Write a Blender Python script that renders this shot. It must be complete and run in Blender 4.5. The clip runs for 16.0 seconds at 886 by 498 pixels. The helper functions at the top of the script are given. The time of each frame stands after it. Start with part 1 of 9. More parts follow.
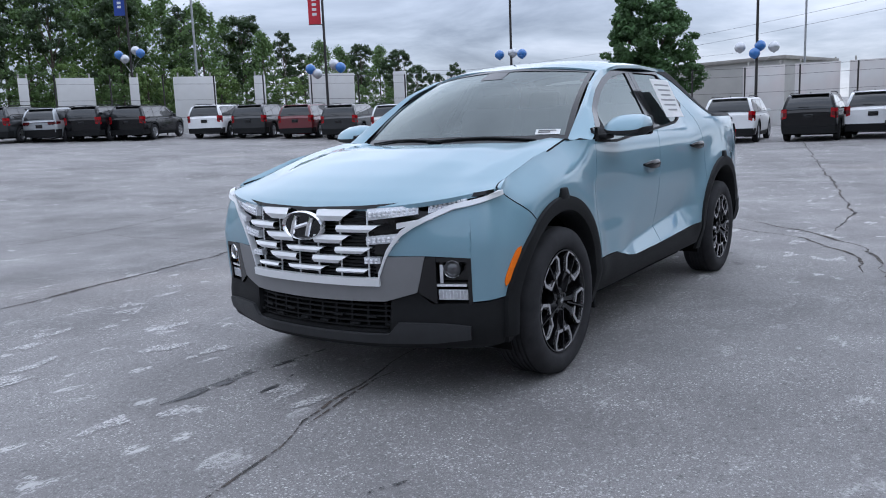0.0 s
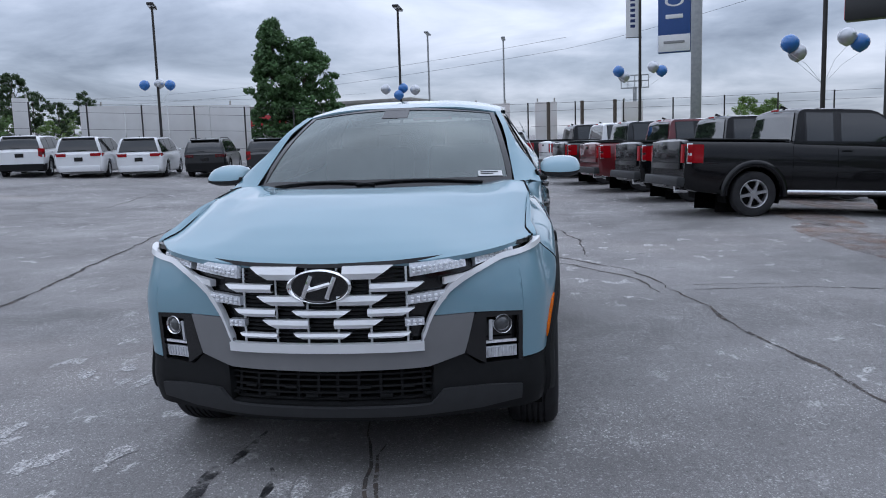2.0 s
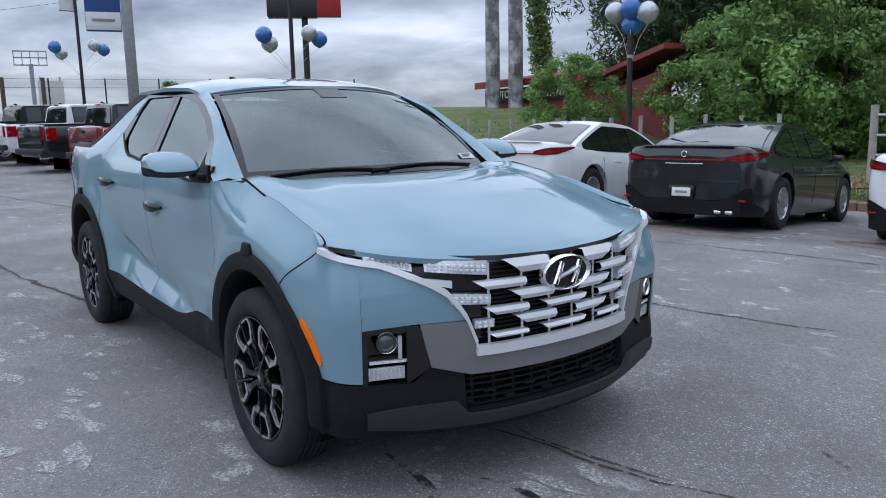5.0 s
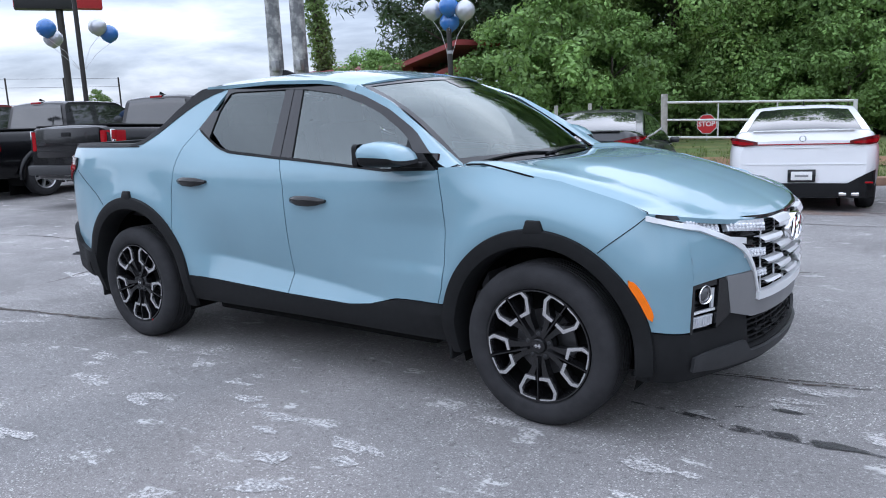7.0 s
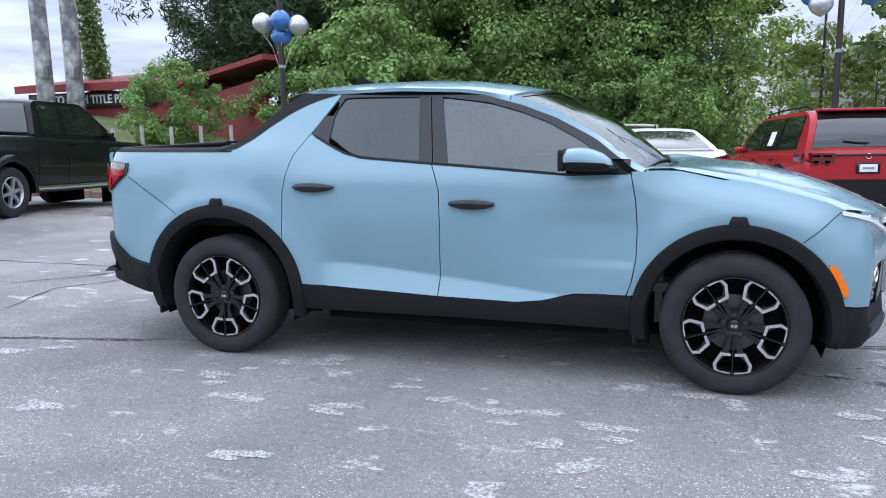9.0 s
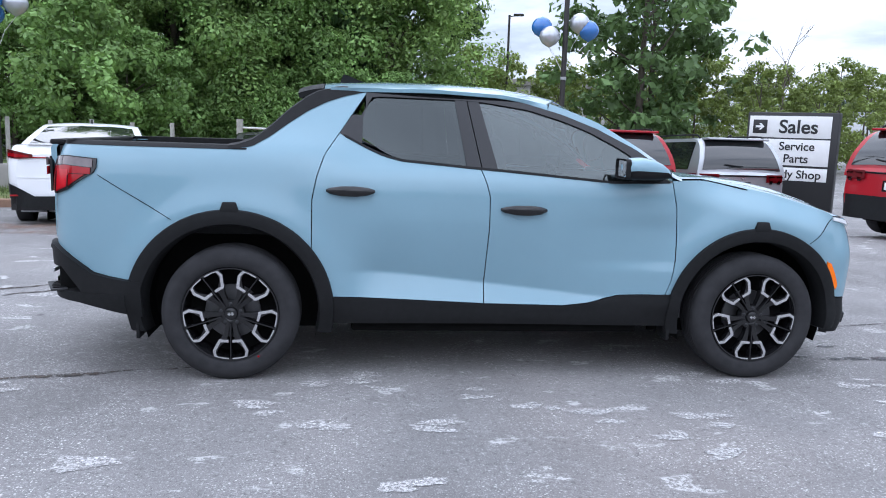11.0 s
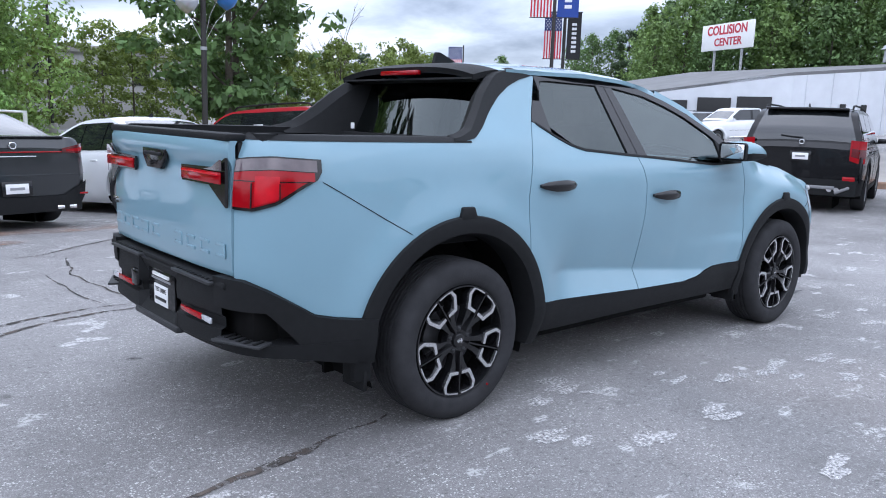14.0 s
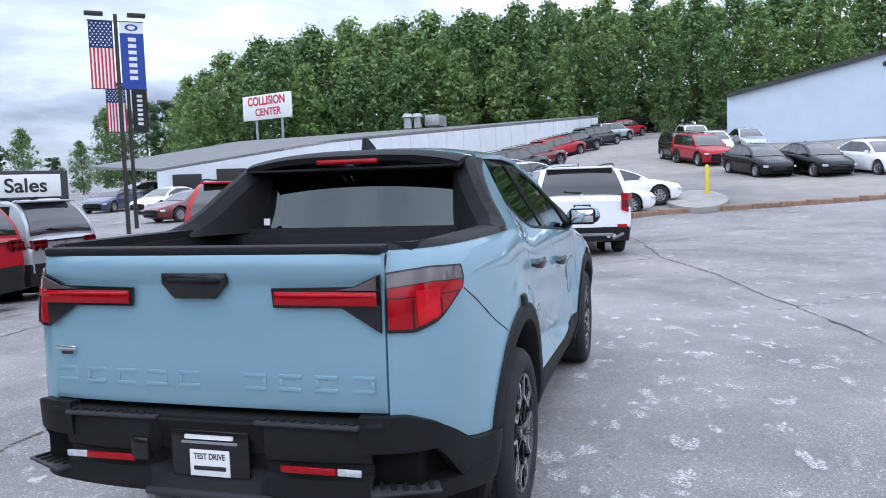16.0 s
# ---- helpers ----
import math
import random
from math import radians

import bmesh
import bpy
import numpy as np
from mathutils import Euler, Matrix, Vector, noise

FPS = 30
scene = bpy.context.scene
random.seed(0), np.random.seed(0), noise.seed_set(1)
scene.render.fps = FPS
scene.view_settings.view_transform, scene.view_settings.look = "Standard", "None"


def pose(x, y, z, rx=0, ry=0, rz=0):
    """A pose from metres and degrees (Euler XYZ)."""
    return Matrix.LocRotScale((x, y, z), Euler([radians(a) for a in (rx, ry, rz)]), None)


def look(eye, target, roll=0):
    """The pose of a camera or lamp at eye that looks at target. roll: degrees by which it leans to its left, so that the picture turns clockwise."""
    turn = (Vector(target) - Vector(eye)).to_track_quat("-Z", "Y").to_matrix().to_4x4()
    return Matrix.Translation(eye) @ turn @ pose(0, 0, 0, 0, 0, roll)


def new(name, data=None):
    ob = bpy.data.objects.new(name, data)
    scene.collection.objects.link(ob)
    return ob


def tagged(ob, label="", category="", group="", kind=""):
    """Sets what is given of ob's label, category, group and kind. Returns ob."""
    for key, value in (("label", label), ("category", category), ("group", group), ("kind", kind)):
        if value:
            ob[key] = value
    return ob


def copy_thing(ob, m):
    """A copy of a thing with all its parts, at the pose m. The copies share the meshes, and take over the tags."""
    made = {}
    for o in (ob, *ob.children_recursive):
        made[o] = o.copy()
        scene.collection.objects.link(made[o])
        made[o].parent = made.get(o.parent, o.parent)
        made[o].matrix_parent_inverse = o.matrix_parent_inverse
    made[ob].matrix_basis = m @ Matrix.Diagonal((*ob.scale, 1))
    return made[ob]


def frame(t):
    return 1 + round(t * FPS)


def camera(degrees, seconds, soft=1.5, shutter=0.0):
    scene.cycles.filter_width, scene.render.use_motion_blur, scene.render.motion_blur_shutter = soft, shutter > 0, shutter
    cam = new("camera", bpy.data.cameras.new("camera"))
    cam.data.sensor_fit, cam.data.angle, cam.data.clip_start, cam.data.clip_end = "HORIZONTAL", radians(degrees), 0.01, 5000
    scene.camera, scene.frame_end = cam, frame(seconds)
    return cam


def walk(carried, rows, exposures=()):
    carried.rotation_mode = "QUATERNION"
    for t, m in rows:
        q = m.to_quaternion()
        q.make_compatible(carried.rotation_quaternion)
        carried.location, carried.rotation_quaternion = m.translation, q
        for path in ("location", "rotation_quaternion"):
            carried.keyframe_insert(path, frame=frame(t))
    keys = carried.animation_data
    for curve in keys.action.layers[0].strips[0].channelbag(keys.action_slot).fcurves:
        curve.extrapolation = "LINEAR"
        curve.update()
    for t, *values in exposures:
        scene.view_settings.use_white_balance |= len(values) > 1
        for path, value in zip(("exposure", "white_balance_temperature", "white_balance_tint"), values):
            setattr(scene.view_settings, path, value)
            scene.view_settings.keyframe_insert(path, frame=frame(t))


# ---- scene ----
cam = camera(59.5, 16.0, soft=1.0)

PATH = [
    (0, (4.983, 2.566, 1.247), (3.348, 1.456, 0.939), -2.2),
    (0.5, (5.138, 2.18, 1.258), (3.374, 1.289, 0.953), -0.8),
    (1, (5.165, 1.777, 1.231), (3.273, 1.181, 0.975), -0.7),
    (1.5, (5.211, 1.334, 1.308), (3.269, 0.925, 1.063), -2.2),
    (2, (5.278, 0.856, 1.34), (3.309, 0.611, 1.086), -1.8),
    (2.5, (5.22, 0.358, 1.324), (3.242, 0.264, 1.039), -1.2),
    (3, (5.191, -0.142, 1.329), (3.224, -0.006, 0.992), -0.1),
    (3.5, (4.983, -0.648, 1.339), (3.07, -0.183, 0.989), 0.7),
    (4, (4.826, -1.136, 1.347), (3.013, -0.358, 1.018), 0.4),
    (4.2, (4.773, -1.336, 1.393), (2.998, -0.475, 1.065), -0.1),
    (6.3, (3.672, -3.291, 1.434), (2.399, -1.785, 1.096), -1.8),
    (6.5, (3.537, -3.469, 1.452), (2.299, -1.935, 1.111), -2.1),
    (7, (3.114, -3.842, 1.434), (1.965, -2.245, 1.074), -2.5),
    (7.5, (2.674, -4.191, 1.432), (1.705, -2.476, 1.089), -1.5),
    (8, (2.217, -4.524, 1.406), (1.371, -2.744, 1.068), -1.6),
    (8.5, (1.731, -4.777, 1.4), (1.004, -2.946, 1.054), -0.9),
    (9, (1.234, -5.035, 1.442), (0.645, -3.153, 1.111), -0.9),
    (9.2, (1.037, -5.078, 1.418), (0.528, -3.172, 1.086), -1.3),
    (11.3, (-1.146, -5.142, 1.389), (-0.825, -3.191, 1.091), 2.1),
    (11.5, (-1.36, -5.076, 1.378), (-0.981, -3.136, 1.076), 2.0),
    (12, (-1.917, -4.85, 1.379), (-1.423, -2.947, 1.009), 2.2),
    (12.5, (-2.496, -4.575, 1.397), (-1.81, -2.72, 1.098), 2.1),
    (13, (-2.96, -4.219, 1.452), (-2.034, -2.457, 1.253), 1.5),
    (13.5, (-3.468, -3.836, 1.389), (-2.352, -2.195, 1.138), 2.4),
    (14, (-3.819, -3.428, 1.369), (-2.523, -1.943, 1.035), 1.9),
    (14.5, (-4.158, -2.969, 1.369), (-2.707, -1.641, 1.008), 2.1),
    (15, (-4.459, -2.513, 1.375), (-2.821, -1.405, 1.076), 2.0),
    (15.5, (-4.651, -2.013, 1.439), (-2.847, -1.167, 1.263), 0.1),
    (16, (-4.821, -1.519, 1.468), (-2.903, -0.975, 1.304), -1.8),
]
walk(cam, [(t, look(eye, target, roll)) for t, eye, target, roll in PATH], exposures=[(0, 0.66, 5800, 14), (1.5, 0.38, 5750, 14), (4.2, 0.38, 5750, 14), (6.5, 0.95, 5800, 14), (9.0, 1.27, 5800, 15), (12.5, 1.27, 5780, 15), (16, 1.20, 5750, 15)])

# ---------------------------------------------------------------- world and light
world = bpy.data.worlds.new("overcast_sky")
scene.world = world
world.use_nodes = True
wt = world.node_tree
wt.nodes.clear()


def wnode(kind, **kw):
    n = wt.nodes.new(kind)
    for k, v in kw.items():
        n.inputs[k].default_value = v
    return n


SUN_EL, SUN_AZ = 58.0, 205.0
out = wnode("ShaderNodeOutputWorld")
sky = wnode("ShaderNodeTexSky")
sky.sky_type, sky.sun_disc = "NISHITA", False
sky.sun_elevation, sky.sun_rotation = radians(SUN_EL), radians(90 - SUN_AZ)
sky_bg = wnode("ShaderNodeBackground", Strength=0.10)
cloud_bg = wnode("ShaderNodeBackground", Strength=0.82)
cover = wnode("ShaderNodeMixShader")
coord = wnode("ShaderNodeTexCoord")
split = wnode("ShaderNodeSeparateXYZ")
wt.links.new(coord.outputs["Generated"], split.inputs[0])
# cloud layer seen as a flat ceiling: direction divided by its height
lift = wnode("ShaderNodeMath")
lift.operation = "MAXIMUM"
lift.inputs[1].default_value = 0.0
wt.links.new(split.outputs["Z"], lift.inputs[0])
lift2 = wnode("ShaderNodeMath")
lift2.operation = "ADD"
lift2.inputs[1].default_value = 0.16
wt.links.new(lift.outputs[0], lift2.inputs[0])
flat = wnode("ShaderNodeVectorMath")
flat.operation = "DIVIDE"
comb = wnode("ShaderNodeCombineXYZ")
for i in range(3):
    wt.links.new(lift2.outputs[0], comb.inputs[i])
wt.links.new(coord.outputs["Generated"], flat.inputs[0])
wt.links.new(comb.outputs[0], flat.inputs[1])
big = wnode("ShaderNodeTexNoise", Scale=0.85, Detail=7.0, Roughness=0.55, Distortion=0.35)
wt.links.new(flat.outputs[0], big.inputs["Vector"])
ramp = wnode("ShaderNodeValToRGB")
ramp.color_ramp.elements[0].position, ramp.color_ramp.elements[0].color = 0.33, (0.30, 0.335, 0.39, 1)
ramp.color_ramp.elements[1].position, ramp.color_ramp.elements[1].color = 0.68, (1.15, 1.17, 1.2, 1)
mid = ramp.color_ramp.elements.new(0.48)
mid.color = (0.60, 0.65, 0.71, 1)
wt.links.new(big.outputs["Fac"], ramp.inputs["Fac"])
wt.links.new(ramp.outputs["Color"], cloud_bg.inputs["Color"])
# an overcast sky is brightest overhead
# and a little brighter towards the hidden sun behind the tail of the pickup
toward = wnode("ShaderNodeMath")
toward.operation = "MULTIPLY_ADD"
toward.inputs[1].default_value, toward.inputs[2].default_value = -0.30, 0.90
wt.links.new(split.outputs["X"], toward.inputs[0])
zenith = wnode("ShaderNodeMath")
zenith.operation = "MULTIPLY_ADD"
zenith.inputs[2].default_value = 0.45
wt.links.new(toward.outputs[0], zenith.inputs[0])
wt.links.new(lift.outputs[0], zenith.inputs[1])
wt.links.new(zenith.outputs[0], cloud_bg.inputs["Strength"])
wt.links.new(sky.outputs["Color"], sky_bg.inputs["Color"])
cover.inputs[0].default_value = 0.88
wt.links.new(sky_bg.outputs[0], cover.inputs[1])
wt.links.new(cloud_bg.outputs[0], cover.inputs[2])
wt.links.new(cover.outputs[0], out.inputs["Surface"])

sun = new("sun", bpy.data.lights.new("sun", "SUN"))
sun.data.energy, sun.data.angle, sun.data.color = 0.7, radians(140), (1.0, 0.97, 0.93)
sun.matrix_world = look((60 * math.cos(radians(SUN_AZ)), 60 * math.sin(radians(SUN_AZ)), 60 * math.tan(radians(SUN_EL))), (0, 0, 0))


# ---------------------------------------------------------------- building helpers
def thing(name, m=None, label="", category="", group="", kind=""):
    ob = tagged(new(name), label, category, group, kind)
    ob.empty_display_size = 0.2
    if m is not None:
        ob.matrix_basis = m
    return ob


def mesh_of(bm, name, material, smooth=40):
    me = bpy.data.meshes.new(name)
    bmesh.ops.recalc_face_normals(bm, faces=bm.faces)
    if smooth:
        for f in bm.faces:
            f.smooth = True
        lim = radians(smooth)
        for e in bm.edges:
            if len(e.link_faces) == 2 and e.calc_face_angle(0) > lim:
                e.smooth = False
    bm.to_mesh(me)
    bm.free()
    if material:
        me.materials.append(material)
    return me


def part(name, bm, material, parent=None, label="", smooth=40, m=None):
    ob = new(name, mesh_of(bm, name, material, smooth))
    if parent is not None:
        ob.parent = parent
    if m is not None:
        ob.matrix_basis = m
    if label:
        ob["label"] = label
    return ob


def box(sx, sy, sz, at=(0, 0, 0), bevel=0.0, bm=None, rot=None, seg=2):
    bm = bm or bmesh.new()
    got = bmesh.ops.create_cube(bm, size=1.0)
    m = Matrix.Translation(at) @ (rot or Matrix.Identity(4)) @ Matrix.Diagonal((sx, sy, sz, 1))
    bmesh.ops.transform(bm, matrix=m, verts=got["verts"])
    if bevel:
        es = {e for v in got["verts"] for e in v.link_edges}
        bmesh.ops.bevel(bm, geom=list(es), offset=bevel, segments=seg, profile=0.5, affect="EDGES")
    return bm


def cyl(r, h, at=(0, 0, 0), axis="z", n=20, r2=None, bm=None, bevel=0.0):
    bm = bm or bmesh.new()
    got = bmesh.ops.create_cone(bm, cap_ends=True, segments=n, radius1=r, radius2=r if r2 is None else r2, depth=h)
    turn = {"z": Matrix.Identity(4), "x": Matrix.Rotation(radians(90), 4, "Y"), "y": Matrix.Rotation(radians(-90), 4, "X")}[axis]
    bmesh.ops.transform(bm, matrix=Matrix.Translation(at) @ turn, verts=got["verts"])
    if bevel:
        es = [e for e in {e for v in got["verts"] for e in v.link_edges} if e.calc_face_angle(0) > 1.0]
        bmesh.ops.bevel(bm, geom=es, offset=bevel, segments=2, profile=0.5, affect="EDGES")
    return bm


def lathe(profile, n=32, axis="y", bm=None, at=(0, 0, 0)):
    """Turns a profile of (along, radius) about an axis."""
    bm = bm or bmesh.new()
    rings = []
    for a, r in profile:
        ring = []
        for k in range(n):
            c, s = math.cos(2 * math.pi * k / n), math.sin(2 * math.pi * k / n)
            p = {"y": (r * c, a, r * s), "z": (r * c, r * s, a), "x": (a, r * c, r * s)}[axis]
            ring.append(bm.verts.new(Vector(p) + Vector(at)))
        rings.append(ring)
    for a, b in zip(rings, rings[1:]):
        for k in range(n):
            bm.faces.new((a[k], a[(k + 1) % n], b[(k + 1) % n], b[k]))
    return bm


def tube(points, r, n=8, bm=None, r_end=None, caps=True):
    """A round bar along a line of points, tapering to r_end."""
    bm = bm or bmesh.new()
    pts = [Vector(p) for p in points]
    rings, side = [], None
    for i, p in enumerate(pts):
        d = (pts[min(i + 1, len(pts) - 1)] - pts[max(i - 1, 0)]).normalized()
        if side is None or abs(side.dot(d)) > 0.95:
            side = d.orthogonal().normalized()
        side = (side - d * side.dot(d)).normalized()
        up = d.cross(side)
        rr = r + ((r_end if r_end is not None else r) - r) * i / max(1, len(pts) - 1)
        rings.append([bm.verts.new(p + (side * math.cos(2 * math.pi * k / n) + up * math.sin(2 * math.pi * k / n)) * rr) for k in range(n)])
    for a, b in zip(rings, rings[1:]):
        for k in range(n):
            bm.faces.new((a[k], a[(k + 1) % n], b[(k + 1) % n], b[k]))
    if caps:
        bm.faces.new(rings[0][::-1])
        bm.faces.new(rings[-1])
    return bm


def slab(outline, depth, m=None, bm=None, bevel=0.0):
    """A flat piece: an outline in x, y given thickness along z, then laid by m."""
    bm = bm or bmesh.new()
    low = [bm.verts.new((x, y, 0)) for x, y in outline]
    top = [bm.verts.new((x, y, depth)) for x, y in outline]
    bm.faces.new(low[::-1])
    face = bm.faces.new(top)
    for i in range(len(low)):
        j = (i + 1) % len(low)
        bm.faces.new((low[i], low[j], top[j], top[i]))
    if bevel:
        bmesh.ops.bevel(bm, geom=list(face.edges), offset=bevel, segments=2, profile=0.5, affect="EDGES")
    if m is not None:
        bmesh.ops.transform(bm, matrix=m, verts=low + top if not bevel else bm.verts)
    return bm


def interp(x, pts):
    return float(np.interp(x, [p[0] for p in pts], [p[1] for p in pts]))


def smooth_curve(pts, n=200):
    """A dense Catmull-Rom line through control points."""
    pts = [np.array(p, float) for p in pts]
    ext = [2 * pts[0] - pts[1], *pts, 2 * pts[-1] - pts[-2]]
    res = []
    per = max(2, n // (len(pts) - 1))
    for i in range(1, len(ext) - 2):
        p0, p1, p2, p3 = ext[i - 1:i + 3]
        for k in range(per):
            t = k / per
            res.append(0.5 * (2 * p1 + (p2 - p0) * t + (2 * p0 - 5 * p1 + 4 * p2 - p3) * t * t + (3 * p1 - p0 - 3 * p2 + p3) * t ** 3))
    res.append(pts[-1])
    return np.array(res)


def text_mesh(body, size, depth=0.002, bold=0.0, width=1.0):
    cu = bpy.data.curves.new("words", "FONT")
    cu.body, cu.size, cu.extrude, cu.offset = body, size, depth, bold
    cu.align_x, cu.align_y = "CENTER", "CENTER"
    ob = new("words", cu)
    dg = bpy.context.evaluated_depsgraph_get()
    me = bpy.data.meshes.new_from_object(ob.evaluated_get(dg))
    bpy.data.objects.remove(ob)
    for v in me.vertices:
        v.co.x *= width
    return me


def words(name, body, size, material, parent, m, depth=0.002, bold=0.0, width=1.0):
    me = text_mesh(body, size, depth, bold, width)
    me.materials.clear()
    me.materials.append(material)
    ob = new(name, me)
    ob.parent = parent
    ob.matrix_basis = m
    return ob


# ---------------------------------------------------------------- materials
def mat(name, color, rough=0.5, metal=0.0, vary=0.0, vary_scale=8.0, bump=0.0, bump_scale=60.0, coat=0.0, coat_rough=0.03,
        emit=0.0, spec=0.5, island=0.0, trans=0.0, rough_vary=0.0, second=None, second_scale=1.0, second_fac=0.5):
    """A principled surface with noise in its colour at two scales, fine relief and uneven gloss."""
    ma = bpy.data.materials.new(name)
    ma.use_nodes = True
    nt = ma.node_tree
    p = nt.nodes["Principled BSDF"]
    p.inputs["Roughness"].default_value, p.inputs["Metallic"].default_value = rough, metal
    p.inputs["Specular IOR Level"].default_value = spec
    p.inputs["Coat Weight"].default_value, p.inputs["Coat Roughness"].default_value = coat, coat_rough
    p.inputs["Transmission Weight"].default_value = trans
    p.inputs["Base Color"].default_value = (*color, 1)
    tc = nt.nodes.new("ShaderNodeTexCoord")
    last = None
    if vary or second or island:
        last = nt.nodes.new("ShaderNodeRGB").outputs[0]
        last.default_value = (*color, 1)
        if second:
            no = nt.nodes.new("ShaderNodeTexNoise")
            no.inputs["Scale"].default_value, no.inputs["Detail"].default_value = second_scale, 4
            nt.links.new(tc.outputs["Object"], no.inputs["Vector"])
            rp = nt.nodes.new("ShaderNodeMapRange")
            rp.inputs["From Min"].default_value, rp.inputs["From Max"].default_value = 0.42, 0.66
            rp.inputs["To Max"].default_value = second_fac
            nt.links.new(no.outputs["Fac"], rp.inputs["Value"])
            mx = nt.nodes.new("ShaderNodeMix")
            mx.data_type = "RGBA"
            nt.links.new(rp.outputs["Result"], mx.inputs["Factor"])
            nt.links.new(last, mx.inputs["A"])
            mx.inputs["B"].default_value = (*second, 1)
            last = mx.outputs["Result"]
        if vary:
            no = nt.nodes.new("ShaderNodeTexNoise")
            no.inputs["Scale"].default_value, no.inputs["Detail"].default_value = vary_scale, 6
            nt.links.new(tc.outputs["Object"], no.inputs["Vector"])
            rp = nt.nodes.new("ShaderNodeMapRange")
            rp.inputs["From Min"].default_value, rp.inputs["From Max"].default_value = 0.25, 0.75
            rp.inputs["To Min"].default_value, rp.inputs["To Max"].default_value = 1 - vary, 1 + vary
            nt.links.new(no.outputs["Fac"], rp.inputs["Value"])
            hs = nt.nodes.new("ShaderNodeHueSaturation")
            nt.links.new(rp.outputs["Result"], hs.inputs["Value"])
            nt.links.new(last, hs.inputs["Color"])
            last = hs.outputs["Color"]
        if island:
            ge = nt.nodes.new("ShaderNodeNewGeometry")
            rp = nt.nodes.new("ShaderNodeMapRange")
            rp.inputs["To Min"].default_value, rp.inputs["To Max"].default_value = 1 - island, 1 + island
            nt.links.new(ge.outputs["Random Per Island"], rp.inputs["Value"])
            hs = nt.nodes.new("ShaderNodeHueSaturation")
            nt.links.new(rp.outputs["Result"], hs.inputs["Value"])
            nt.links.new(last, hs.inputs["Color"])
            last = hs.outputs["Color"]
        nt.links.new(last, p.inputs["Base Color"])
    if bump:
        no = nt.nodes.new("ShaderNodeTexNoise")
        no.inputs["Scale"].default_value, no.inputs["Detail"].default_value = bump_scale, 5
        nt.links.new(tc.outputs["Object"], no.inputs["Vector"])
        bp = nt.nodes.new("ShaderNodeBump")
        bp.inputs["Strength"].default_value, bp.inputs["Distance"].default_value = bump, 0.01
        nt.links.new(no.outputs["Fac"], bp.inputs["Height"])
        nt.links.new(bp.outputs["Normal"], p.inputs["Normal"])
    if rough_vary:
        no = nt.nodes.new("ShaderNodeTexNoise")
        no.inputs["Scale"].default_value = 6
        nt.links.new(tc.outputs["Object"], no.inputs["Vector"])
        rp = nt.nodes.new("ShaderNodeMapRange")
        rp.inputs["To Min"].default_value, rp.inputs["To Max"].default_value = max(0, rough - rough_vary), rough + rough_vary
        nt.links.new(no.outputs["Fac"], rp.inputs["Value"])
        nt.links.new(rp.outputs["Result"], p.inputs["Roughness"])
    if emit:
        p.inputs["Emission Color"].default_value = (*color, 1)
        p.inputs["Emission Strength"].default_value = emit
    return ma


def paint(name, color, metal=0.25, rough=0.38, coat=1.0, spec=0.5):
    return mat(name, color, rough, metal, vary=0.03, vary_scale=3, coat=coat, coat_rough=0.03, spec=spec)


def glass(name, tint, shade, ior=2.0):
    """Dark car glass: a mirror-like gloss over a tinted see-through sheet."""
    ma = bpy.data.materials.new(name)
    ma.use_nodes = True
    nt = ma.node_tree
    nt.nodes.remove(nt.nodes["Principled BSDF"])
    o = nt.nodes["Material Output"]
    tr = nt.nodes.new("ShaderNodeBsdfTransparent")
    tr.inputs["Color"].default_value = (*[c * shade for c in tint], 1)
    gl = nt.nodes.new("ShaderNodeBsdfGlossy")
    gl.inputs["Roughness"].default_value = 0.02
    gl.inputs["Color"].default_value = (0.88, 0.97, 0.96, 1)
    fr = nt.nodes.new("ShaderNodeFresnel")
    fr.inputs["IOR"].default_value = ior
    mx = nt.nodes.new("ShaderNodeMixShader")
    nt.links.new(fr.outputs[0], mx.inputs[0])
    nt.links.new(tr.outputs[0], mx.inputs[1])
    nt.links.new(gl.outputs[0], mx.inputs[2])
    nt.links.new(mx.outputs[0], o.inputs["Surface"])
    return ma


M_BLUE = paint("blue_grey_paint", (0.195, 0.328, 0.395), 0.05, 0.5, 1.0, 0.25)
M_WHITE = paint("white_paint", (0.80, 0.81, 0.82), 0.0, 0.4)
M_SILVER = paint("silver_paint", (0.42, 0.44, 0.46), 0.6, 0.35)
M_BLACK = paint("black_paint", (0.003, 0.003, 0.004), 0.0, 0.25, 0.35, 0.25)
M_DARK = paint("dark_grey_paint", (0.016, 0.018, 0.020), 0.2, 0.3, 0.8, 0.4)
M_RED = paint("red_paint", (0.36, 0.006, 0.014), 0.15, 0.4, 0.5, 0.3)
M_MAROON = paint("maroon_paint", (0.13, 0.012, 0.016), 0.2, 0.35)
M_NAVY = paint("navy_paint", (0.03, 0.05, 0.10), 0.3, 0.35)
M_TRIM = mat("black_plastic", (0.0110, 0.0115, 0.0122), 0.60, spec=0.18, vary=0.15, vary_scale=30, bump=0.12, bump_scale=350)
M_GLOSSBLACK = mat("gloss_black_plastic", (0.010, 0.010, 0.011), 0.12, vary=0.05)
M_RUBBER = mat("tyre_rubber", (0.030, 0.030, 0.032), 0.8, spec=0.2, vary=0.25, vary_scale=14, bump=0.15, bump_scale=120)
M_GREY = mat("satin_grey_plastic", (0.21, 0.21, 0.215), 0.42, 0.2, vary=0.05, vary_scale=10)
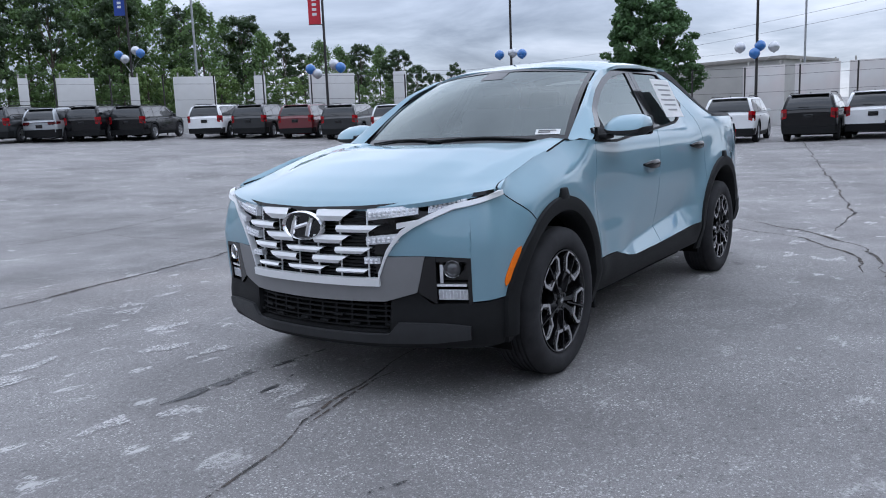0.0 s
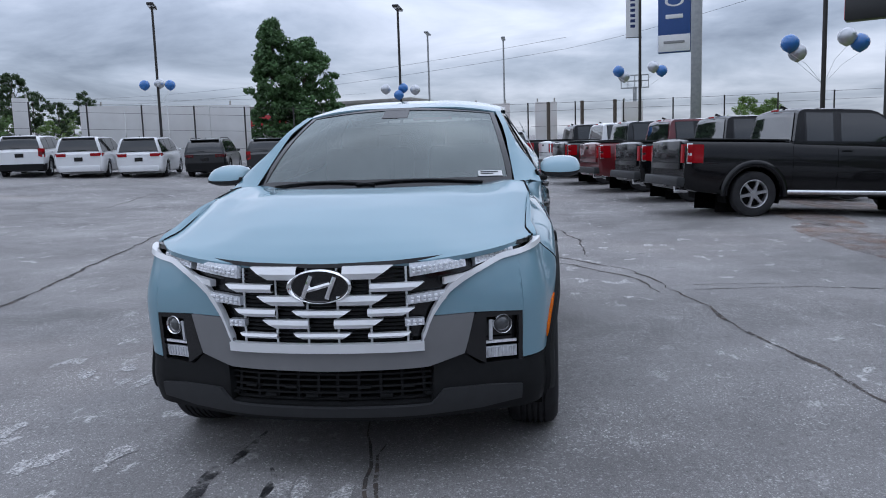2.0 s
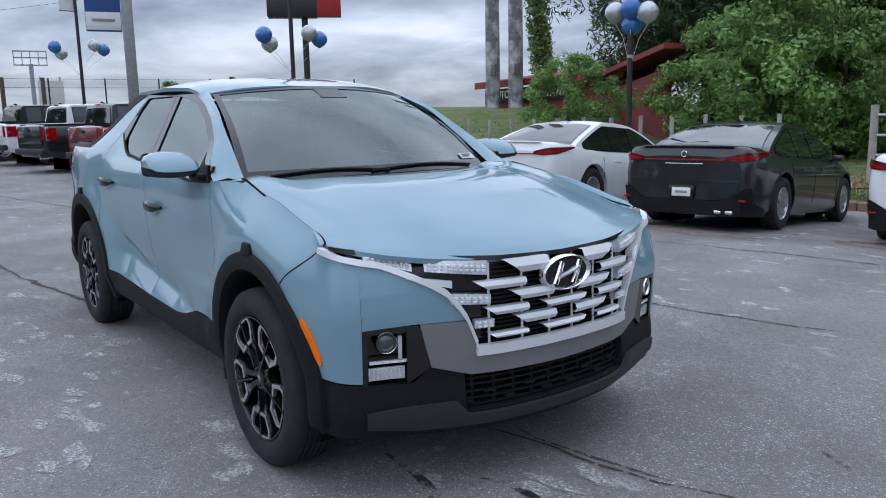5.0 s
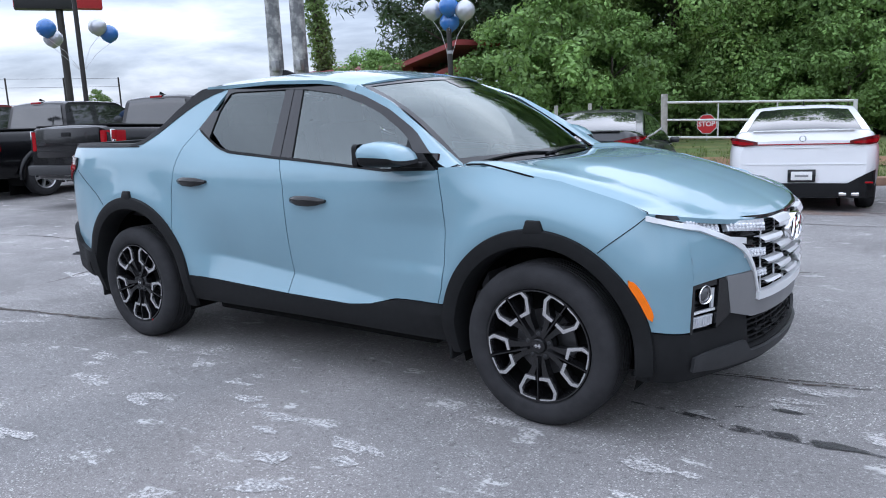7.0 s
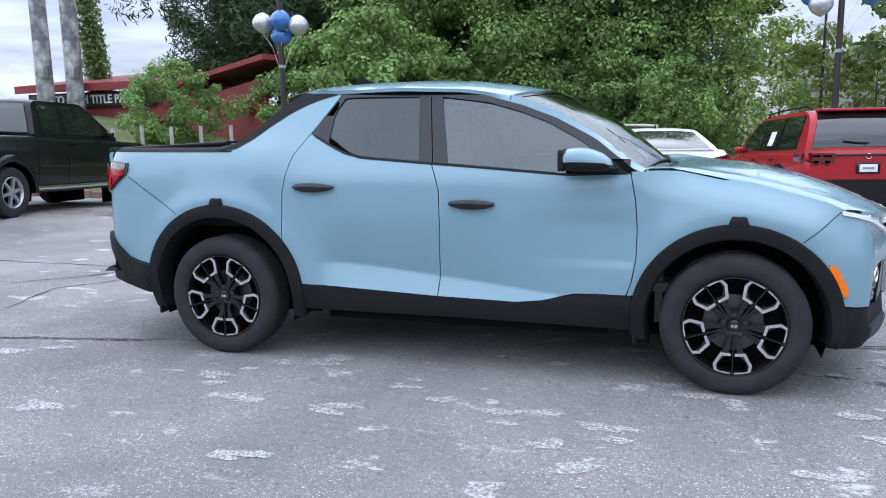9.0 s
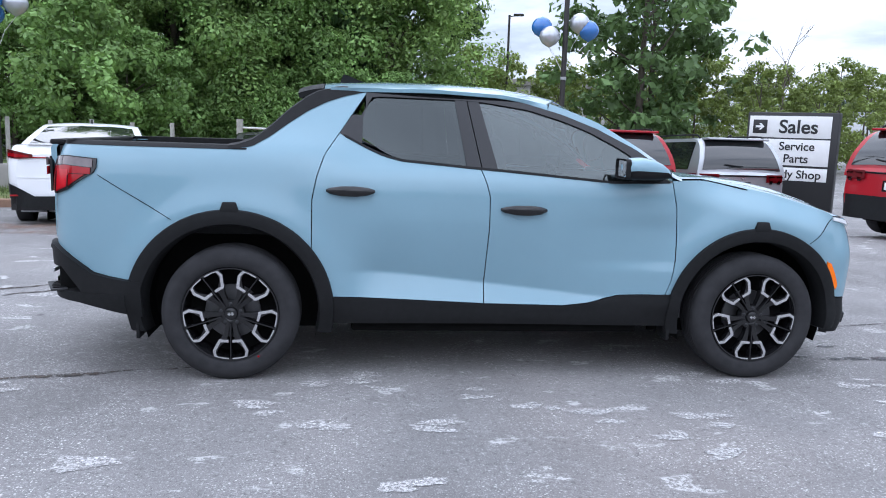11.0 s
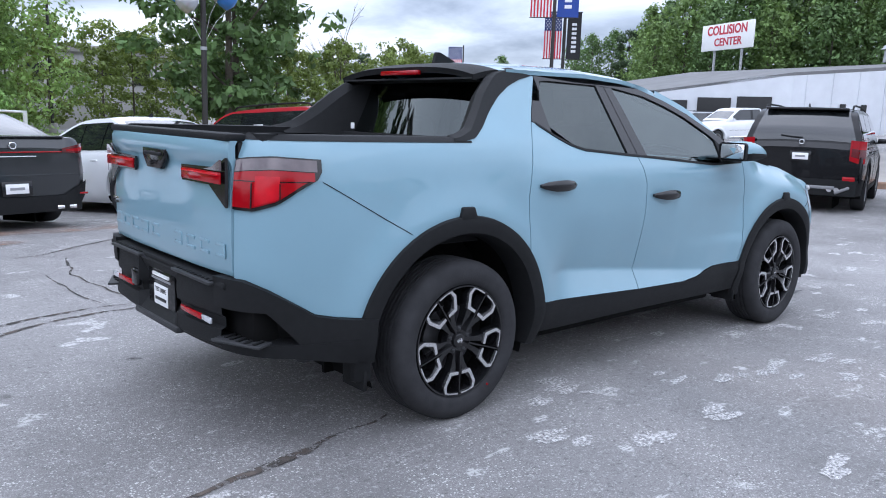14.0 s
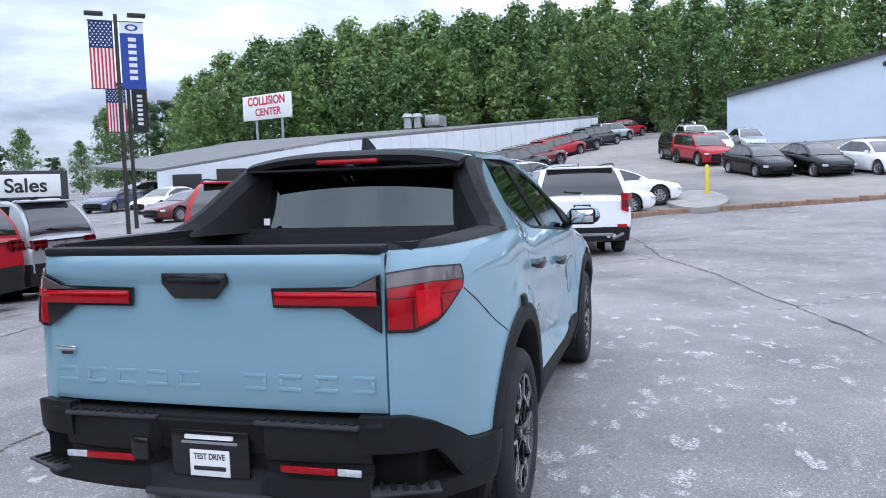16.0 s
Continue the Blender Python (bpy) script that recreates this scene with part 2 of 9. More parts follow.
M_SKID = mat("dark_grey_plastic", (0.035, 0.036, 0.038), 0.5, spec=0.25, vary=0.08, vary_scale=20, bump=0.08, bump_scale=300)
M_SATIN = mat("satin_silver_trim", (0.80, 0.81, 0.82), 0.32, 0.25, vary=0.04)
M_CHROME = mat("chrome", (0.80, 0.80, 0.81), 0.07, 1.0, vary=0.02)
M_ALLOY = mat("machined_alloy", (0.68, 0.68, 0.69), 0.25, 0.9, vary=0.04, vary_scale=40)
M_DISC = mat("brake_disc_steel", (0.11, 0.11, 0.115), 0.4, 0.7, vary=0.1, vary_scale=30)
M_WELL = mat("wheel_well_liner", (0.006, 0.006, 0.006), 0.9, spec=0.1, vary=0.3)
M_GLASS = glass("tinted_glass", (0.70, 0.80, 0.76), 0.36, 2.1)
M_PRIVACY = glass("privacy_glass", (0.8, 0.8, 0.85), 0.09, 1.8)
M_CABIN = mat("cabin_trim", (0.075, 0.075, 0.078), 0.8, vary=0.2)
M_SEAT = mat("seat_cloth", (0.10, 0.10, 0.105), 0.85, vary=0.2, vary_scale=20)
M_TAIL = mat("red_lamp_lens", (0.30, 0.002, 0.006), 0.10, spec=0.3, coat=0.2, vary=0.15, vary_scale=25)
M_TAILBRIGHT = mat("bright_red_lens", (0.50, 0.006, 0.014), 0.12, spec=0.3, coat=0.2, vary=0.2, vary_scale=20)
M_TAILDARK = mat("smoked_red_lens", (0.10, 0.003, 0.005), 0.10, coat=0.6, vary=0.2, vary_scale=25)
M_SMOKE = mat("smoked_clear_lens", (0.085, 0.060, 0.064), 0.10, vary=0.3, vary_scale=18, coat=1.0)
M_LENS = mat("clear_lamp_lens", (0.62, 0.64, 0.67), 0.12, 0.4, vary=0.25, vary_scale=45, coat=1.0)
M_DRL = mat("daylight_lamp_lens", (0.74, 0.76, 0.80), 0.14, 0.3, vary=0.30, vary_scale=90, coat=1.0)
M_CELL = mat("bright_lamp_cell", (0.88, 0.89, 0.92), 0.18, 0.1, vary=0.3, vary_scale=160, coat=1.0)
M_PROJ = mat("dark_projector_glass", (0.05, 0.052, 0.056), 0.05, vary=0.2, vary_scale=60, coat=1.0)
M_AMBER = mat("amber_reflector", (0.95, 0.20, 0.004), 0.25, spec=0.3, vary=0.06, vary_scale=40)
M_PLATEW = mat("white_plate", (0.78, 0.78, 0.77), 0.5, vary=0.03)
M_PAPER = mat("sticker_paper", (0.75, 0.75, 0.74), 0.7, vary=0.04)
M_INK = mat("black_print", (0.015, 0.015, 0.016), 0.6)
M_FAINT = mat("grey_print", (0.25, 0.25, 0.26), 0.6)

# ---------------------------------------------------------------- ground
def rise(x, y):
    """Height of the lot: level round the pickup, falling to the row along the verge, climbing to the far rows and behind the kerb."""
    q = max(0, -x - 12)
    z = .020 * (math.sqrt(q * q + 9) - 3)
    q = max(0, -y - 7)
    z += .050 * (math.sqrt(q * q + 16) - 4)
    q = max(0, x - 19.5)
    z += .105 * (math.sqrt(q * q + 1) - 1) * (1 - .72 * min(1, max(0, (y - 4) / 14)))
    q = min(5.5, max(0, y - 5.0))
    z -= .075 * (math.sqrt(q * q + .6) - .775) * min(1, max(0, (x + 22) / 12)) * min(1, max(0, (22 - x) / 8))
    return min(z, 9)


lin_in = np.concatenate([-np.geomspace(16, 2500, 40)[::-1], np.linspace(-15, 15, 61), np.geomspace(16, 2500, 40)])
bm = bmesh.new()
grid = [[bm.verts.new((x, y, rise(x, y) if max(abs(x), abs(y)) < 300 else 6)) for x in lin_in] for y in lin_in]
for a, b in zip(grid, grid[1:]):
    for k in range(len(a) - 1):
        bm.faces.new((a[k], a[k + 1], b[k + 1], b[k]))


def asphalt(name, base, worn_amount=1.0):
    ma = bpy.data.materials.new(name)
    ma.use_nodes = True
    nt = ma.node_tree
    p = nt.nodes["Principled BSDF"]
    tc = nt.nodes.new("ShaderNodeTexCoord")

    def noise_tex(scale, detail=4.0, rough=0.55, stretch=None, dist=0.0):
        n = nt.nodes.new("ShaderNodeTexNoise")
        n.inputs["Scale"].default_value, n.inputs["Detail"].default_value = scale, detail
        n.inputs["Roughness"].default_value, n.inputs["Distortion"].default_value = rough, dist
        if stretch:
            mp = nt.nodes.new("ShaderNodeMapping")
            mp.inputs["Scale"].default_value = stretch
            mp.inputs["Rotation"].default_value = (0, 0, radians(14))
            nt.links.new(tc.outputs["Object"], mp.inputs["Vector"])
            nt.links.new(mp.outputs["Vector"], n.inputs["Vector"])
        else:
            nt.links.new(tc.outputs["Object"], n.inputs["Vector"])
        return n.outputs["Fac"]

    def remap(v, a, b, c=0.0, d=1.0):
        n = nt.nodes.new("ShaderNodeMapRange")
        for k, q in zip(("From Min", "From Max", "To Min", "To Max"), (a, b, c, d)):
            n.inputs[k].default_value = q
        nt.links.new(v, n.inputs["Value"])
        return n.outputs["Result"]

    def math2(op, a, b):
        n = nt.nodes.new("ShaderNodeMath")
        n.operation = op
        for i, q in enumerate((a, b)):
            if isinstance(q, (int, float)):
                n.inputs[i].default_value = q
            else:
                nt.links.new(q, n.inputs[i])
        return n.outputs[0]

    def blend(fac, a, b):
        n = nt.nodes.new("ShaderNodeMix")
        n.data_type = "RGBA"
        nt.links.new(fac, n.inputs["Factor"])
        for key, q in (("A", a), ("B", b)):
            if isinstance(q, tuple):
                n.inputs[key].default_value = (*q, 1)
            else:
                nt.links.new(q, n.inputs[key])
        return n.outputs["Result"]

    b0 = base
    col = blend(remap(noise_tex(.33, 6, .62), .35, .65), tuple(c * .66 for c in b0), tuple(c * 1.22 for c in b0))
    # drying and tyre-polished streaks
    col = blend(remap(noise_tex(.8, 5, .6, (1.0, .25, 1)), .52, .72, 0, .45), col, tuple(c * .62 for c in b0))
    # reddish soil washed over parts of it
    col = blend(remap(noise_tex(.16, 3), .60, .75, 0, .35), col, (b0[0] * 1.25, b0[1] * 1.02, b0[2] * .88))
    # stones of the mix
    for grade in (26, 60, 120):
        stones = noise_tex(grade, 3, .75)
        col = blend(remap(stones, .59, .67, 0, .5), col, (.46, .45, .44))
        col = blend(remap(stones, .43, .31, 0, .65), col, tuple(c * .38 for c in b0))
    # bright chips of stone, thick in some patches and worn away in others
    for scale, share, gain in ((62, .86, .8), (95, .80, .95), (190, .74, .6)):
        vo = nt.nodes.new("ShaderNodeTexVoronoi")
        vo.inputs["Scale"].default_value = scale
        nt.links.new(tc.outputs["Object"], vo.inputs["Vector"])
        sp = nt.nodes.new("ShaderNodeSeparateColor")
        nt.links.new(vo.outputs["Color"], sp.inputs[0])
        chip = math2("MULTIPLY", remap(vo.outputs["Distance"], .42, .26), remap(sp.outputs[0], share, share + .06))
        bare = remap(noise_tex(1.3, 5, .65), .44, .62, .25, 1)
        col = blend(math2("MULTIPLY", math2("MULTIPLY", chip, bare), gain), col, (.70, .69, .67))
    # pale scuffed spots, scratched through in one direction
    place = math2("MULTIPLY", remap(noise_tex(.30, 2), .40, .54), remap(noise_tex(2.9, 3, .5, (1.0, 1.7, 1), .3), .632, .665))
    grain = math2("MAXIMUM", remap(noise_tex(42, 4, .75), .47, .56), remap(noise_tex(26, 3, .6, (.22, 1.6, 1)), .53, .58))
    worn = math2("MULTIPLY", place, math2("MULTIPLY", grain, .8 * worn_amount))
    col = blend(worn, col, (.62, .61, .60))
    # loose halo of light scuffing
    halo = math2("MULTIPLY", remap(noise_tex(1.6, 4, .6, (1.0, 1.5, 1), .3), .56, .68), remap(noise_tex(60, 3, .7), .50, .60))
    col = blend(math2("MULTIPLY", halo, .32 * worn_amount), col, (.52, .51, .50))
    # dark oil drips
    drips = math2("MULTIPLY", remap(noise_tex(4.5, 3, .5), .68, .73), remap(noise_tex(.35, 2), .58, .66))
    col = blend(math2("MULTIPLY", drips, .75), col, (.012, .012, .013))
    nt.links.new(col, p.inputs["Base Color"])
    nt.links.new(remap(noise_tex(1.1, 4), .3, .7, .58, .86), p.inputs["Roughness"])
    p.inputs["Specular IOR Level"].default_value = .28
    bp = nt.nodes.new("ShaderNodeBump")
    bp.inputs["Strength"].default_value, bp.inputs["Distance"].default_value = .8, .008
    nt.links.new(noise_tex(110, 4, .7), bp.inputs["Height"])
    nt.links.new(bp.outputs["Normal"], p.inputs["Normal"])
    return ma


M_ASPHALT = asphalt("worn_asphalt", (.232, .224, .220))
ground = tagged(part("ground", bm, M_ASPHALT, None, smooth=0), "worn grey asphalt car lot with pale scuffs and stains", "ground", kind="structure")


def strip(name, line, width, material, lift=.004, label="", jitter=0.0, category="", ends=True, kind="structure", fine=.12):
    """A narrow mark lying on the ground along a line of (x, y)."""
    pts = [Vector((x, y, 0)) for x, y in line]
    run = []
    for a, b in zip(pts, pts[1:]):
        n = max(1, int((b - a).length / fine))
        run += [a.lerp(b, k / n) for k in range(n)]
    run.append(pts[-1])
    bm = bmesh.new()
    prev = None
    for i, p in enumerate(run):
        d = (run[min(i + 1, len(run) - 1)] - run[max(i - 1, 0)]).normalized()
        n = Vector((-d.y, d.x, 0))
        off = jitter * (noise.noise(p * 1.3) + .6 * noise.noise(p * 4.7))
        w = width * (1 + (1.1 * noise.noise(p * 3.1 + Vector((7, 0, 0))) if jitter else 0))
        w = max(w, width * .25) * (min(1, .25 + i / 6, .25 + (len(run) - 1 - i) / 6) if ends else 1)
        cur = []
        for e in (-1, 1):
            q = p + n * (off + e * w / 2)
            cur.append(bm.verts.new((q.x, q.y, rise(q.x, q.y) + lift)))
        if prev:
            bm.faces.new((prev[0], prev[1], cur[1], cur[0]))
        prev = cur
    return tagged(part(name, bm, material, None, smooth=0), label, category, kind=kind)


def ragged(ma, scale, lo, hi):
    """Lets the asphalt show through a mark in broken spots."""
    nt = ma.node_tree
    o, p = nt.nodes["Material Output"], nt.nodes["Principled BSDF"]
    tc = nt.nodes.new("ShaderNodeTexCoord")
    no = nt.nodes.new("ShaderNodeTexNoise")
    no.inputs["Scale"].default_value, no.inputs["Detail"].default_value, no.inputs["Roughness"].default_value = scale, 5, .7
    rp = nt.nodes.new("ShaderNodeMapRange")
    rp.inputs["From Min"].default_value, rp.inputs["From Max"].default_value = lo, hi
    tr, mx = nt.nodes.new("ShaderNodeBsdfTransparent"), nt.nodes.new("ShaderNodeMixShader")
    nt.links.new(tc.outputs["Object"], no.inputs["Vector"])
    nt.links.new(no.outputs["Fac"], rp.inputs["Value"])
    nt.links.new(rp.outputs["Result"], mx.inputs[0])
    nt.links.new(tr.outputs[0], mx.inputs[1])
    nt.links.new(p.outputs[0], mx.inputs[2])
    nt.links.new(mx.outputs[0], o.inputs["Surface"])
    return ma


M_CRACK = ragged(mat("crack_fill", (.035, .033, .031), .9, vary=.5, vary_scale=14, bump=.6, bump_scale=60, second=(.13, .10, .08), second_scale=5, second_fac=.7), 16, .40, .50)
M_CRACK2 = ragged(mat("brown_crack_soil", (.085, .068, .056), .95, vary=.5, vary_scale=26, bump=.6, bump_scale=60, second=(.04, .037, .034), second_scale=6, second_fac=.9), 18, .42, .52)
M_LINE = mat("faded_road_paint", (.40, .40, .39), .8, vary=.35, vary_scale=9, bump=.2, bump_scale=90, second=(.20, .20, .20), second_scale=5, second_fac=.9)
ragged(M_LINE, 9, .40, .56)

# ---------------------------------------------------------------- the blue-grey pickup
hero = thing("pickup_truck", pose(0, 0, 0), "blue-grey four-door pickup truck with black cladding parked on worn asphalt", "pickup truck")

# half of the plan outline, from the middle of the tail round to the middle of the nose
PLAN = smooth_curve([(-2.505, 0), (-2.504, .35), (-2.495, .58), (-2.462, .70), (-2.39, .785), (-2.27, .84), (-2.1, .875), (-1.8, .90), (-1.5, .91),
                     (-1.0, .898), (-.4, .888), (.2, .884), (.8, .888), (1.2, .897), (1.5, .906), (1.75, .908), (1.90, .906), (2.00, .896),
                     (2.085, .868), (2.142, .808), (2.180, .71), (2.225, .60), (2.283, .45), (2.328, .30), (2.35, .12), (2.353, 0)], 480)
# the hood's front edge is rounder than the bumper below it
HOOD_PLAN = smooth_curve([(1.75, .893), (1.90, .866), (2.01, .815), (2.145, .725), (2.222, .61), (2.285, .47), (2.332, .30), (2.354, .12), (2.357, 0)], 200)
PLAN_S = np.r_[0, np.cumsum(np.hypot(*np.diff(PLAN, axis=0).T))]
TAN = np.gradient(PLAN, axis=0)
TAN /= np.linalg.norm(TAN, axis=1)[:, None]
NRM = np.c_[-TAN[:, 1], TAN[:, 0]]
MIDI = len(PLAN) // 2


def ux(x):
    return float(np.interp(x, PLAN[:, 0] + np.arange(len(PLAN)) * 1e-7, PLAN_S))


def uf(y):
    """Length along the outline at which the nose has half-width y."""
    k = MIDI + 60
    if y <= .795:
        return float(np.interp(-y, -PLAN[k:, 1], PLAN_S[k:]))
    # round the corner the wing of the lamps reaches back along the side
    a = float(np.interp(-.795, -PLAN[k:, 1], PLAN_S[k:]))
    return interp(y, [(.795, a), (.838, ux(1.985)), (.885, ux(1.925))])


def ur(y):
    return float(np.interp(y, PLAN[:MIDI - 40, 1], PLAN_S[:MIDI - 40]))


def xu(u):
    return float(np.interp(u, PLAN_S, PLAN[:, 0]))


def step(a, b, x):
    t = min(1.0, max(0.0, (x - a) / (b - a)))
    return t * t * (3 - 2 * t)


WHEEL_X, WHEEL_Z = 1.5025, 0.368
ARCH_R, ARCH_F = (-WHEEL_X, .385), (WHEEL_X, .37)
SILL = [(-1.1, .48), (-.93, .473), (-.1, .437), (.36, .428), (.5, .445), (.68, .492), (.96, .50), (1.1, .50)]
BELT = [(-.93, 1.366), (-.80, 1.298), (-.685, 1.247), (-.58, 1.222), (-.2, 1.193), (0, 1.18), (.63, 1.132), (.95, 1.142), (1.0, 1.15)]
HOOD_EDGE = [(.9, 1.15), (.97, 1.155), (1.17, 1.158), (1.58, 1.096), (1.93, 1.002), (2.0, .966)]
SEAM_R = [(.40, -1.07), (.763, -1.07), (1.007, -1.07), (1.13, -1.045), (1.248, -1.005), (1.364, -.927), (1.60, -.77)]
SEAM_B = [(.30, -.105), (.435, -.102), (.706, -.093), (.866, -.085), (1.04, -.088), (1.12, -.11), (1.2, -.143)]
SEAM_F = [(.30, .93), (.5, .958), (.58, .985), (.7, 1.004), (.85, 1.006), (1.0, .995), (1.15, .965)]
MID_D = smooth_curve([(.20, -.07), (.33, -.015), (.43, -.004), (.55, -.004), (.70, -.004), (.85, -.002), (.95, 0), (1.05, -.004), (1.12, -.016),
                      (1.17, -.036), (1.21, -.058), (1.40, -.168), (1.62, -.296)], 160)
END_D = smooth_curve([(.20, -.06), (.35, -.03), (.5, -.012), (.7, 0), (.9, 0), (1.05, -.006), (1.15, -.018), (1.22, -.036), (1.28, -.066), (1.40, -.160), (1.62, -.296)], 160)


VALLEY = [(-.75, .606), (-.55, .592), (.3, .503), (.62, .473)]


def depth_of(x, z):
    m = 1 - step(.70, 1.15, abs(x + .05))
    d = m * float(np.interp(z, MID_D[:, 0], MID_D[:, 1])) + (1 - m) * float(np.interp(z, END_D[:, 0], END_D[:, 1]))
    # a sharp valley that falls forward to the kick of the sill; below it the metal runs out to the cladding
    amp = .054 * step(-.92, -.66, x) * interp(x, [(-1, 1), (-.2, 1), (.3, .8), (.64, 0)])
    zv, zs = interp(x, VALLEY), interp(x, SILL)
    if z < zv:
        d += -amp + (amp + .006) * min(1, (zv - z) / max(.02, zv - zs))
    else:
        d -= amp * (1 - min(1, (z - zv) / (.90 - zv))) ** 1.6
    if x > 1.0:
        ze = interp(x, HOOD_EDGE)
        d -= .085 * step(ze - .17, ze + .02, z) ** 1.5 * step(1.0, 1.3, x)
    for cx, cz in (ARCH_R, ARCH_F):
        r = math.hypot(x - cx, z - cz)
        d += .024 * math.exp(-((r - .56) / .10) ** 2) * step(.3, .45, z)
    # shoulder that runs back from the front wheel into the front door
    d -= .012 * step(.25, .9, x) * (1 - step(.95, 1.1, x)) * step(.62, .70, z) * (1 - step(.86, .98, z))
    return d


def skin(u, z, off=0.0, s=-1):
    """A point of the body's side, tail or nose; s is -1 for the right-hand side, 1 for the left."""
    x, y = float(np.interp(u, PLAN_S, PLAN[:, 0])), float(np.interp(u, PLAN_S, PLAN[:, 1]))
    nx, ny = float(np.interp(u, PLAN_S, NRM[:, 0])), float(np.interp(u, PLAN_S, NRM[:, 1]))
    n = math.hypot(nx, ny)
    end = float(np.interp(z, END_D[:, 0], END_D[:, 1]))
    k = step(1.84, 2.02, x)
    d = (end if x < -2.3 or k == 1 else depth_of(x, z) * (1 - k) + end * k) + off
    if z > .5 and x > 2.0:
        d -= .22 * max(0, z - .86) ** 1.3 * 2 * step(2.0, 2.2, x)
    if x > 1.84:
        d -= .048 * step(.70, .98, z) * step(1.84, 2.02, x) * (1 - step(2.18, 2.3, x))
    if x > 2.0:
        d -= .10 * max(0, .40 - z)
    if x > 1.84:
        d += .030 * step(1.84, 2.02, x) * (1 - step(.32, .50, z))
    return Vector((x + nx / n * d, s * (y + ny / n * d), z))


def sheet(rows, thick=0.012, inward=None, holes=(), flip=False):
    """A panel from rows of points, its edge turned in by thick. holes: (x, z, r) cut out of it."""
    bm = bmesh.new()
    vs = [[bm.verts.new(p) for p in r] for r in rows]
    dead = set()
    if holes:
        for r in vs:
            for v in r:
                for cx, cz, rad in holes:
                    dx, dz = v.co.x - cx, v.co.z - cz
                    d = math.hypot(dx, dz)
                    if d < rad:
                        if rad - d < .03:
                            v.co.x, v.co.z = cx + dx / d * rad, cz + dz / d * rad
                        else:
                            dead.add(v)
    for a, b in zip(vs, vs[1:]):
        for k in range(len(a) - 1):
            q = (a[k], a[k + 1], b[k + 1], b[k])
            if not any(v in dead for v in q):
                bm.faces.new(q)
    bmesh.ops.delete(bm, geom=[v for v in bm.verts if not v.link_faces], context="VERTS")
    bmesh.ops.recalc_face_normals(bm, faces=bm.faces)
    if thick:
        edges = [e for e in bm.edges if len(e.link_faces) == 1]
        base = Vector(inward) if inward else None
        normals = {}
        for e in edges:
            for v in e.verts:
                normals[v] = base if base else -v.normal
        # all vertex normals may point either way: turn them towards the body's middle
        got = bmesh.ops.extrude_edge_only(bm, edges=edges)
        new_vs = [g for g in got["geom"] if isinstance(g, bmesh.types.BMVert)]
        index = {tuple(round(c, 6) for c in v.co): n for v, n in normals.items()}
        for v in new_vs:
            n = index[tuple(round(c, 6) for c in v.co)].normalized()
            if base is None and n.dot(Vector((0, 0, .8)) - v.co) < 0:
                n = -n
            v.co += n * thick
    return bm


def panel(s, left, right, lo, hi, nu, nv, off=0.0, holes=(), thick=0.014):
    """A panel of the side: left(z) and right(z) in x, lo(x) and hi(x) in z."""
    rows = []
    for j in range(nv + 1):
        row = []
        for i in range(nu + 1):
            a, b, z = i / nu, j / nv, .9
            for _ in range(6):
                x = left(z) * (1 - a) + right(z) * a
                z = lo(x) * (1 - b) + hi(x) * b
            row.append(skin(ux(x), z, off, s))
        rows.append(row)
    return sheet(rows, thick, holes=holes)


def wrap(s, u0, u1, lo, hi, nu, nv, off=0.0, holes=(), thick=0.014, cuts=()):
    """A panel between two lengths along the outline; lo(u) and hi(u) in z. cuts: lengths at which a column must stand."""
    us = sorted({*np.linspace(u0, u1, nu + 1).tolist(), *cuts})
    rows = [[skin(u, lo(u) * (1 - j / nv) + hi(u) * (j / nv), off, s) for u in us] for j in range(nv + 1)]
    return sheet(rows, thick, holes=holes)


def lin(pts):
    return lambda v: interp(v, pts)


def by_y(pts, front=True):
    """A line given as (half-width, z), as a function of length along the outline."""
    f = uf if front else ur
    q = sorted((f(y), z) for y, z in pts)
    return lambda u: interp(u, q)


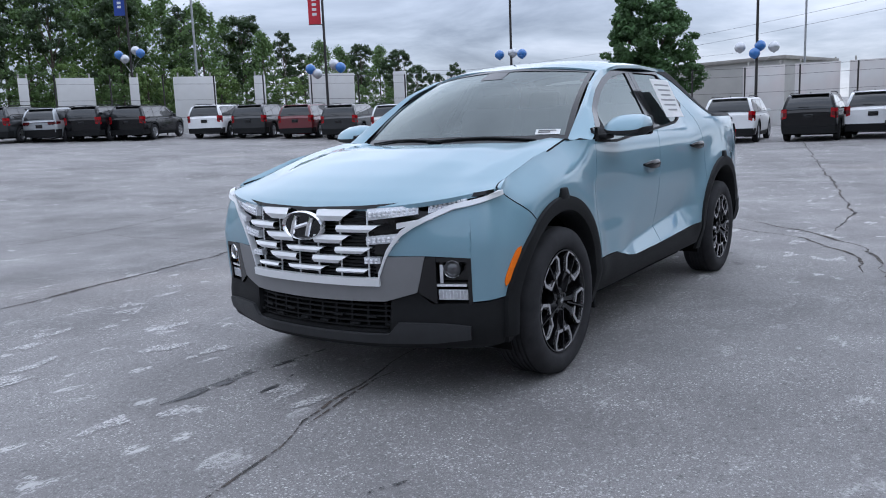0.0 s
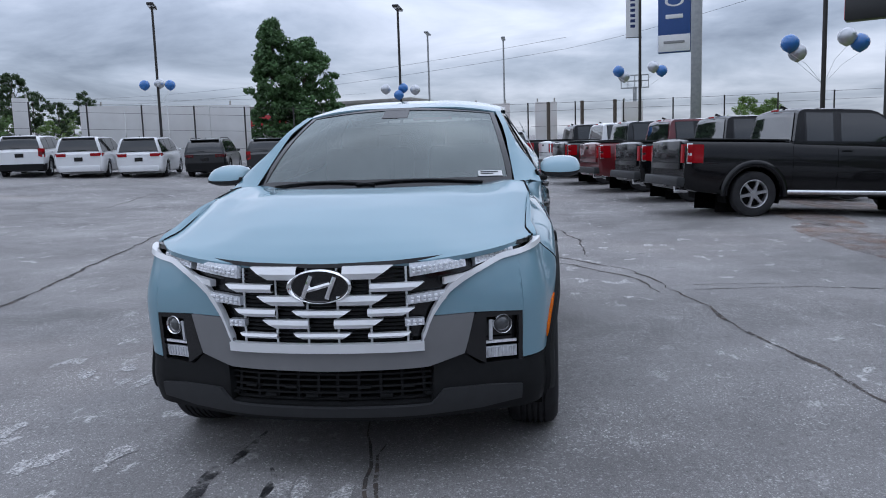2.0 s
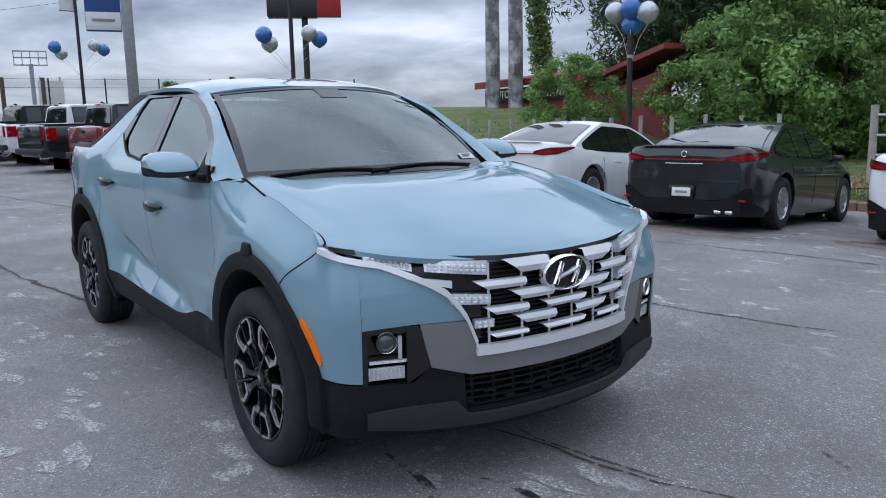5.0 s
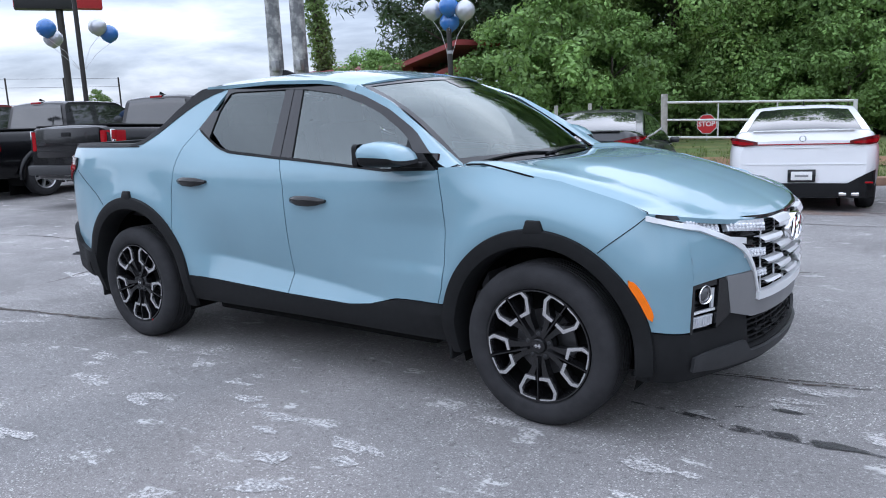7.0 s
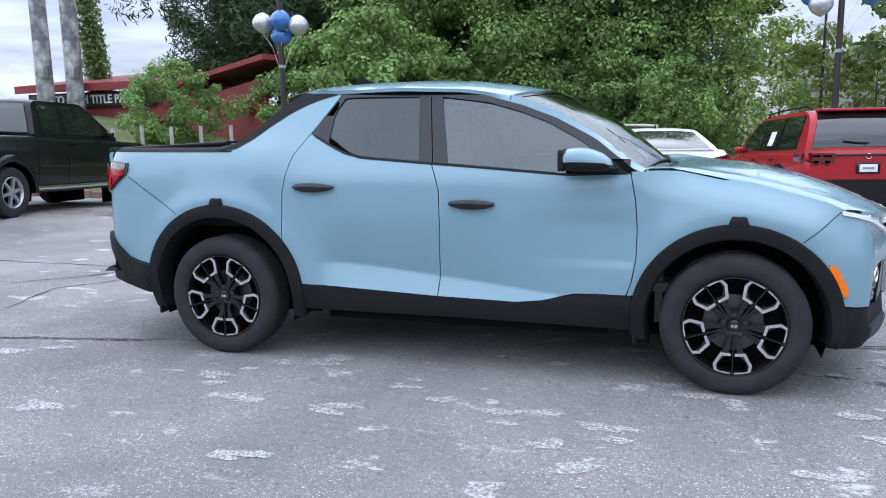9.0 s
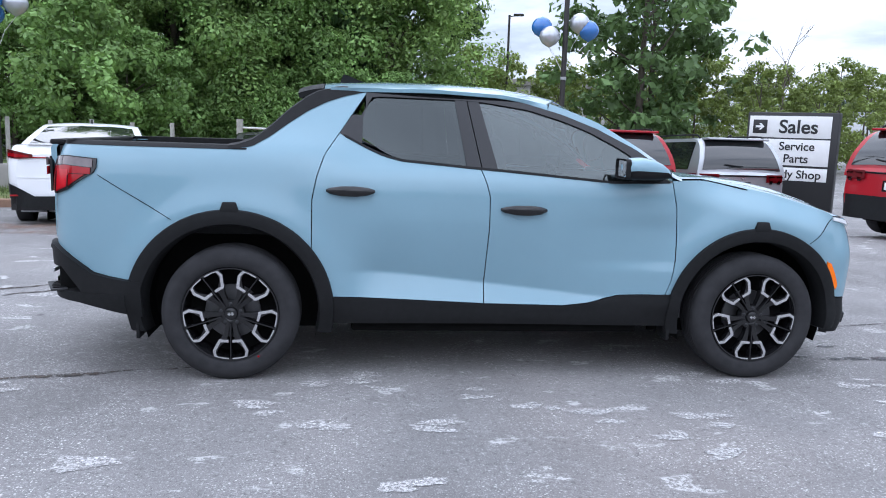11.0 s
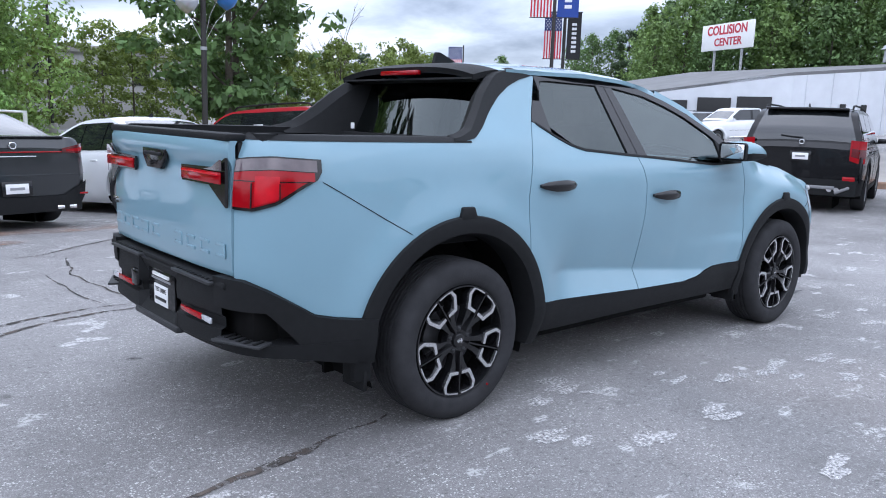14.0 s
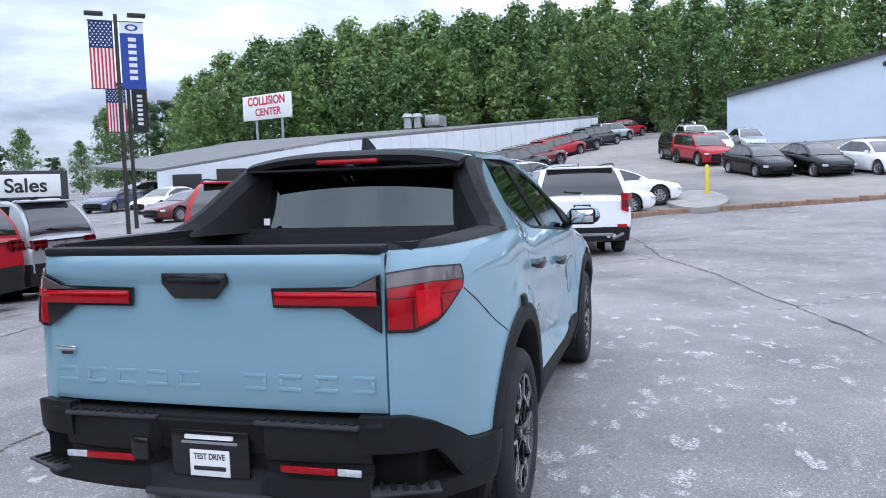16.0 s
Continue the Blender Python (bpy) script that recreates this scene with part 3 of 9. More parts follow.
GAP = .0028
sides = ((-1, "right"), (1, "left"))
TOP_Q = [(-2.5, 1.268), (-1.47, 1.268), (-1.39, 1.282), (-1.30, 1.335), (-1.2, 1.412), (-1.1, 1.482), (-1.0, 1.535), (-.9, 1.572), (-.78, 1.60)]
BUMP_Q = [(-2.5, .725), (-2.46, .72), (-2.40, .69), (-2.23, .582), (-2.15, .565), (-1.98, .545), (-1.0, .46)]
for s, where in sides:
    arch_r = lambda z: -WHEEL_X + math.sqrt(max(0, .525 ** 2 - (z - ARCH_R[1]) ** 2)) if abs(z - ARCH_R[1]) < .525 else -3
    u_seam = ur(.655)
    # rear quarter with the sail behind the rear door
    rows, nu, nv = [], 90, 36
    for j in range(nv + 1):
        row = []
        for i in range(nu + 1):
            a, b, z = i / nu, j / nv, .9
            for _ in range(7):
                u = (u_seam + GAP) * (1 - a) + (ux(interp(z, SEAM_R)) - GAP) * a
                x = xu(u)
                z = interp(x, BUMP_Q) * (1 - b) + interp(x, TOP_Q) * b
            row.append(skin(u, z, 0, s))
        rows.append(row)
    part("quarter_panel", sheet(rows, .014, holes=((*ARCH_R, .50),)), M_BLUE, hero, smooth=50)
    part("rear_door", panel(s, lambda z: max(interp(z, SEAM_R), arch_r(z)) + GAP, lambda z: interp(z, SEAM_B) - GAP, lin(SILL), lin(BELT), 44, 64), M_BLUE, hero, smooth=50)
    part("front_door", panel(s, lambda z: interp(z, SEAM_B) + GAP, lambda z: interp(z, SEAM_F) - GAP, lin(SILL), lin(BELT), 44, 64), M_BLUE, hero, smooth=50)
    part("front_fender", panel(s, lambda z: interp(z, SEAM_F) + GAP, lin([(.5, 1.82), (.83, 1.822), (.962, 1.984), (1.2, 1.99)]), lin(SILL), lin(HOOD_EDGE), 60, 36, holes=((*ARCH_F, .468),)), M_BLUE, hero, smooth=50)

    # sill cladding, wheel arch cladding
    part("sill_cladding", panel(s, lambda z: -.99, lambda z: .985, lambda x: .315 if x < 0 else .315 - .01 * x, lambda x: interp(x, SILL) - .004, 60, 8, off=.006), M_TRIM, hero)
    part("floor_pan", box(1.7, .46, .06, (0, s * .55, .27), .02), M_WELL, hero)
    part("sill_underside", box(1.9, .10, .02, (0, s * .80, .32), .004), M_TRIM, hero)
    for (cx, cz), r0, r1, tall in ((ARCH_R, .468, .562, .062), (ARCH_F, .440, .530, .062)):
        rows = []
        span = (-14, 196) if cx < 0 else (-16, 194)
        n = 56
        for k in range(n + 1):
            a = radians(span[0] + (span[1] - span[0]) * k / n)
            row = []
            wide = r1
            for q, o in ((0, -.10), (.04, -.004), (.16, .024), (.55, .026), (.93, .016), (1.0, -.006)):
                r = r0 + (wide - r0) * q
                x, z = cx + r * math.cos(a), cz + r * math.sin(a)
                x = min(x, 2.04) if cx > 0 else x
                row.append(skin(ux(x), max(z, .305 if cx > 0 and x > cx else .26), o, s))
            rows.append(row)
        part("wheel_arch_cladding", sheet(rows, 0), M_TRIM, hero)
        # the raised block on top of the arch
        bm = bmesh.new()
        top = skin(ux(cx), cz + r1, 0, s)
        box(.105, .05, tall, (cx, top.y - s * .006, cz + r1 + .006), .012, bm=bm)
        for v in bm.verts:
            if v.co.z > cz + r1 + .01:
                v.co.x = cx + (v.co.x - cx) * .74
                v.co.y -= s * .004
        part("arch_block", bm, M_TRIM, hero)
        # liner of the wheel house
        liner = []
        for k in range(25):
            a = radians(-20 + 220 * k / 24)
            liner.append([Vector((cx + (r0 + .012) * math.cos(a), s * yy, cz + (r0 + .012) * math.sin(a))) for yy in (.86, .56)])
        part("wheel_house_liner", sheet(liner, 0), M_WELL, hero)
        part("wheel_house_wall", box(1.0, .02, .66, (cx, s * .55, cz + .16)), M_WELL, hero)
        part("mud_flap", box(.02, .16, .16, (cx - .50 if cx < 0 else cx - .50, s * .80, .30), .006), M_TRIM, hero)

    # door glass, pillars and frames
    glass_hi = lin([(-.80, 1.47), (-.755, 1.57), (-.70, 1.578), (-.25, 1.574), (-.1, 1.566), (.15, 1.532), (.35, 1.475), (.5, 1.418), (.66, 1.335), (.74, 1.285), (.80, 1.22)])
    rail_hi = lin([(-.93, 1.375), (-.78, 1.604), (-.25, 1.606), (-.05, 1.596), (.13, 1.572), (.35, 1.512), (.55, 1.437), (.77, 1.325), (.95, 1.19), (1.0, 1.152)])
    belt2 = lambda x: interp(x, BELT) + .012
    gl_left = lin([(1.2, -.80), (1.36, -.80), (1.47, -.795), (1.57, -.752)])
    part("window_glass", panel(s, gl_left, lin([(1.2, -.218), (1.57, -.272)]), lambda x: max(belt2(x), interp(x, [(-.80, 1.345), (-.67, 1.262), (-.6, 1.235), (-.2, 1.2)])), glass_hi, 16, 14, off=-.006, thick=0), M_PRIVACY, hero, "dark privacy glass")
    part("window_glass", panel(s, lin([(1.2, -.045), (1.57, -.132)]), lin([(1.12, .735), (1.295, .735), (1.6, .735)]), belt2, glass_hi, 20, 14, off=-.006, thick=0), M_GLASS, hero, "lightly tinted glass")
    part("pillar_trim", panel(s, lin([(1.2, -.218), (1.57, -.272)]), lin([(1.2, -.137), (1.57, -.205)]), belt2, lambda x: glass_hi(x) + .004, 5, 12, off=.002), M_GLOSSBLACK, hero)
    part("pillar_trim", panel(s, lin([(1.2, -.131), (1.57, -.199)]), lin([(1.2, -.045), (1.57, -.132)]), belt2, lambda x: glass_hi(x) + .004, 5, 12, off=.002), M_GLOSSBLACK, hero)
    part("pillar_trim", panel(s, lin([(1.25, -.80), (1.366, -.925), (1.60, -.768)]), gl_left, lambda x: max(interp(x, BELT), 1.25) + .003, glass_hi, 6, 12, off=.002), M_GLOSSBLACK, hero)
    part("mirror_base", panel(s, lin([(1.12, .735), (1.3, .735)]), lin([(1.14, .96), (1.3, .735)]), belt2, lambda x: interp(x, [(.735, 1.292), (.96, 1.16)]), 6, 8, off=.003), M_TRIM, hero)
    part("window_frame", panel(s, lambda z: -.78, lambda z: .96, glass_hi, rail_hi, 50, 4, off=.004), M_GLOSSBLACK, hero)
    part("belt_moulding", panel(s, lambda z: -.90, lambda z: .95, lin(BELT), belt2, 46, 2, off=.005), M_TRIM, hero)

    # black trim that falls from the roof to the bed rail
    trim = lambda x: interp(x, TOP_Q)
    rows = []
    for k in range(41):
        x = -1.52 + (-.80 + 1.52) * k / 40
        p = skin(ux(x), trim(x), .004, s)
        h = interp(x, [(-1.52, .012), (-1.42, .03), (-1.2, .075), (-1.05, .085), (-.9, .05), (-.8, .016)])
        q = skin(ux(x), trim(x) + h, .004, s)
        rows.append([p, q, q + Vector((0, -s * .05, .012)), q + Vector((.02, -s * .11, -.02))])
    part("sail_trim", sheet(rows, .0), M_TRIM, hero)
    # inner face of the sail
    rows = []
    for k in range(21):
        x = -1.50 + (-.98 + 1.50) * k / 20
        p = skin(ux(x), trim(x), .004, s)
        h = interp(x, [(-1.52, .012), (-1.42, .03), (-1.2, .075), (-1.05, .085), (-.9, .05)])
        q = skin(ux(x), trim(x) + h, .004, s) + Vector((.02, -s * .11, -.02))
        rows.append([q, Vector((q.x, q.y - s * .02, 1.25))])
    part("sail_inner", sheet(rows, 0), M_TRIM, hero)

    # bed rail cap and bed wall
    rows = []
    for k in range(31):
        u = ur(.655) + (ux(-1.42) - ur(.655)) * k / 30
        p = skin(u, 1.262, .003, s)
        inner = Vector((max(p.x, -2.40), s * min(abs(p.y), .735), 1.285))
        q = skin(u, 1.283, -.004, s)
        rows.append([p, q, (q * .6 + inner * .4) + Vector((0, 0, .004)), inner, Vector((inner.x, inner.y, 1.22))])
    part("bed_rail_cap", sheet(rows, 0), M_TRIM, hero)
    part("bed_wall", box(1.14, .02, .46, (-1.73, s * .735, 1.02), .004), M_TRIM, hero)

    # door handles: a bowl with a bar over it
    for hx, hz in ((-.862, 1.052), (.105, .968)):
        p = skin(ux(hx), hz, 0, s)
        bm = bmesh.new()
        prof = [(-.132, .004, .007), (-.11, .022, .017), (-.05, .038, .027), (.03, .040, .028), (.09, .032, .022), (.132, .006, .008)]
        rings = []
        for dx, dy, hh in prof:
            ring = []
            for q in range(8):
                a = 2 * math.pi * q / 8
                ring.append(bm.verts.new((hx + dx, p.y + s * (dy + .012 * math.cos(a)), hz + hh * math.sin(a) + .004)))
            rings.append(ring)
        for r0, r1 in zip(rings, rings[1:]):
            for q in range(8):
                bm.faces.new((r0[q], r0[(q + 1) % 8], r1[(q + 1) % 8], r1[q]))
        bm.faces.new(rings[0]), bm.faces.new(rings[-1][::-1])
        part("door_handle", bm, M_GLOSSBLACK, hero, "gloss black door handle")
        bm = lathe([(s * .004, .001), (s * .0045, .05), (s * .001, .075)], 20, "y")
        bmesh.ops.transform(bm, matrix=Matrix.Translation((hx - .01, p.y, hz - .012)) @ Matrix.Diagonal((1, 1, .55, 1)), verts=bm.verts)
        part("handle_bowl", bm, M_BLUE, hero)

    # door mirrors: a painted dome that slopes down to the front, over a black shell
    def mirror_loft(outline, ys):
        bm = bmesh.new()
        rings = []
        for yy, sc in ys:
            rings.append([bm.verts.new((.745 + .03 + (px - .03) * (.4 + .6 * sc), s * yy, 1.222 + pz * sc)) for px, pz in outline])
        n = len(outline)
        for r0, r1 in zip(rings, rings[1:]):
            for q in range(n):
                bm.faces.new((r0[q], r0[(q + 1) % n], r1[(q + 1) % n], r1[q]))
        bm.faces.new(rings[0]), bm.faces.new(rings[-1][::-1])
        return bm

    reach = ((.875, .42), (.90, .80), (.94, .96), (1.0, 1.0), (1.05, .92), (1.08, .72), (1.092, .40))
    mirror = part("door_mirror", mirror_loft([(-.128, -.012), (-.130, .022), (-.118, .046), (-.085, .060), (-.03, .066), (.03, .058), (.085, .036), (.125, .004), (.14, -.026), (.02, -.018)], reach), M_BLUE, hero, smooth=55)
    part("mirror_shell", mirror_loft([(-.126, -.012), (.02, -.019), (.139, -.028), (.145, -.045), (.08, -.056), (-.06, -.060), (-.112, -.050)], reach), M_TRIM, mirror, smooth=55)
    part("mirror_stalk", box(.12, .10, .028, (.84, s * .86, 1.168), .01), M_TRIM, mirror)
    part("mirror_bezel", box(.014, .176, .110, (.628, s * .988, 1.222), .022, seg=4), M_TRIM, mirror)
    part("mirror_glass", box(.006, .150, .088, (.620, s * .988, 1.224), .002), M_CHROME, mirror)

# roof
def roof_point(x, v):
    """v from 0 in the middle to 1 at the rail."""
    half = interp(x, [(-1.2, .575), (-.9, .61), (-.4, .632), (.1, .622), (.30, .60), (.5, .56)])
    mid_z = interp(x, [(-1.2, 1.640), (-.95, 1.668), (-.66, 1.682), (-.3, 1.684), (0, 1.672), (.25, 1.640), (.45, 1.603)])
    rail = interp(x, [(-1.2, 1.605), (-.9, 1.618), (-.4, 1.628), (0, 1.612), (.2, 1.585), (.45, 1.53)])
    return Vector((x, half * v, mid_z + (rail - mid_z) * abs(v) ** 3.2))


front_x = lambda v: .43 - .16 * v * v
rows = []
for k in range(31):
    row = []
    for j in range(25):
        v = -1 + 2 * j / 24
        x = -1.02 + (front_x(v) + 1.02) * k / 30
        row.append(roof_point(x, v))
    rows.append(row)
part("roof", sheet(rows, .02, inward=(0, 0, -1)), M_BLUE, hero, smooth=50)
for s, where in sides:
    rows = []
    for k in range(31):
        x = -.98 + (front_x(1) + .98) * k / 30
        p = roof_point(x, 1)
        q = skin(ux(x), rail_hi(max(x, -.775)), .003, s)
        p = Vector((p.x, s * p.y, p.z))
        rows.append([p, (p * .5 + q * .5) + Vector((0, s * .006, .010)), q])
    part("roof_rail", sheet(rows, 0), M_BLUE, hero, smooth=60)
    # windscreen pillar
    rows = []
    for k in range(17):
        t = k / 16
        x = front_x(1) + (1.02 - front_x(1)) * t
        a = Vector((1.06 * t + front_x(1) * (1 - t) - .02 * t, s * (interp(t, [(0, .595), (.5, .675), (1, .735)])), interp(t, [(0, 1.575), (.35, 1.475), (.7, 1.30), (1, 1.145)])))
        q = skin(ux(x), rail_hi(x), .003, s)
        m = (a + q) * .5 + Vector((.012, s * .010, .018))
        rows.append([a, m, q])
    part("windscreen_pillar", sheet(rows, 0), M_BLUE, hero, smooth=60)
    # painted cowl corner between pillar, hood and door
    bm = bmesh.new()
    pts = [skin(ux(.965), 1.149, 0, s), skin(ux(1.2), 1.162, 0, s), Vector((1.16, s * .70, 1.157)), Vector((1.02, s * .73, 1.160))]
    bm.faces.new([bm.verts.new(p) for p in pts])
    part("cowl_corner", bm, M_BLUE, hero)


# windscreen, black border, cowl, wipers
def screen_point(v, t, lift=0.0):
    """v across from -1 to 1, t from the roof down to the cowl."""
    half = .582 + (.735 - .582) * t
    top = Vector((.43 - .16 * v * v, 0, 1.604 - .035 * v * v))
    low = Vector((1.16 - .16 * v * v, 0, 1.148 - .006 * v * v))
    p = top.lerp(low, t) + Vector((.05, 0, .075)) * math.sin(math.pi * t) * .5
    return Vector((p.x + lift * .5, half * v, p.z + lift))


rows = [[screen_point(-1 + 2 * j / 20, k / 14) for j in range(21)] for k in range(15)]
part("windscreen", sheet(rows, 0), M_GLASS, hero, "curved laminated windscreen")
for s, where in sides:
    rows = [[screen_point(s * a, k / 14, .003) for a in (1.0, .955)] for k in range(15)]
    part("screen_border", sheet(rows, 0), M_GLOSSBLACK, hero)
part("screen_border", sheet([[screen_point(-1 + 2 * j / 20, t, .003) for j in range(21)] for t in (0, .045)], 0), M_GLOSSBLACK, hero)
part("screen_border", sheet([[screen_point(-1 + 2 * j / 20, t, .003) for j in range(21)] for t in (.93, 1.0)], 0), M_GLOSSBLACK, hero)
part("sensor_housing", sheet([[screen_point(-.13 + .26 * j / 6, t, .002) for j in range(7)] for t in (.04, .12, .19)], 0), M_GLOSSBLACK, hero)
part("cowl_panel", sheet([[Vector((x - .15 * (y / .75) ** 2, y, z)) for y in np.linspace(-.74, .74, 21)] for x, z in ((1.14, 1.142), (1.19, 1.13), (1.26, 1.14))], 0), M_TRIM, hero)
for y0, y1 in ((.55, -.12), (-.02, -.60)):
    pts = [screen_point(y0 / .72 + (y1 - y0) / .72 * k / 10, .985 - .03 * math.sin(math.pi * k / 10), .010) for k in range(11)]
    part("wiper", tube(pts, .006, 6), M_TRIM, hero)
st = part("windscreen_sticker", sheet([[screen_point(v, t, .006) for v in (.74, .92)] for t in (.875, .925)], 0), M_PAPER, hero, "white price sticker")
for k in range(2):
    t0 = .885 + .018 * k
    part("sticker_print", sheet([[screen_point(v, t, .0085) for v in (.76, .89 - .04 * k)] for t in (t0, t0 + .009)], 0), M_INK, st)

# hood
def hood_point(u, v):
    y_edge = interp(u, [(0, .745), (.15, .785), (.4, .812), (.75, .80), (.92, .80), (1, .825)])
    y = v * y_edge
    x0 = 1.20 - .17 * v * v
    xf = float(np.interp(-abs(v) * .825, -HOOD_PLAN[:, 1], HOOD_PLAN[:, 0])) - .012 - .03 * (1 - abs(v))
    x = x0 + (xf - x0) * u
    zc = interp(u, [(0, 1.150), (.2, 1.150), (.4, 1.128), (.6, 1.082), (.78, 1.020), (.9, .965), (.97, .925), (1, .902)])
    ze = interp(u, [(0, 1.158), (.15, 1.164), (.4, 1.118), (.65, 1.055), (.85, 1.004), (.95, .985), (1, .972)])
    z = zc + (ze - zc) * abs(v) ** 3
    z += .014 * (1 - step(.50, .74, abs(v))) * math.sin(math.pi * min(1, u * 1.02)) ** .7
    z += .016 * (step(.74, .92, abs(v))) * (1 - step(.93, 1.0, abs(v))) * (1 - u) 
    return Vector((x, y, z))


rows = [[hood_point(math.sin(math.pi / 2 * k / 36) ** 1.15, -1 + 2 * j / 48) for j in range(49)] for k in range(37)]
part("hood", sheet(rows, .02, inward=(-.2, 0, -1)), M_BLUE, hero, smooth=60)

# rear of the cab: spoiler, lamp, glass, wall
rows = []
for k in range(9):
    x = -1.025 - .145 * k / 8
    row = []
    for j in range(25):
        v = -1 + 2 * j / 24
        p = roof_point(-1.02, v)
        row.append(Vector((x, p.y * (1 - .04 * k / 8), p.z - .030 * (k / 8) ** 1.6)))
    rows.append(row)
part("roof_spoiler", sheet(rows, .03, inward=(.25, 0, -1)), M_TRIM, hero)
part("spoiler_underside", sheet([[Vector((x, y, z)) for y in np.linspace(-.56, .56, 9)] for x, z in ((-1.165, 1.572), (-1.10, 1.555), (-.98, 1.555))], .01), M_TRIM, hero)
part("high_brake_lamp", box(.03, .33, .026, (-1.178, 0, 1.600), .008), M_TAIL, hero, "red high brake lamp")
part("rear_glass", sheet([[Vector((x + .05 * (y / .6) ** 2, y * w, z)) for y in np.linspace(-.60, .60, 13)] for x, z, w in ((-1.03, 1.565, 1.02), (-1.08, 1.42, 1.10), (-1.14, 1.27, 1.19))], 0), M_PRIVACY, hero, "dark sliding rear window")
part("cab_rear_wall", box(.03, 1.46, .50, (-1.17, 0, 1.02), .005), M_TRIM, hero)
part("glass_sticker", box(.003, .035, .035, (-1.165, .47, 1.305)), M_PAPER, hero)
fin = slab([(-.09, 0), (.09, 0), (.06, .022), (-.045, .062), (-.07, .062)], .022, Matrix.Translation((-.86, .011, 1.668)) @ Matrix.Rotation(radians(90), 4, "X"))
part("roof_aerial", fin, M_TRIM, hero)

# bed
part("bed_floor", box(1.28, 1.46, .03, (-1.79, 0, .80)), M_TRIM, hero)
for y in np.linspace(-.6, .6, 9):
    part("bed_rib", box(1.24, .045, .012, (-1.79, y, .82), .004), M_TRIM, hero)
part("bed_front_panel", box(.04, 1.46, .43, (-1.20, 0, 1.03), .008), M_TRIM, hero)
for y in (-.45, .45):
    part("tie_down", cyl(.022, .03, (-1.225, y, 1.15), "x", 12, bevel=.004), M_GLOSSBLACK, hero)

# tailgate
gate_half = .6525
rows = []
for z, o in ((.728, -.004), (.75, .004), (.90, .006), (1.05, .004), (1.145, .000), (1.165, .006), (1.19, .020), (1.235, .022), (1.255, .012)):
    rows.append([Vector((-2.505 + .022 * (y / gate_half) ** 4 - o + (.03 * max(0, z - 1.0)), y, z)) for y in np.linspace(-gate_half, gate_half, 33)])
tailgate = part("tailgate", sheet(rows, .03, inward=(1, 0, 0)), M_BLUE, hero, smooth=50)
part("tailgate_inner", box(.03, 1.30, .50, (-2.44, 0, 1.0), .006), M_TRIM, tailgate)
part("tailgate_cap", box(.085, 1.305, .030, (-2.462, 0, 1.268), .010), M_TRIM, tailgate)
# handle recess
bm = slab([(-.125, .045), (.125, .045), (.125, .01), (.078, -.042), (-.078, -.042), (-.125, .01)], .02, Matrix.Translation((-2.512, 0.02, 1.150)) @ Matrix(((0, 0, -1, 0), (-1, 0, 0, 0), (0, 1, 0, 0), (0, 0, 0, 1))), bevel=.006)
handle = part("tailgate_handle", bm, M_GLOSSBLACK, tailgate)
part("handle_lip", box(.02, .20, .016, (-2.530, .02, 1.172), .006), M_TRIM, handle)
# raised marks where the model name is pressed into the metal
xs = np.linspace(.585, -.575, 10)
for k, y in enumerate(xs):
    if k == 5:
        continue
    xg = -2.5108 + .022 * (y / gate_half) ** 4
    bm = box(.006, .084, .014, (xg, y, .846), .002)
    box(.006, .084, .014, (xg, y, .802), .002, bm=bm)
    box(.006, .016, .029, (xg, y + .034 * (1 if k % 3 else -1), .824), .002, bm=bm)
    part("pressed_mark", bm, M_BLUE, tailgate)
part("dealer_badge", box(.004, .088, .014, (-2.515, .575, .922), .002), M_CHROME, tailgate)
part("dealer_badge", box(.004, .05, .012, (-2.515, .57, .904), .002), M_INK, tailgate)

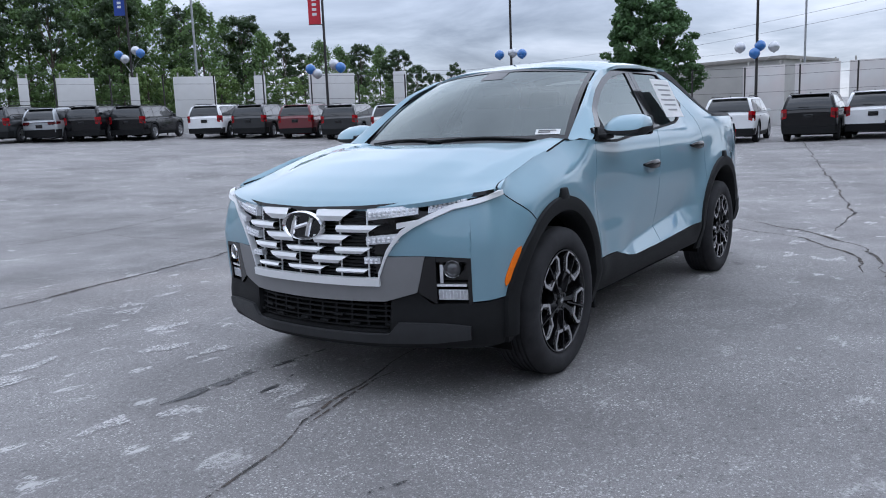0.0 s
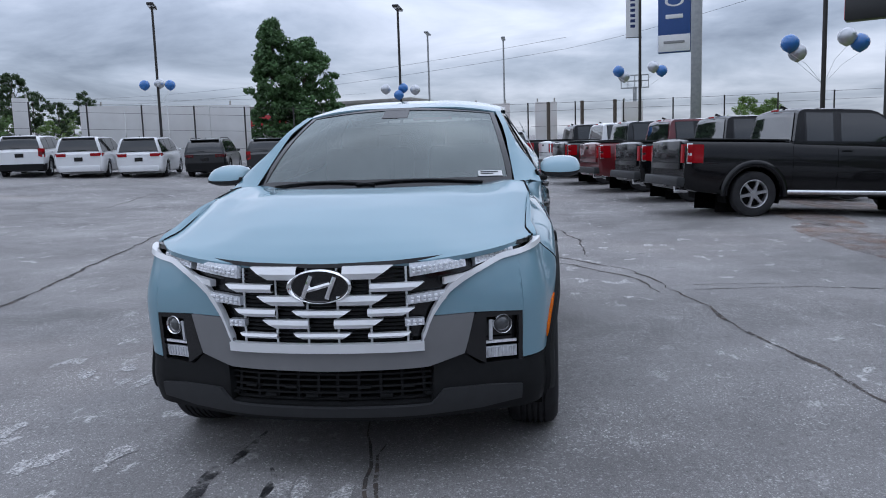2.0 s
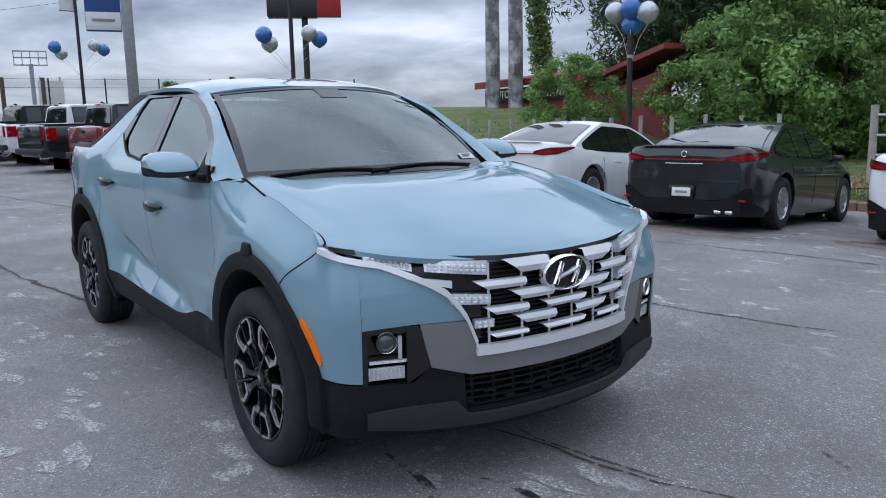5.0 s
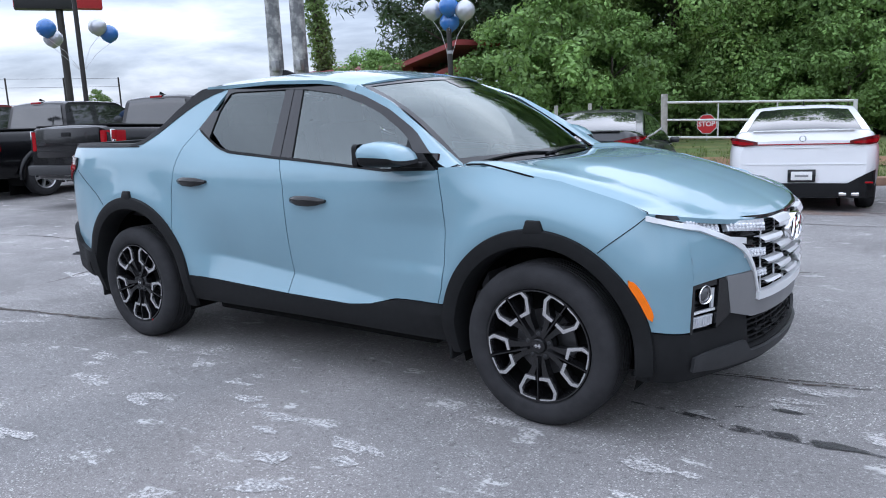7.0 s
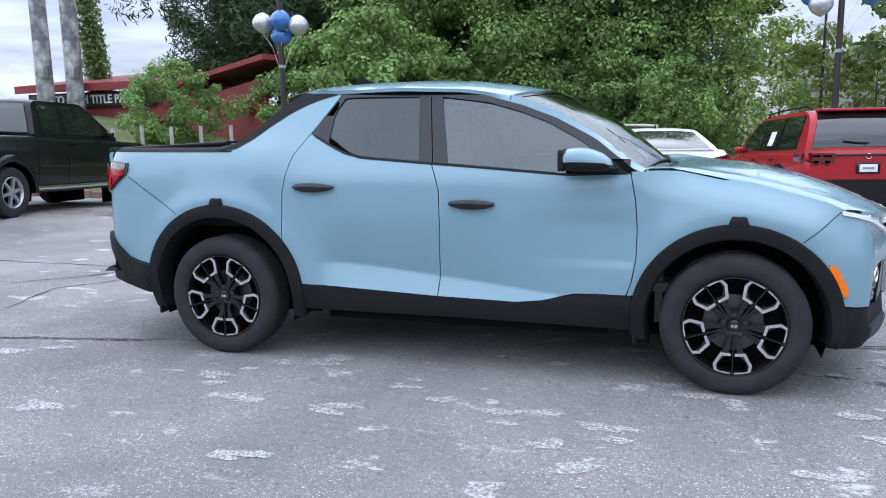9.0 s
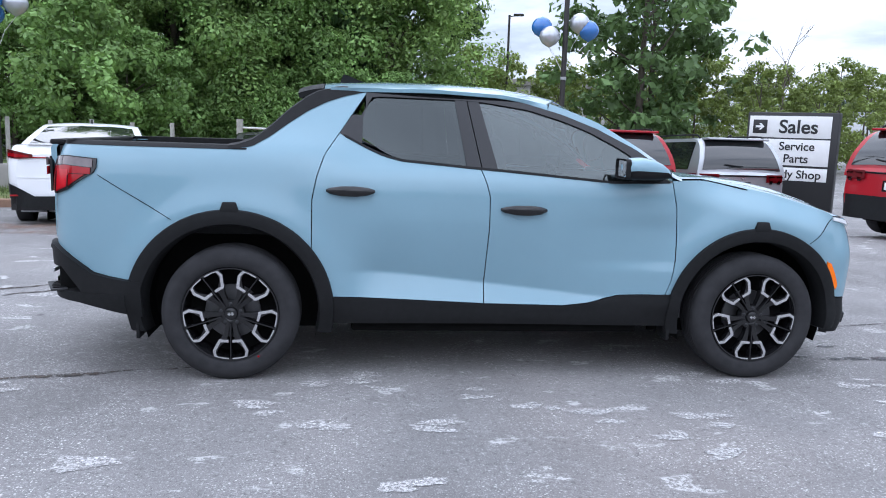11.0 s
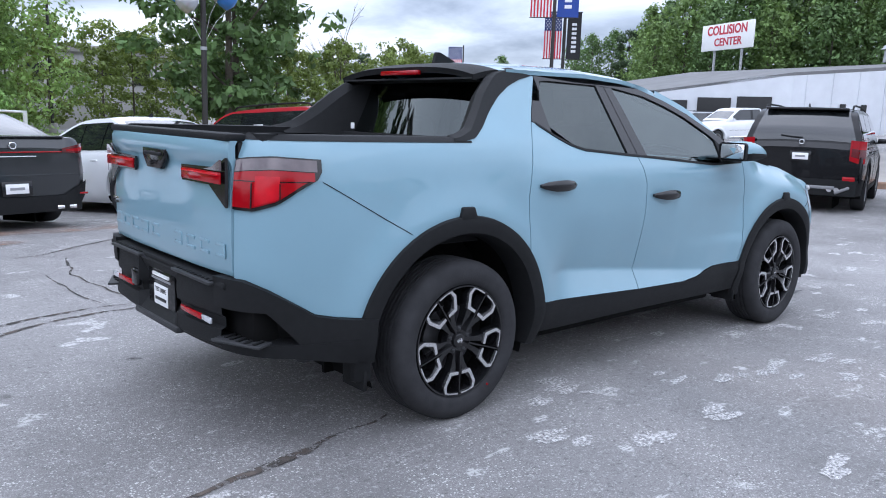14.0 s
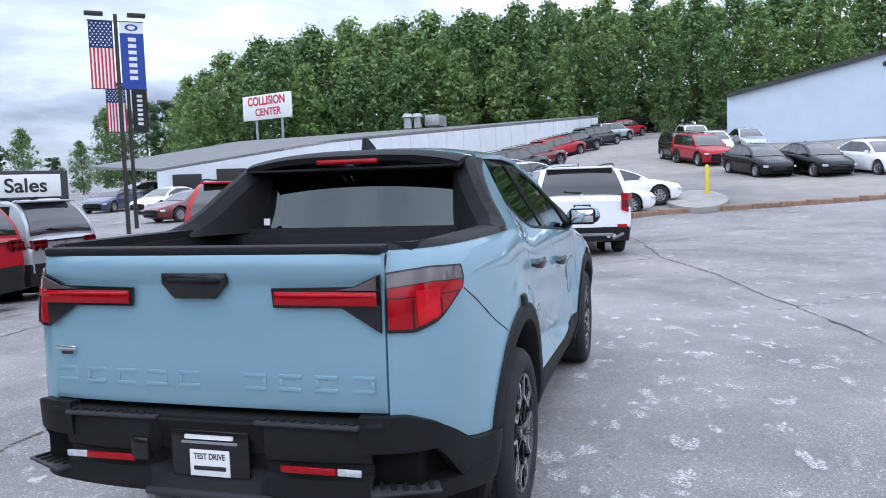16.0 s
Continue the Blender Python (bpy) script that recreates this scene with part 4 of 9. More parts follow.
# tail lamps
for s, where in sides:
    u0, u1 = ur(.658), ux(-2.205)
    hi = by_y([(.655, 1.190), (.72, 1.198), (.79, 1.204), (.862, 1.192)], False)
    lo = lambda u: interp(u, [(u0, .995), (ur(.74), .992), (ur(.80), 1.02), (ux(-2.29), 1.075), (u1 - .012, 1.118), (u1, 1.145)])
    lamp = part("tail_lamp", wrap(s, u0, u1, lo, hi, 20, 8, off=.010, thick=.02), M_GLOSSBLACK, hero)
    part("lamp_lens", wrap(s, u0 + .004, ur(.735), lambda u: lo(u) + .012, lambda u: 1.105, 6, 4, off=.0145, thick=.006), M_TAIL, lamp)
    part("lamp_lens", wrap(s, ur(.737), u1 - .05, lambda u: lo(u) + .014, lambda u: min(1.105, hi(u) - .03), 10, 4, off=.0145, thick=.006), M_TAIL, lamp)
    part("lamp_lens", wrap(s, u0 + .004, u1 - .03, lambda u: 1.109, lambda u: hi(u) - .053, 14, 3, off=.0145, thick=.006), M_TAIL, lamp)
    part("lamp_lens", wrap(s, u0 + .004, u1 - .02, lambda u: hi(u) - .050, lambda u: hi(u) - .006, 14, 2, off=.0145, thick=.006), M_SMOKE, lamp, "smoked clear lens")
    part("lamp_glow", wrap(s, ur(.745), ux(-2.36), lambda u: lo(u) + .02, lambda u: 1.128, 6, 5, off=.0165, thick=.006), M_TAILBRIGHT, lamp, "bright red inner lens")
    for y_, x_ in ((.735, None), (None, -2.36)):
        uu = ur(y_) if y_ else ux(x_)
        part("lamp_rib", wrap(s, uu - .002, uu + .002, lambda u: lo(u) + .01, lambda u: 1.10, 1, 3, off=.019, thick=.006), M_GLOSSBLACK, lamp)
    # lamp on the tailgate
    bm = bmesh.new()
    gate_pts = [(.270, 1.145), (.56, 1.150), (.648, 1.190), (.648, .998), (.52, 1.080), (.275, 1.080)]
    vs0 = [bm.verts.new((-2.512 + .016 * (y / gate_half) ** 4, s * y, z)) for y, z in gate_pts]
    vs1 = [bm.verts.new((-2.524 + .016 * (y / gate_half) ** 4, s * y, z)) for y, z in gate_pts]
    bm.faces.new(vs0), bm.faces.new(vs1[::-1])
    for i in range(6):
        j = (i + 1) % 6
        bm.faces.new((vs0[i], vs0[j], vs1[j], vs1[i]))
    gl = part("tailgate_lamp", bm, M_GLOSSBLACK, hero)
    part("lamp_lens", box(.008, .362, .046, (-2.526, s * .462, 1.112), .003), M_TAIL, gl)
    # highlight along the lens, painted as a thin strip of brighter red
    part("lamp_highlight", box(.008, .34, .009, (-2.531, s * .46, 1.125), .002), M_TAILBRIGHT, gl)
    m_ = Matrix(((0, 0, -1, -2.520), (s, 0, 0, 0), (0, 1, 0, 0), (0, 0, 0, 1)))
    part("lamp_wedge", slab([(.50, 1.140), (.572, 1.152), (.642, 1.183), (.642, 1.140)], .010, m_), M_SMOKE, gl, "smoked clear wedge")

# rear bumper
for s, where in sides:
    b_hi = lambda u: interp(xu(u), [(-2.51, .722), (-2.46, .722), (-2.40, .688), (-2.23, .578), (-2.15, .562), (-1.96, .540)])
    part("bumper_corner", wrap(s, ur(.56), ux(-1.97), lambda u: interp(xu(u), [(-2.5, .60), (-2.4, .60), (-2.27, .44), (-1.97, .345)]), b_hi, 40, 8, off=.030, holes=((*ARCH_R, .47),), thick=.05), M_TRIM, hero)
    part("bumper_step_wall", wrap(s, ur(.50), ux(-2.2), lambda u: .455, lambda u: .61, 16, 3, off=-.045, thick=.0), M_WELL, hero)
    part("bumper_lower", wrap(s, ur(.46), ux(-2.05), lambda u: interp(xu(u), [(-2.5, .425), (-2.3, .41), (-2.05, .36)]), lambda u: .468, 26, 3, off=.034, thick=.12), M_TRIM, hero)
    part("step_pad", box(.085, .235, .012, (-2.475, s * .70, .474), .004, rot=Matrix.Rotation(radians(s * -24), 4, "Z")), M_SKID, hero)
    for k in range(5):
        part("step_tread", box(.06, .016, .008, (-2.482 + .02 * k * k / 8, s * (.62 + .04 * k), .483), .003, rot=Matrix.Rotation(radians(s * -24), 4, "Z")), M_TRIM, hero)
    part("rear_reflector", box(.012, .20, .024, (-2.542, s * .385, .540), .004), M_TAIL, hero, "red rear reflector")
    part("reversing_lamp", box(.012, .085, .024, (-2.540, s * .532, .540), .004), M_LENS, hero, "clear reversing lamp")
    part("bumper_top_pad", box(.10, .38, .014, (-2.50, s * .38, .690), .005), M_SKID, hero)
    for k in range(10):
        for q in range(3):
            part("pad_tread", box(.018, .022, .006, (-2.526 + .024 * q, s * (.22 + .036 * k + .009 * (q % 2)), .700), .002), M_TRIM, hero)
rows = []
for z, o in ((.655, .020), (.69, .042), (.68, .045), (.60, .050), (.565, .046), (.555, .030), (.515, .028), (.505, .05), (.44, .052), (.415, .03)):
    rows.append([Vector((-2.490 - o + .03 * (y / .6) ** 4 + (.045 if abs(y) < .215 and .44 < z < .66 else 0), y, z)) for y in np.linspace(-.60, .60, 49)])
part("rear_bumper", sheet(rows, 0), M_TRIM, hero)
part("bumper_core", box(.30, 1.50, .22, (-2.30, 0, .56), .02), M_WELL, hero)
part("bumper_shelf", box(.13, 1.30, .03, (-2.46, 0, .690), .01), M_TRIM, hero)
part("tow_cover", box(.03, .075, .085, (-2.535, .262, .575), .012), M_GLOSSBLACK, hero)
part("lower_step", box(.09, .50, .03, (-2.51, 0, .425), .012), M_SKID, hero)
plate = part("number_plate", box(.012, .305, .165, (-2.512, 0, .562), .004, rot=Matrix.Rotation(radians(0), 4, "Y")), M_GLOSSBLACK, hero, "black dealer plate with a white test drive card")
card = part("plate_card", box(.004, .156, .094, (-2.520, 0, .530), .0015), M_PLATEW, plate)
FACE_REAR = Matrix(((0, 0, -1, 0), (-1, 0, 0, 0), (0, 1, 0, 0), (0, 0, 0, 1)))
words("plate_words", "TEST DRIVE", .030, M_INK, card, Matrix.Translation((-2.5225, 0, .553)) @ FACE_REAR, .0006, .0006, .80)
part("plate_bar", box(.002, .126, .015, (-2.5225, 0, .512), .0005), M_INK, card)
part("plate_bar", box(.002, .19, .015, (-2.5195, 0, .622), .004), M_PLATEW, plate)
part("plate_bar", box(.002, .22, .010, (-2.5195, 0, .602), .002), M_FAINT, plate)

# front: bumper skins, grille, lamps
WING_LO = [(.838, .964), (.72, .912), (.61, .863), (.55, .832), (.50, .797), (.46, .745), (.428, .695), (.405, .63), (.388, .59)]
WING_HI = [(0, .903), (.3, .911), (.56, .927), (.7, .940), (.78, .955), (.838, .970)]
wing_lo, wing_hi = by_y(WING_LO), by_y(WING_HI)
for s, where in sides:
    u_arch, u_tip, u_fog, u_in = ux(1.80), uf(.836), uf(.790), uf(.425)
    hi = lambda u: interp(xu(u), [(1.80, .80), (1.822, .83), (1.962, .962), (1.985, .966)]) if u < u_tip else wing_lo(u) - .010
    lo = lambda u: interp(u, [(ux(1.80), .52), (ux(1.97), .497), (u_fog - .001, .482), (u_fog + .001, .680), (uf(.593), .690), (u_in, .689)])
    part("bumper_corner", wrap(s, u_arch, u_in, lo, hi, 56, 18, holes=((*ARCH_F, .468),), cuts=(u_fog - .001, u_fog + .001, u_tip)), M_BLUE, hero, smooth=50)
    # satin panel that frames the grille
    slo = by_y([(0, .474), (.414, .480), (.556, .523), (.575, .60), (.594, .686)])
    shi = by_y([(0, .552), (.384, .552), (.388, .59), (.405, .640), (.422, .686), (.594, .688)])
    part("grille_surround", wrap(s, uf(.594), uf(0), slo, shi, 44, 6, off=.006, cuts=(uf(.384), uf(.388), uf(.422))), M_GREY, hero)
    part("grille_rail", wrap(s, uf(.397), uf(0), lambda u: .553, lambda u: .589, 20, 3, off=.022, thick=.03), M_SATIN, hero)
    # bright line along the lower edge of the lamp wing
    part("wing_trim", wrap(s, uf(.838), uf(.392), lambda u: wing_lo(u) - .016, lambda u: wing_lo(u) + interp(u, [(uf(.836), .004), (uf(.6), .008), (uf(.43), .014)]), 44, 2, off=.014, thick=.03), M_SATIN, hero)
    # dark back of the wing
    part("grille_back", wrap(s, uf(.83), uf(0), lambda u: wing_lo(u) if u < uf(.39) else .585, wing_hi, 50, 6, off=-.035, thick=0), M_GLOSSBLACK, hero)
    part("hood_gap", wrap(s, uf(.83), uf(0), lambda u: wing_hi(u) - .012, lambda u: wing_hi(u) + .004, 40, 2, off=-.012, thick=.02), M_GLOSSBLACK, hero)
    # fine louvres
    for k in range(19):
        z = .592 + k * .0162
        yy = min(.36, interp(z, [(.58, .36), (.9, .36)]))
        part("louvre", wrap(s, uf(yy), uf(0), lambda u: z, lambda u: z + .007, 12, 1, off=-.022, thick=.012), M_TRIM, hero)
    # lamps
    def lamp_block(y0, y1, z0a, z1a, z0b, z1b, off=.004):
        return wrap(s, uf(y0), uf(y1), by_y([(y0, z0a), (y1, z0b)]), by_y([(y0, z1a), (y1, z1b)]), 10, 3, off=off, thick=.03)
    lamp = part("head_lamp", lamp_block(.768, .612, .918, .938, .878, .921), M_DRL, hero, "clear daylight lamp with bright cells")
    lamp2 = part("head_lamp", lamp_block(.572, .352, .876, .915, .851, .903), M_DRL, hero, "clear daylight lamp with bright cells")
    lamp3 = part("head_lamp", lamp_block(.488, .342, .752, .792, .741, .778), M_DRL, hero)
    lamp4 = part("head_lamp", lamp_block(.402, .328, .655, .683, .654, .685), M_DRL, hero)
    for base, y0, y1, za, zb in ((lamp, .762, .618, .927, .900), (lamp2, .566, .358, .895, .877), (lamp3, .482, .348, .771, .760), (lamp4, .398, .332, .669, .669)):
        n = {lamp: 8, lamp2: 10, lamp3: 6, lamp4: 3}[base]
        for k in range(n):
            y = y0 + (y1 - y0) * (k + .5) / n
            z = za + (zb - za) * (k + .5) / n
            p = skin(uf(y), z, .006, s)
            part("lamp_cell", box(.010, .0145, .010, p + Vector((.003, 0, -.008)), .003), M_CELL, base)
            part("lamp_cell", box(.010, .0145, .012, p + Vector((.002, 0, .005)), .003), M_CELL, base)
    part("lamp_blade", lamp_block(.632, .482, .852, .862, .812, .838, .008), M_SATIN, hero)
    # fog lamp pocket
    pocket = part("fog_lamp_pocket", wrap(s, u_fog, uf(.557), by_y([(.79, .470), (.617, .470), (.556, .523)]), by_y([(.79, .680), (.593, .690), (.556, .60)]), 12, 8, off=-.05, thick=0), M_GLOSSBLACK, hero)
    part("pocket_rim", wrap(s, u_fog, uf(.772), lambda u: .470, lambda u: .680, 3, 4, off=-.002, thick=.03), M_GLOSSBLACK, pocket)
    part("pocket_rim", wrap(s, u_fog, uf(.60), lambda u: .662, lambda u: .684, 8, 2, off=-.002, thick=.03), M_GLOSSBLACK, pocket)
    part("pocket_blade", wrap(s, uf(.640), uf(.562), lambda u: .47 + .05 * (u - uf(.64)) / (uf(.562) - uf(.64)), lambda u: .686 - .13 * max(0, (u - uf(.593)) / (uf(.562) - uf(.593))), 6, 5, off=.004, thick=.03), M_GLOSSBLACK, pocket)
    c = skin(uf(.708), .630, -.006, s)
    nrm = (skin(uf(.708), .630, .1, s) - skin(uf(.708), .630, 0, s)).normalized()
    turn = Matrix.Translation(c) @ nrm.to_track_quat("Z", "Y").to_matrix().to_4x4()
    bm = lathe([(-.02, .040), (.004, .042), (.010, .038), (.004, .033), (-.004, .032)], 24, "z")
    bmesh.ops.transform(bm, matrix=turn, verts=bm.verts)
    part("projector_ring", bm, M_CHROME, pocket)
    bm = lathe([(-.006, .034), (.004, .027), (.010, .014), (.012, .001)], 24, "z")
    bmesh.ops.transform(bm, matrix=turn, verts=bm.verts)
    part("projector_lens", bm, M_PROJ, pocket)
    part("turn_lamp", wrap(s, uf(.768), uf(.645), lambda u: .488, lambda u: .534, 8, 3, off=-.012, thick=.01), M_DRL, pocket)
    for k in range(8):
        yk = .764 - .115 * (k + .5) / 8
        part("lamp_cell", wrap(s, uf(yk + .005), uf(yk - .005), lambda u: .492, lambda u: .530, 1, 2, off=-.008, thick=.008), M_LENS, pocket)
    part("turn_strip", wrap(s, uf(.765), uf(.640), lambda u: .550, lambda u: .560, 8, 1, off=-.008, thick=.01), M_CELL, pocket)
    part("pocket_edge", wrap(s, uf(.668), uf(.655), lambda u: .565, lambda u: .65, 2, 3, off=-.004, thick=.01), M_LENS, pocket)
    # lower bumper
    bhi = by_y([(0, .335), (.425, .335), (.437, .486), (.556, .522), (.617, .468), (.79, .474), (.81, .480), (.85, .488), (.885, .500)])
    blo = by_y([(0, .258), (.45, .258), (.7, .262), (.8, .270), (.885, .275)])
    part("lower_bumper", wrap(s, ux(1.90), uf(0), blo, bhi, 60, 8, off=-.004, holes=((*ARCH_F, .50),), thick=.05, cuts=(uf(.426), uf(.436))), M_TRIM, hero)
    part("chin_lip", wrap(s, uf(.78), uf(0), by_y([(0, .280), (.44, .280), (.62, .285), (.78, .310)]), by_y([(0, .322), (.42, .324), (.47, .385), (.66, .382), (.78, .372)]), 34, 4, off=.012, thick=.03), M_SKID, hero)
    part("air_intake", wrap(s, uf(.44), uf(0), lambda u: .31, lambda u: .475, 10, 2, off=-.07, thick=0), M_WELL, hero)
    for k, z in enumerate((.352, .378, .404, .430, .452)):
        part("intake_bar", wrap(s, uf(.432), uf(0), lambda u: z - .004, lambda u: z + .004, 12, 1, off=-.03, thick=.02), M_TRIM, hero)
    for k in range(5):
        y = .04 + .09 * k
        part("intake_post", wrap(s, uf(y + .006), uf(y - .006), lambda u: .335, lambda u: .465, 1, 3, off=-.036, thick=.02), M_TRIM, hero)
        part("intake_blade", wrap(s, uf(y + .05), uf(y), lambda u: .362 + .036 * (k % 2), lambda u: .372 + .036 * (k % 2), 3, 1, off=-.018, thick=.02), M_TRIM, hero)
    amber = []
    for k in range(13):
        a = radians(38.5 - 20.5 * k / 12)
        ease = .018 * (abs(k - 6) / 6) ** 8
        amber.append([skin(ux(ARCH_F[0] + r_ * math.cos(a)), ARCH_F[1] + r_ * math.sin(a), .005, s) for r_ in (.528 + ease, .544, .560 - ease)])
    part("side_reflector", sheet(amber, .03), M_AMBER, hero, "amber side reflector")
    rows = []
    for u in np.linspace(.0, .985, 25):
        p = hood_point(u, s * .992)
        q = skin(ux(p.x), interp(p.x, HOOD_EDGE) - .001, -.004, s)
        rows.append([p - Vector((0, 0, .006)), (p + q) * .5 + Vector((0, 0, .001)), q])
    part("fender_shoulder", sheet(rows, 0), M_BLUE, hero, smooth=60)
    part("hood_seam", tube([hood_point(u, s * .999) + Vector((0, s * .002, .001)) for u in np.linspace(.02, .99, 24)], .0048, 5), M_WELL, hero)
    part("panel_seam", tube([skin(ux(1.80 + .182 * k / 8), .815 + .145 * k / 8, .0005, s) for k in range(9)], .0024, 4), M_WELL, hero)
    part("panel_seam", tube([skin(ux(-2.20 + .395 * k / 10), 1.106 - .224 * k / 10, .0005, s) for k in range(11)], .0022, 4), M_WELL, hero)

# blades of the grille: each a bar whose outer end is cut to a point
def grille_blade(s, y_in, y_out, z0, z1, both=False):
    """A bar from half-width y_in to y_out; its outer end slants in towards the bottom."""
    cut = min(.075, (z1 - z0) * 1.6)
    rows = []
    zm = z0 + (z1 - z0) * .48
    for t in np.linspace(0, 1, 7):
        row = []
        for z, o in ((z0, -.02), (z0, .008), (zm, .020), (z1, .012), (z1, -.02)):
            reach = y_out - cut * (z1 - z) / (z1 - z0)
            y = y_in + (reach - y_in) * t if not both else -reach + 2 * reach * t
            row.append(skin(uf(abs(y)), z, o, (1 if y > 0 else -1) if both else s))
        rows.append(row)
    bm = sheet(rows, 0)
    part("grille_blade", bm, M_SATIN, hero, smooth=30)


for y_in, y_out, z0, z1 in ((.092, .290, .848, .899), (.198, .405, .797, .829), (.066, .264, .745, .783), (.185, .367, .699, .729), (.052, .245, .652, .687), (.184, .350, .610, .630)):
    for s, where in sides:
        grille_blade(s, y_in, y_out, z0, z1)
for z0, z1 in ((.697, .725), (.610, .633)):
    grille_blade(1, 0, .118, z0, z1, True)
for y in (-.34, -.195, -.062, .062, .195, .34):
    s = -1 if y < 0 else 1
    part("grille_post", tube([skin(uf(abs(y)), .585, -.012, s), skin(uf(abs(y)), .89, -.02, s)], .005, 6), M_SATIN, hero)

# front emblem: an oval ring with a slanted mark
bm = lathe([(-.006, .90), (.012, .97), (.016, 1.03), (.010, 1.10), (-.01, 1.12)], 40, "x")
bmesh.ops.transform(bm, matrix=Matrix.Translation((2.362, 0, .822)) @ Matrix.Diagonal((1, .119, .062, 1)), verts=bm.verts)
emblem = part("front_emblem", bm, M_CHROME, hero, "chrome oval emblem")
bm = lathe([(0, .001), (.004, .5), (.002, .97)], 40, "x")
bmesh.ops.transform(bm, matrix=Matrix.Translation((2.362, 0, .822)) @ Matrix.Diagonal((1, .119, .062, 1)), verts=bm.verts)
part("emblem_field", bm, M_GLOSSBLACK, emblem)
for pts in (((.065, -.040), (.030, .045)), ((-.030, -.045), (-.065, .040)), ((-.045, .012), (.045, -.012))):
    (y0, z0), (y1, z1) = pts
    part("emblem_stroke", tube([(2.370, -y0, .822 + z0), (2.373, -(y0 + y1) / 2, .822 + (z0 + z1) / 2), (2.370, -y1, .822 + z1)], .0115, 8), M_CHROME, emblem)

# cabin
part("cabin_floor", box(2.3, 1.5, .05, (.1, 0, .52)), M_CABIN, hero)
part("dashboard", box(.42, 1.36, .26, (.90, 0, 1.0), .06), M_CABIN, hero)
bm = lathe([(-.012, .175), (0, .187), (.012, .175), (0, .163), (-.012, .175)], 24, "x")
bmesh.ops.transform(bm, matrix=Matrix.Translation((.60, .36, 1.04)) @ Matrix.Rotation(radians(-22), 4, "Y"), verts=bm.verts)
wheel_s = part("steering_wheel", bm, M_CABIN, hero)
part("steering_hub", cyl(.06, .05, (.61, .36, 1.04), "x", 16, bevel=.01), M_CABIN, wheel_s)
for x, lean in ((.12, -14), (-.72, -12)):
    for y in (-.36, .36):
        seat = part("seat", box(.48, .50, .14, (x + .18, y, .76), .05), M_SEAT, hero)
        part("seat_back", box(.13, .48, .60, (x - .10, y, 1.08), .05, rot=Matrix.Rotation(radians(lean), 4, "Y")), M_SEAT, seat)
        part("head_rest", box(.09, .26, .17, (x - .185, y, 1.43), .04, rot=Matrix.Rotation(radians(lean), 4, "Y")), M_SEAT, seat)
for s, where in sides:
    part("door_lining", box(1.85, .03, .56, (.0, s * .775, .86), .01), M_CABIN, hero)
part("bulkhead", box(.04, 1.45, .8, (1.12, 0, .72)), M_CABIN, hero)
part("inside_mirror", box(.03, .22, .06, (.50, 0, 1.47), .012), M_GLOSSBLACK, hero)
part("underbody", box(3.9, 1.10, .12, (-.05, 0, .29), .03), M_WELL, hero)
part("engine_bay_block", box(.8, 1.05, .55, (1.62, 0, .66), .03), M_WELL, hero)
card_turn = Matrix.Translation((-.50, .792, 1.395)) @ Matrix.Rotation(radians(25), 4, "X")
sheet_card = part("window_card", box(.38, .003, .29), M_PAPER, hero, "printed price sheet in the window", m=card_turn)
for k in range(6):
    part("print_line", box(.30 - .05 * (k % 3), .001, .012, (-.01 * (k % 2), .0025, .10 - .038 * k)), M_FAINT, sheet_card)
part("exhaust", tube([(-2.05, -.56, .40), (-2.16, -.66, .40), (-2.20, -.70, .37)], .045, 12), M_SKID, hero)


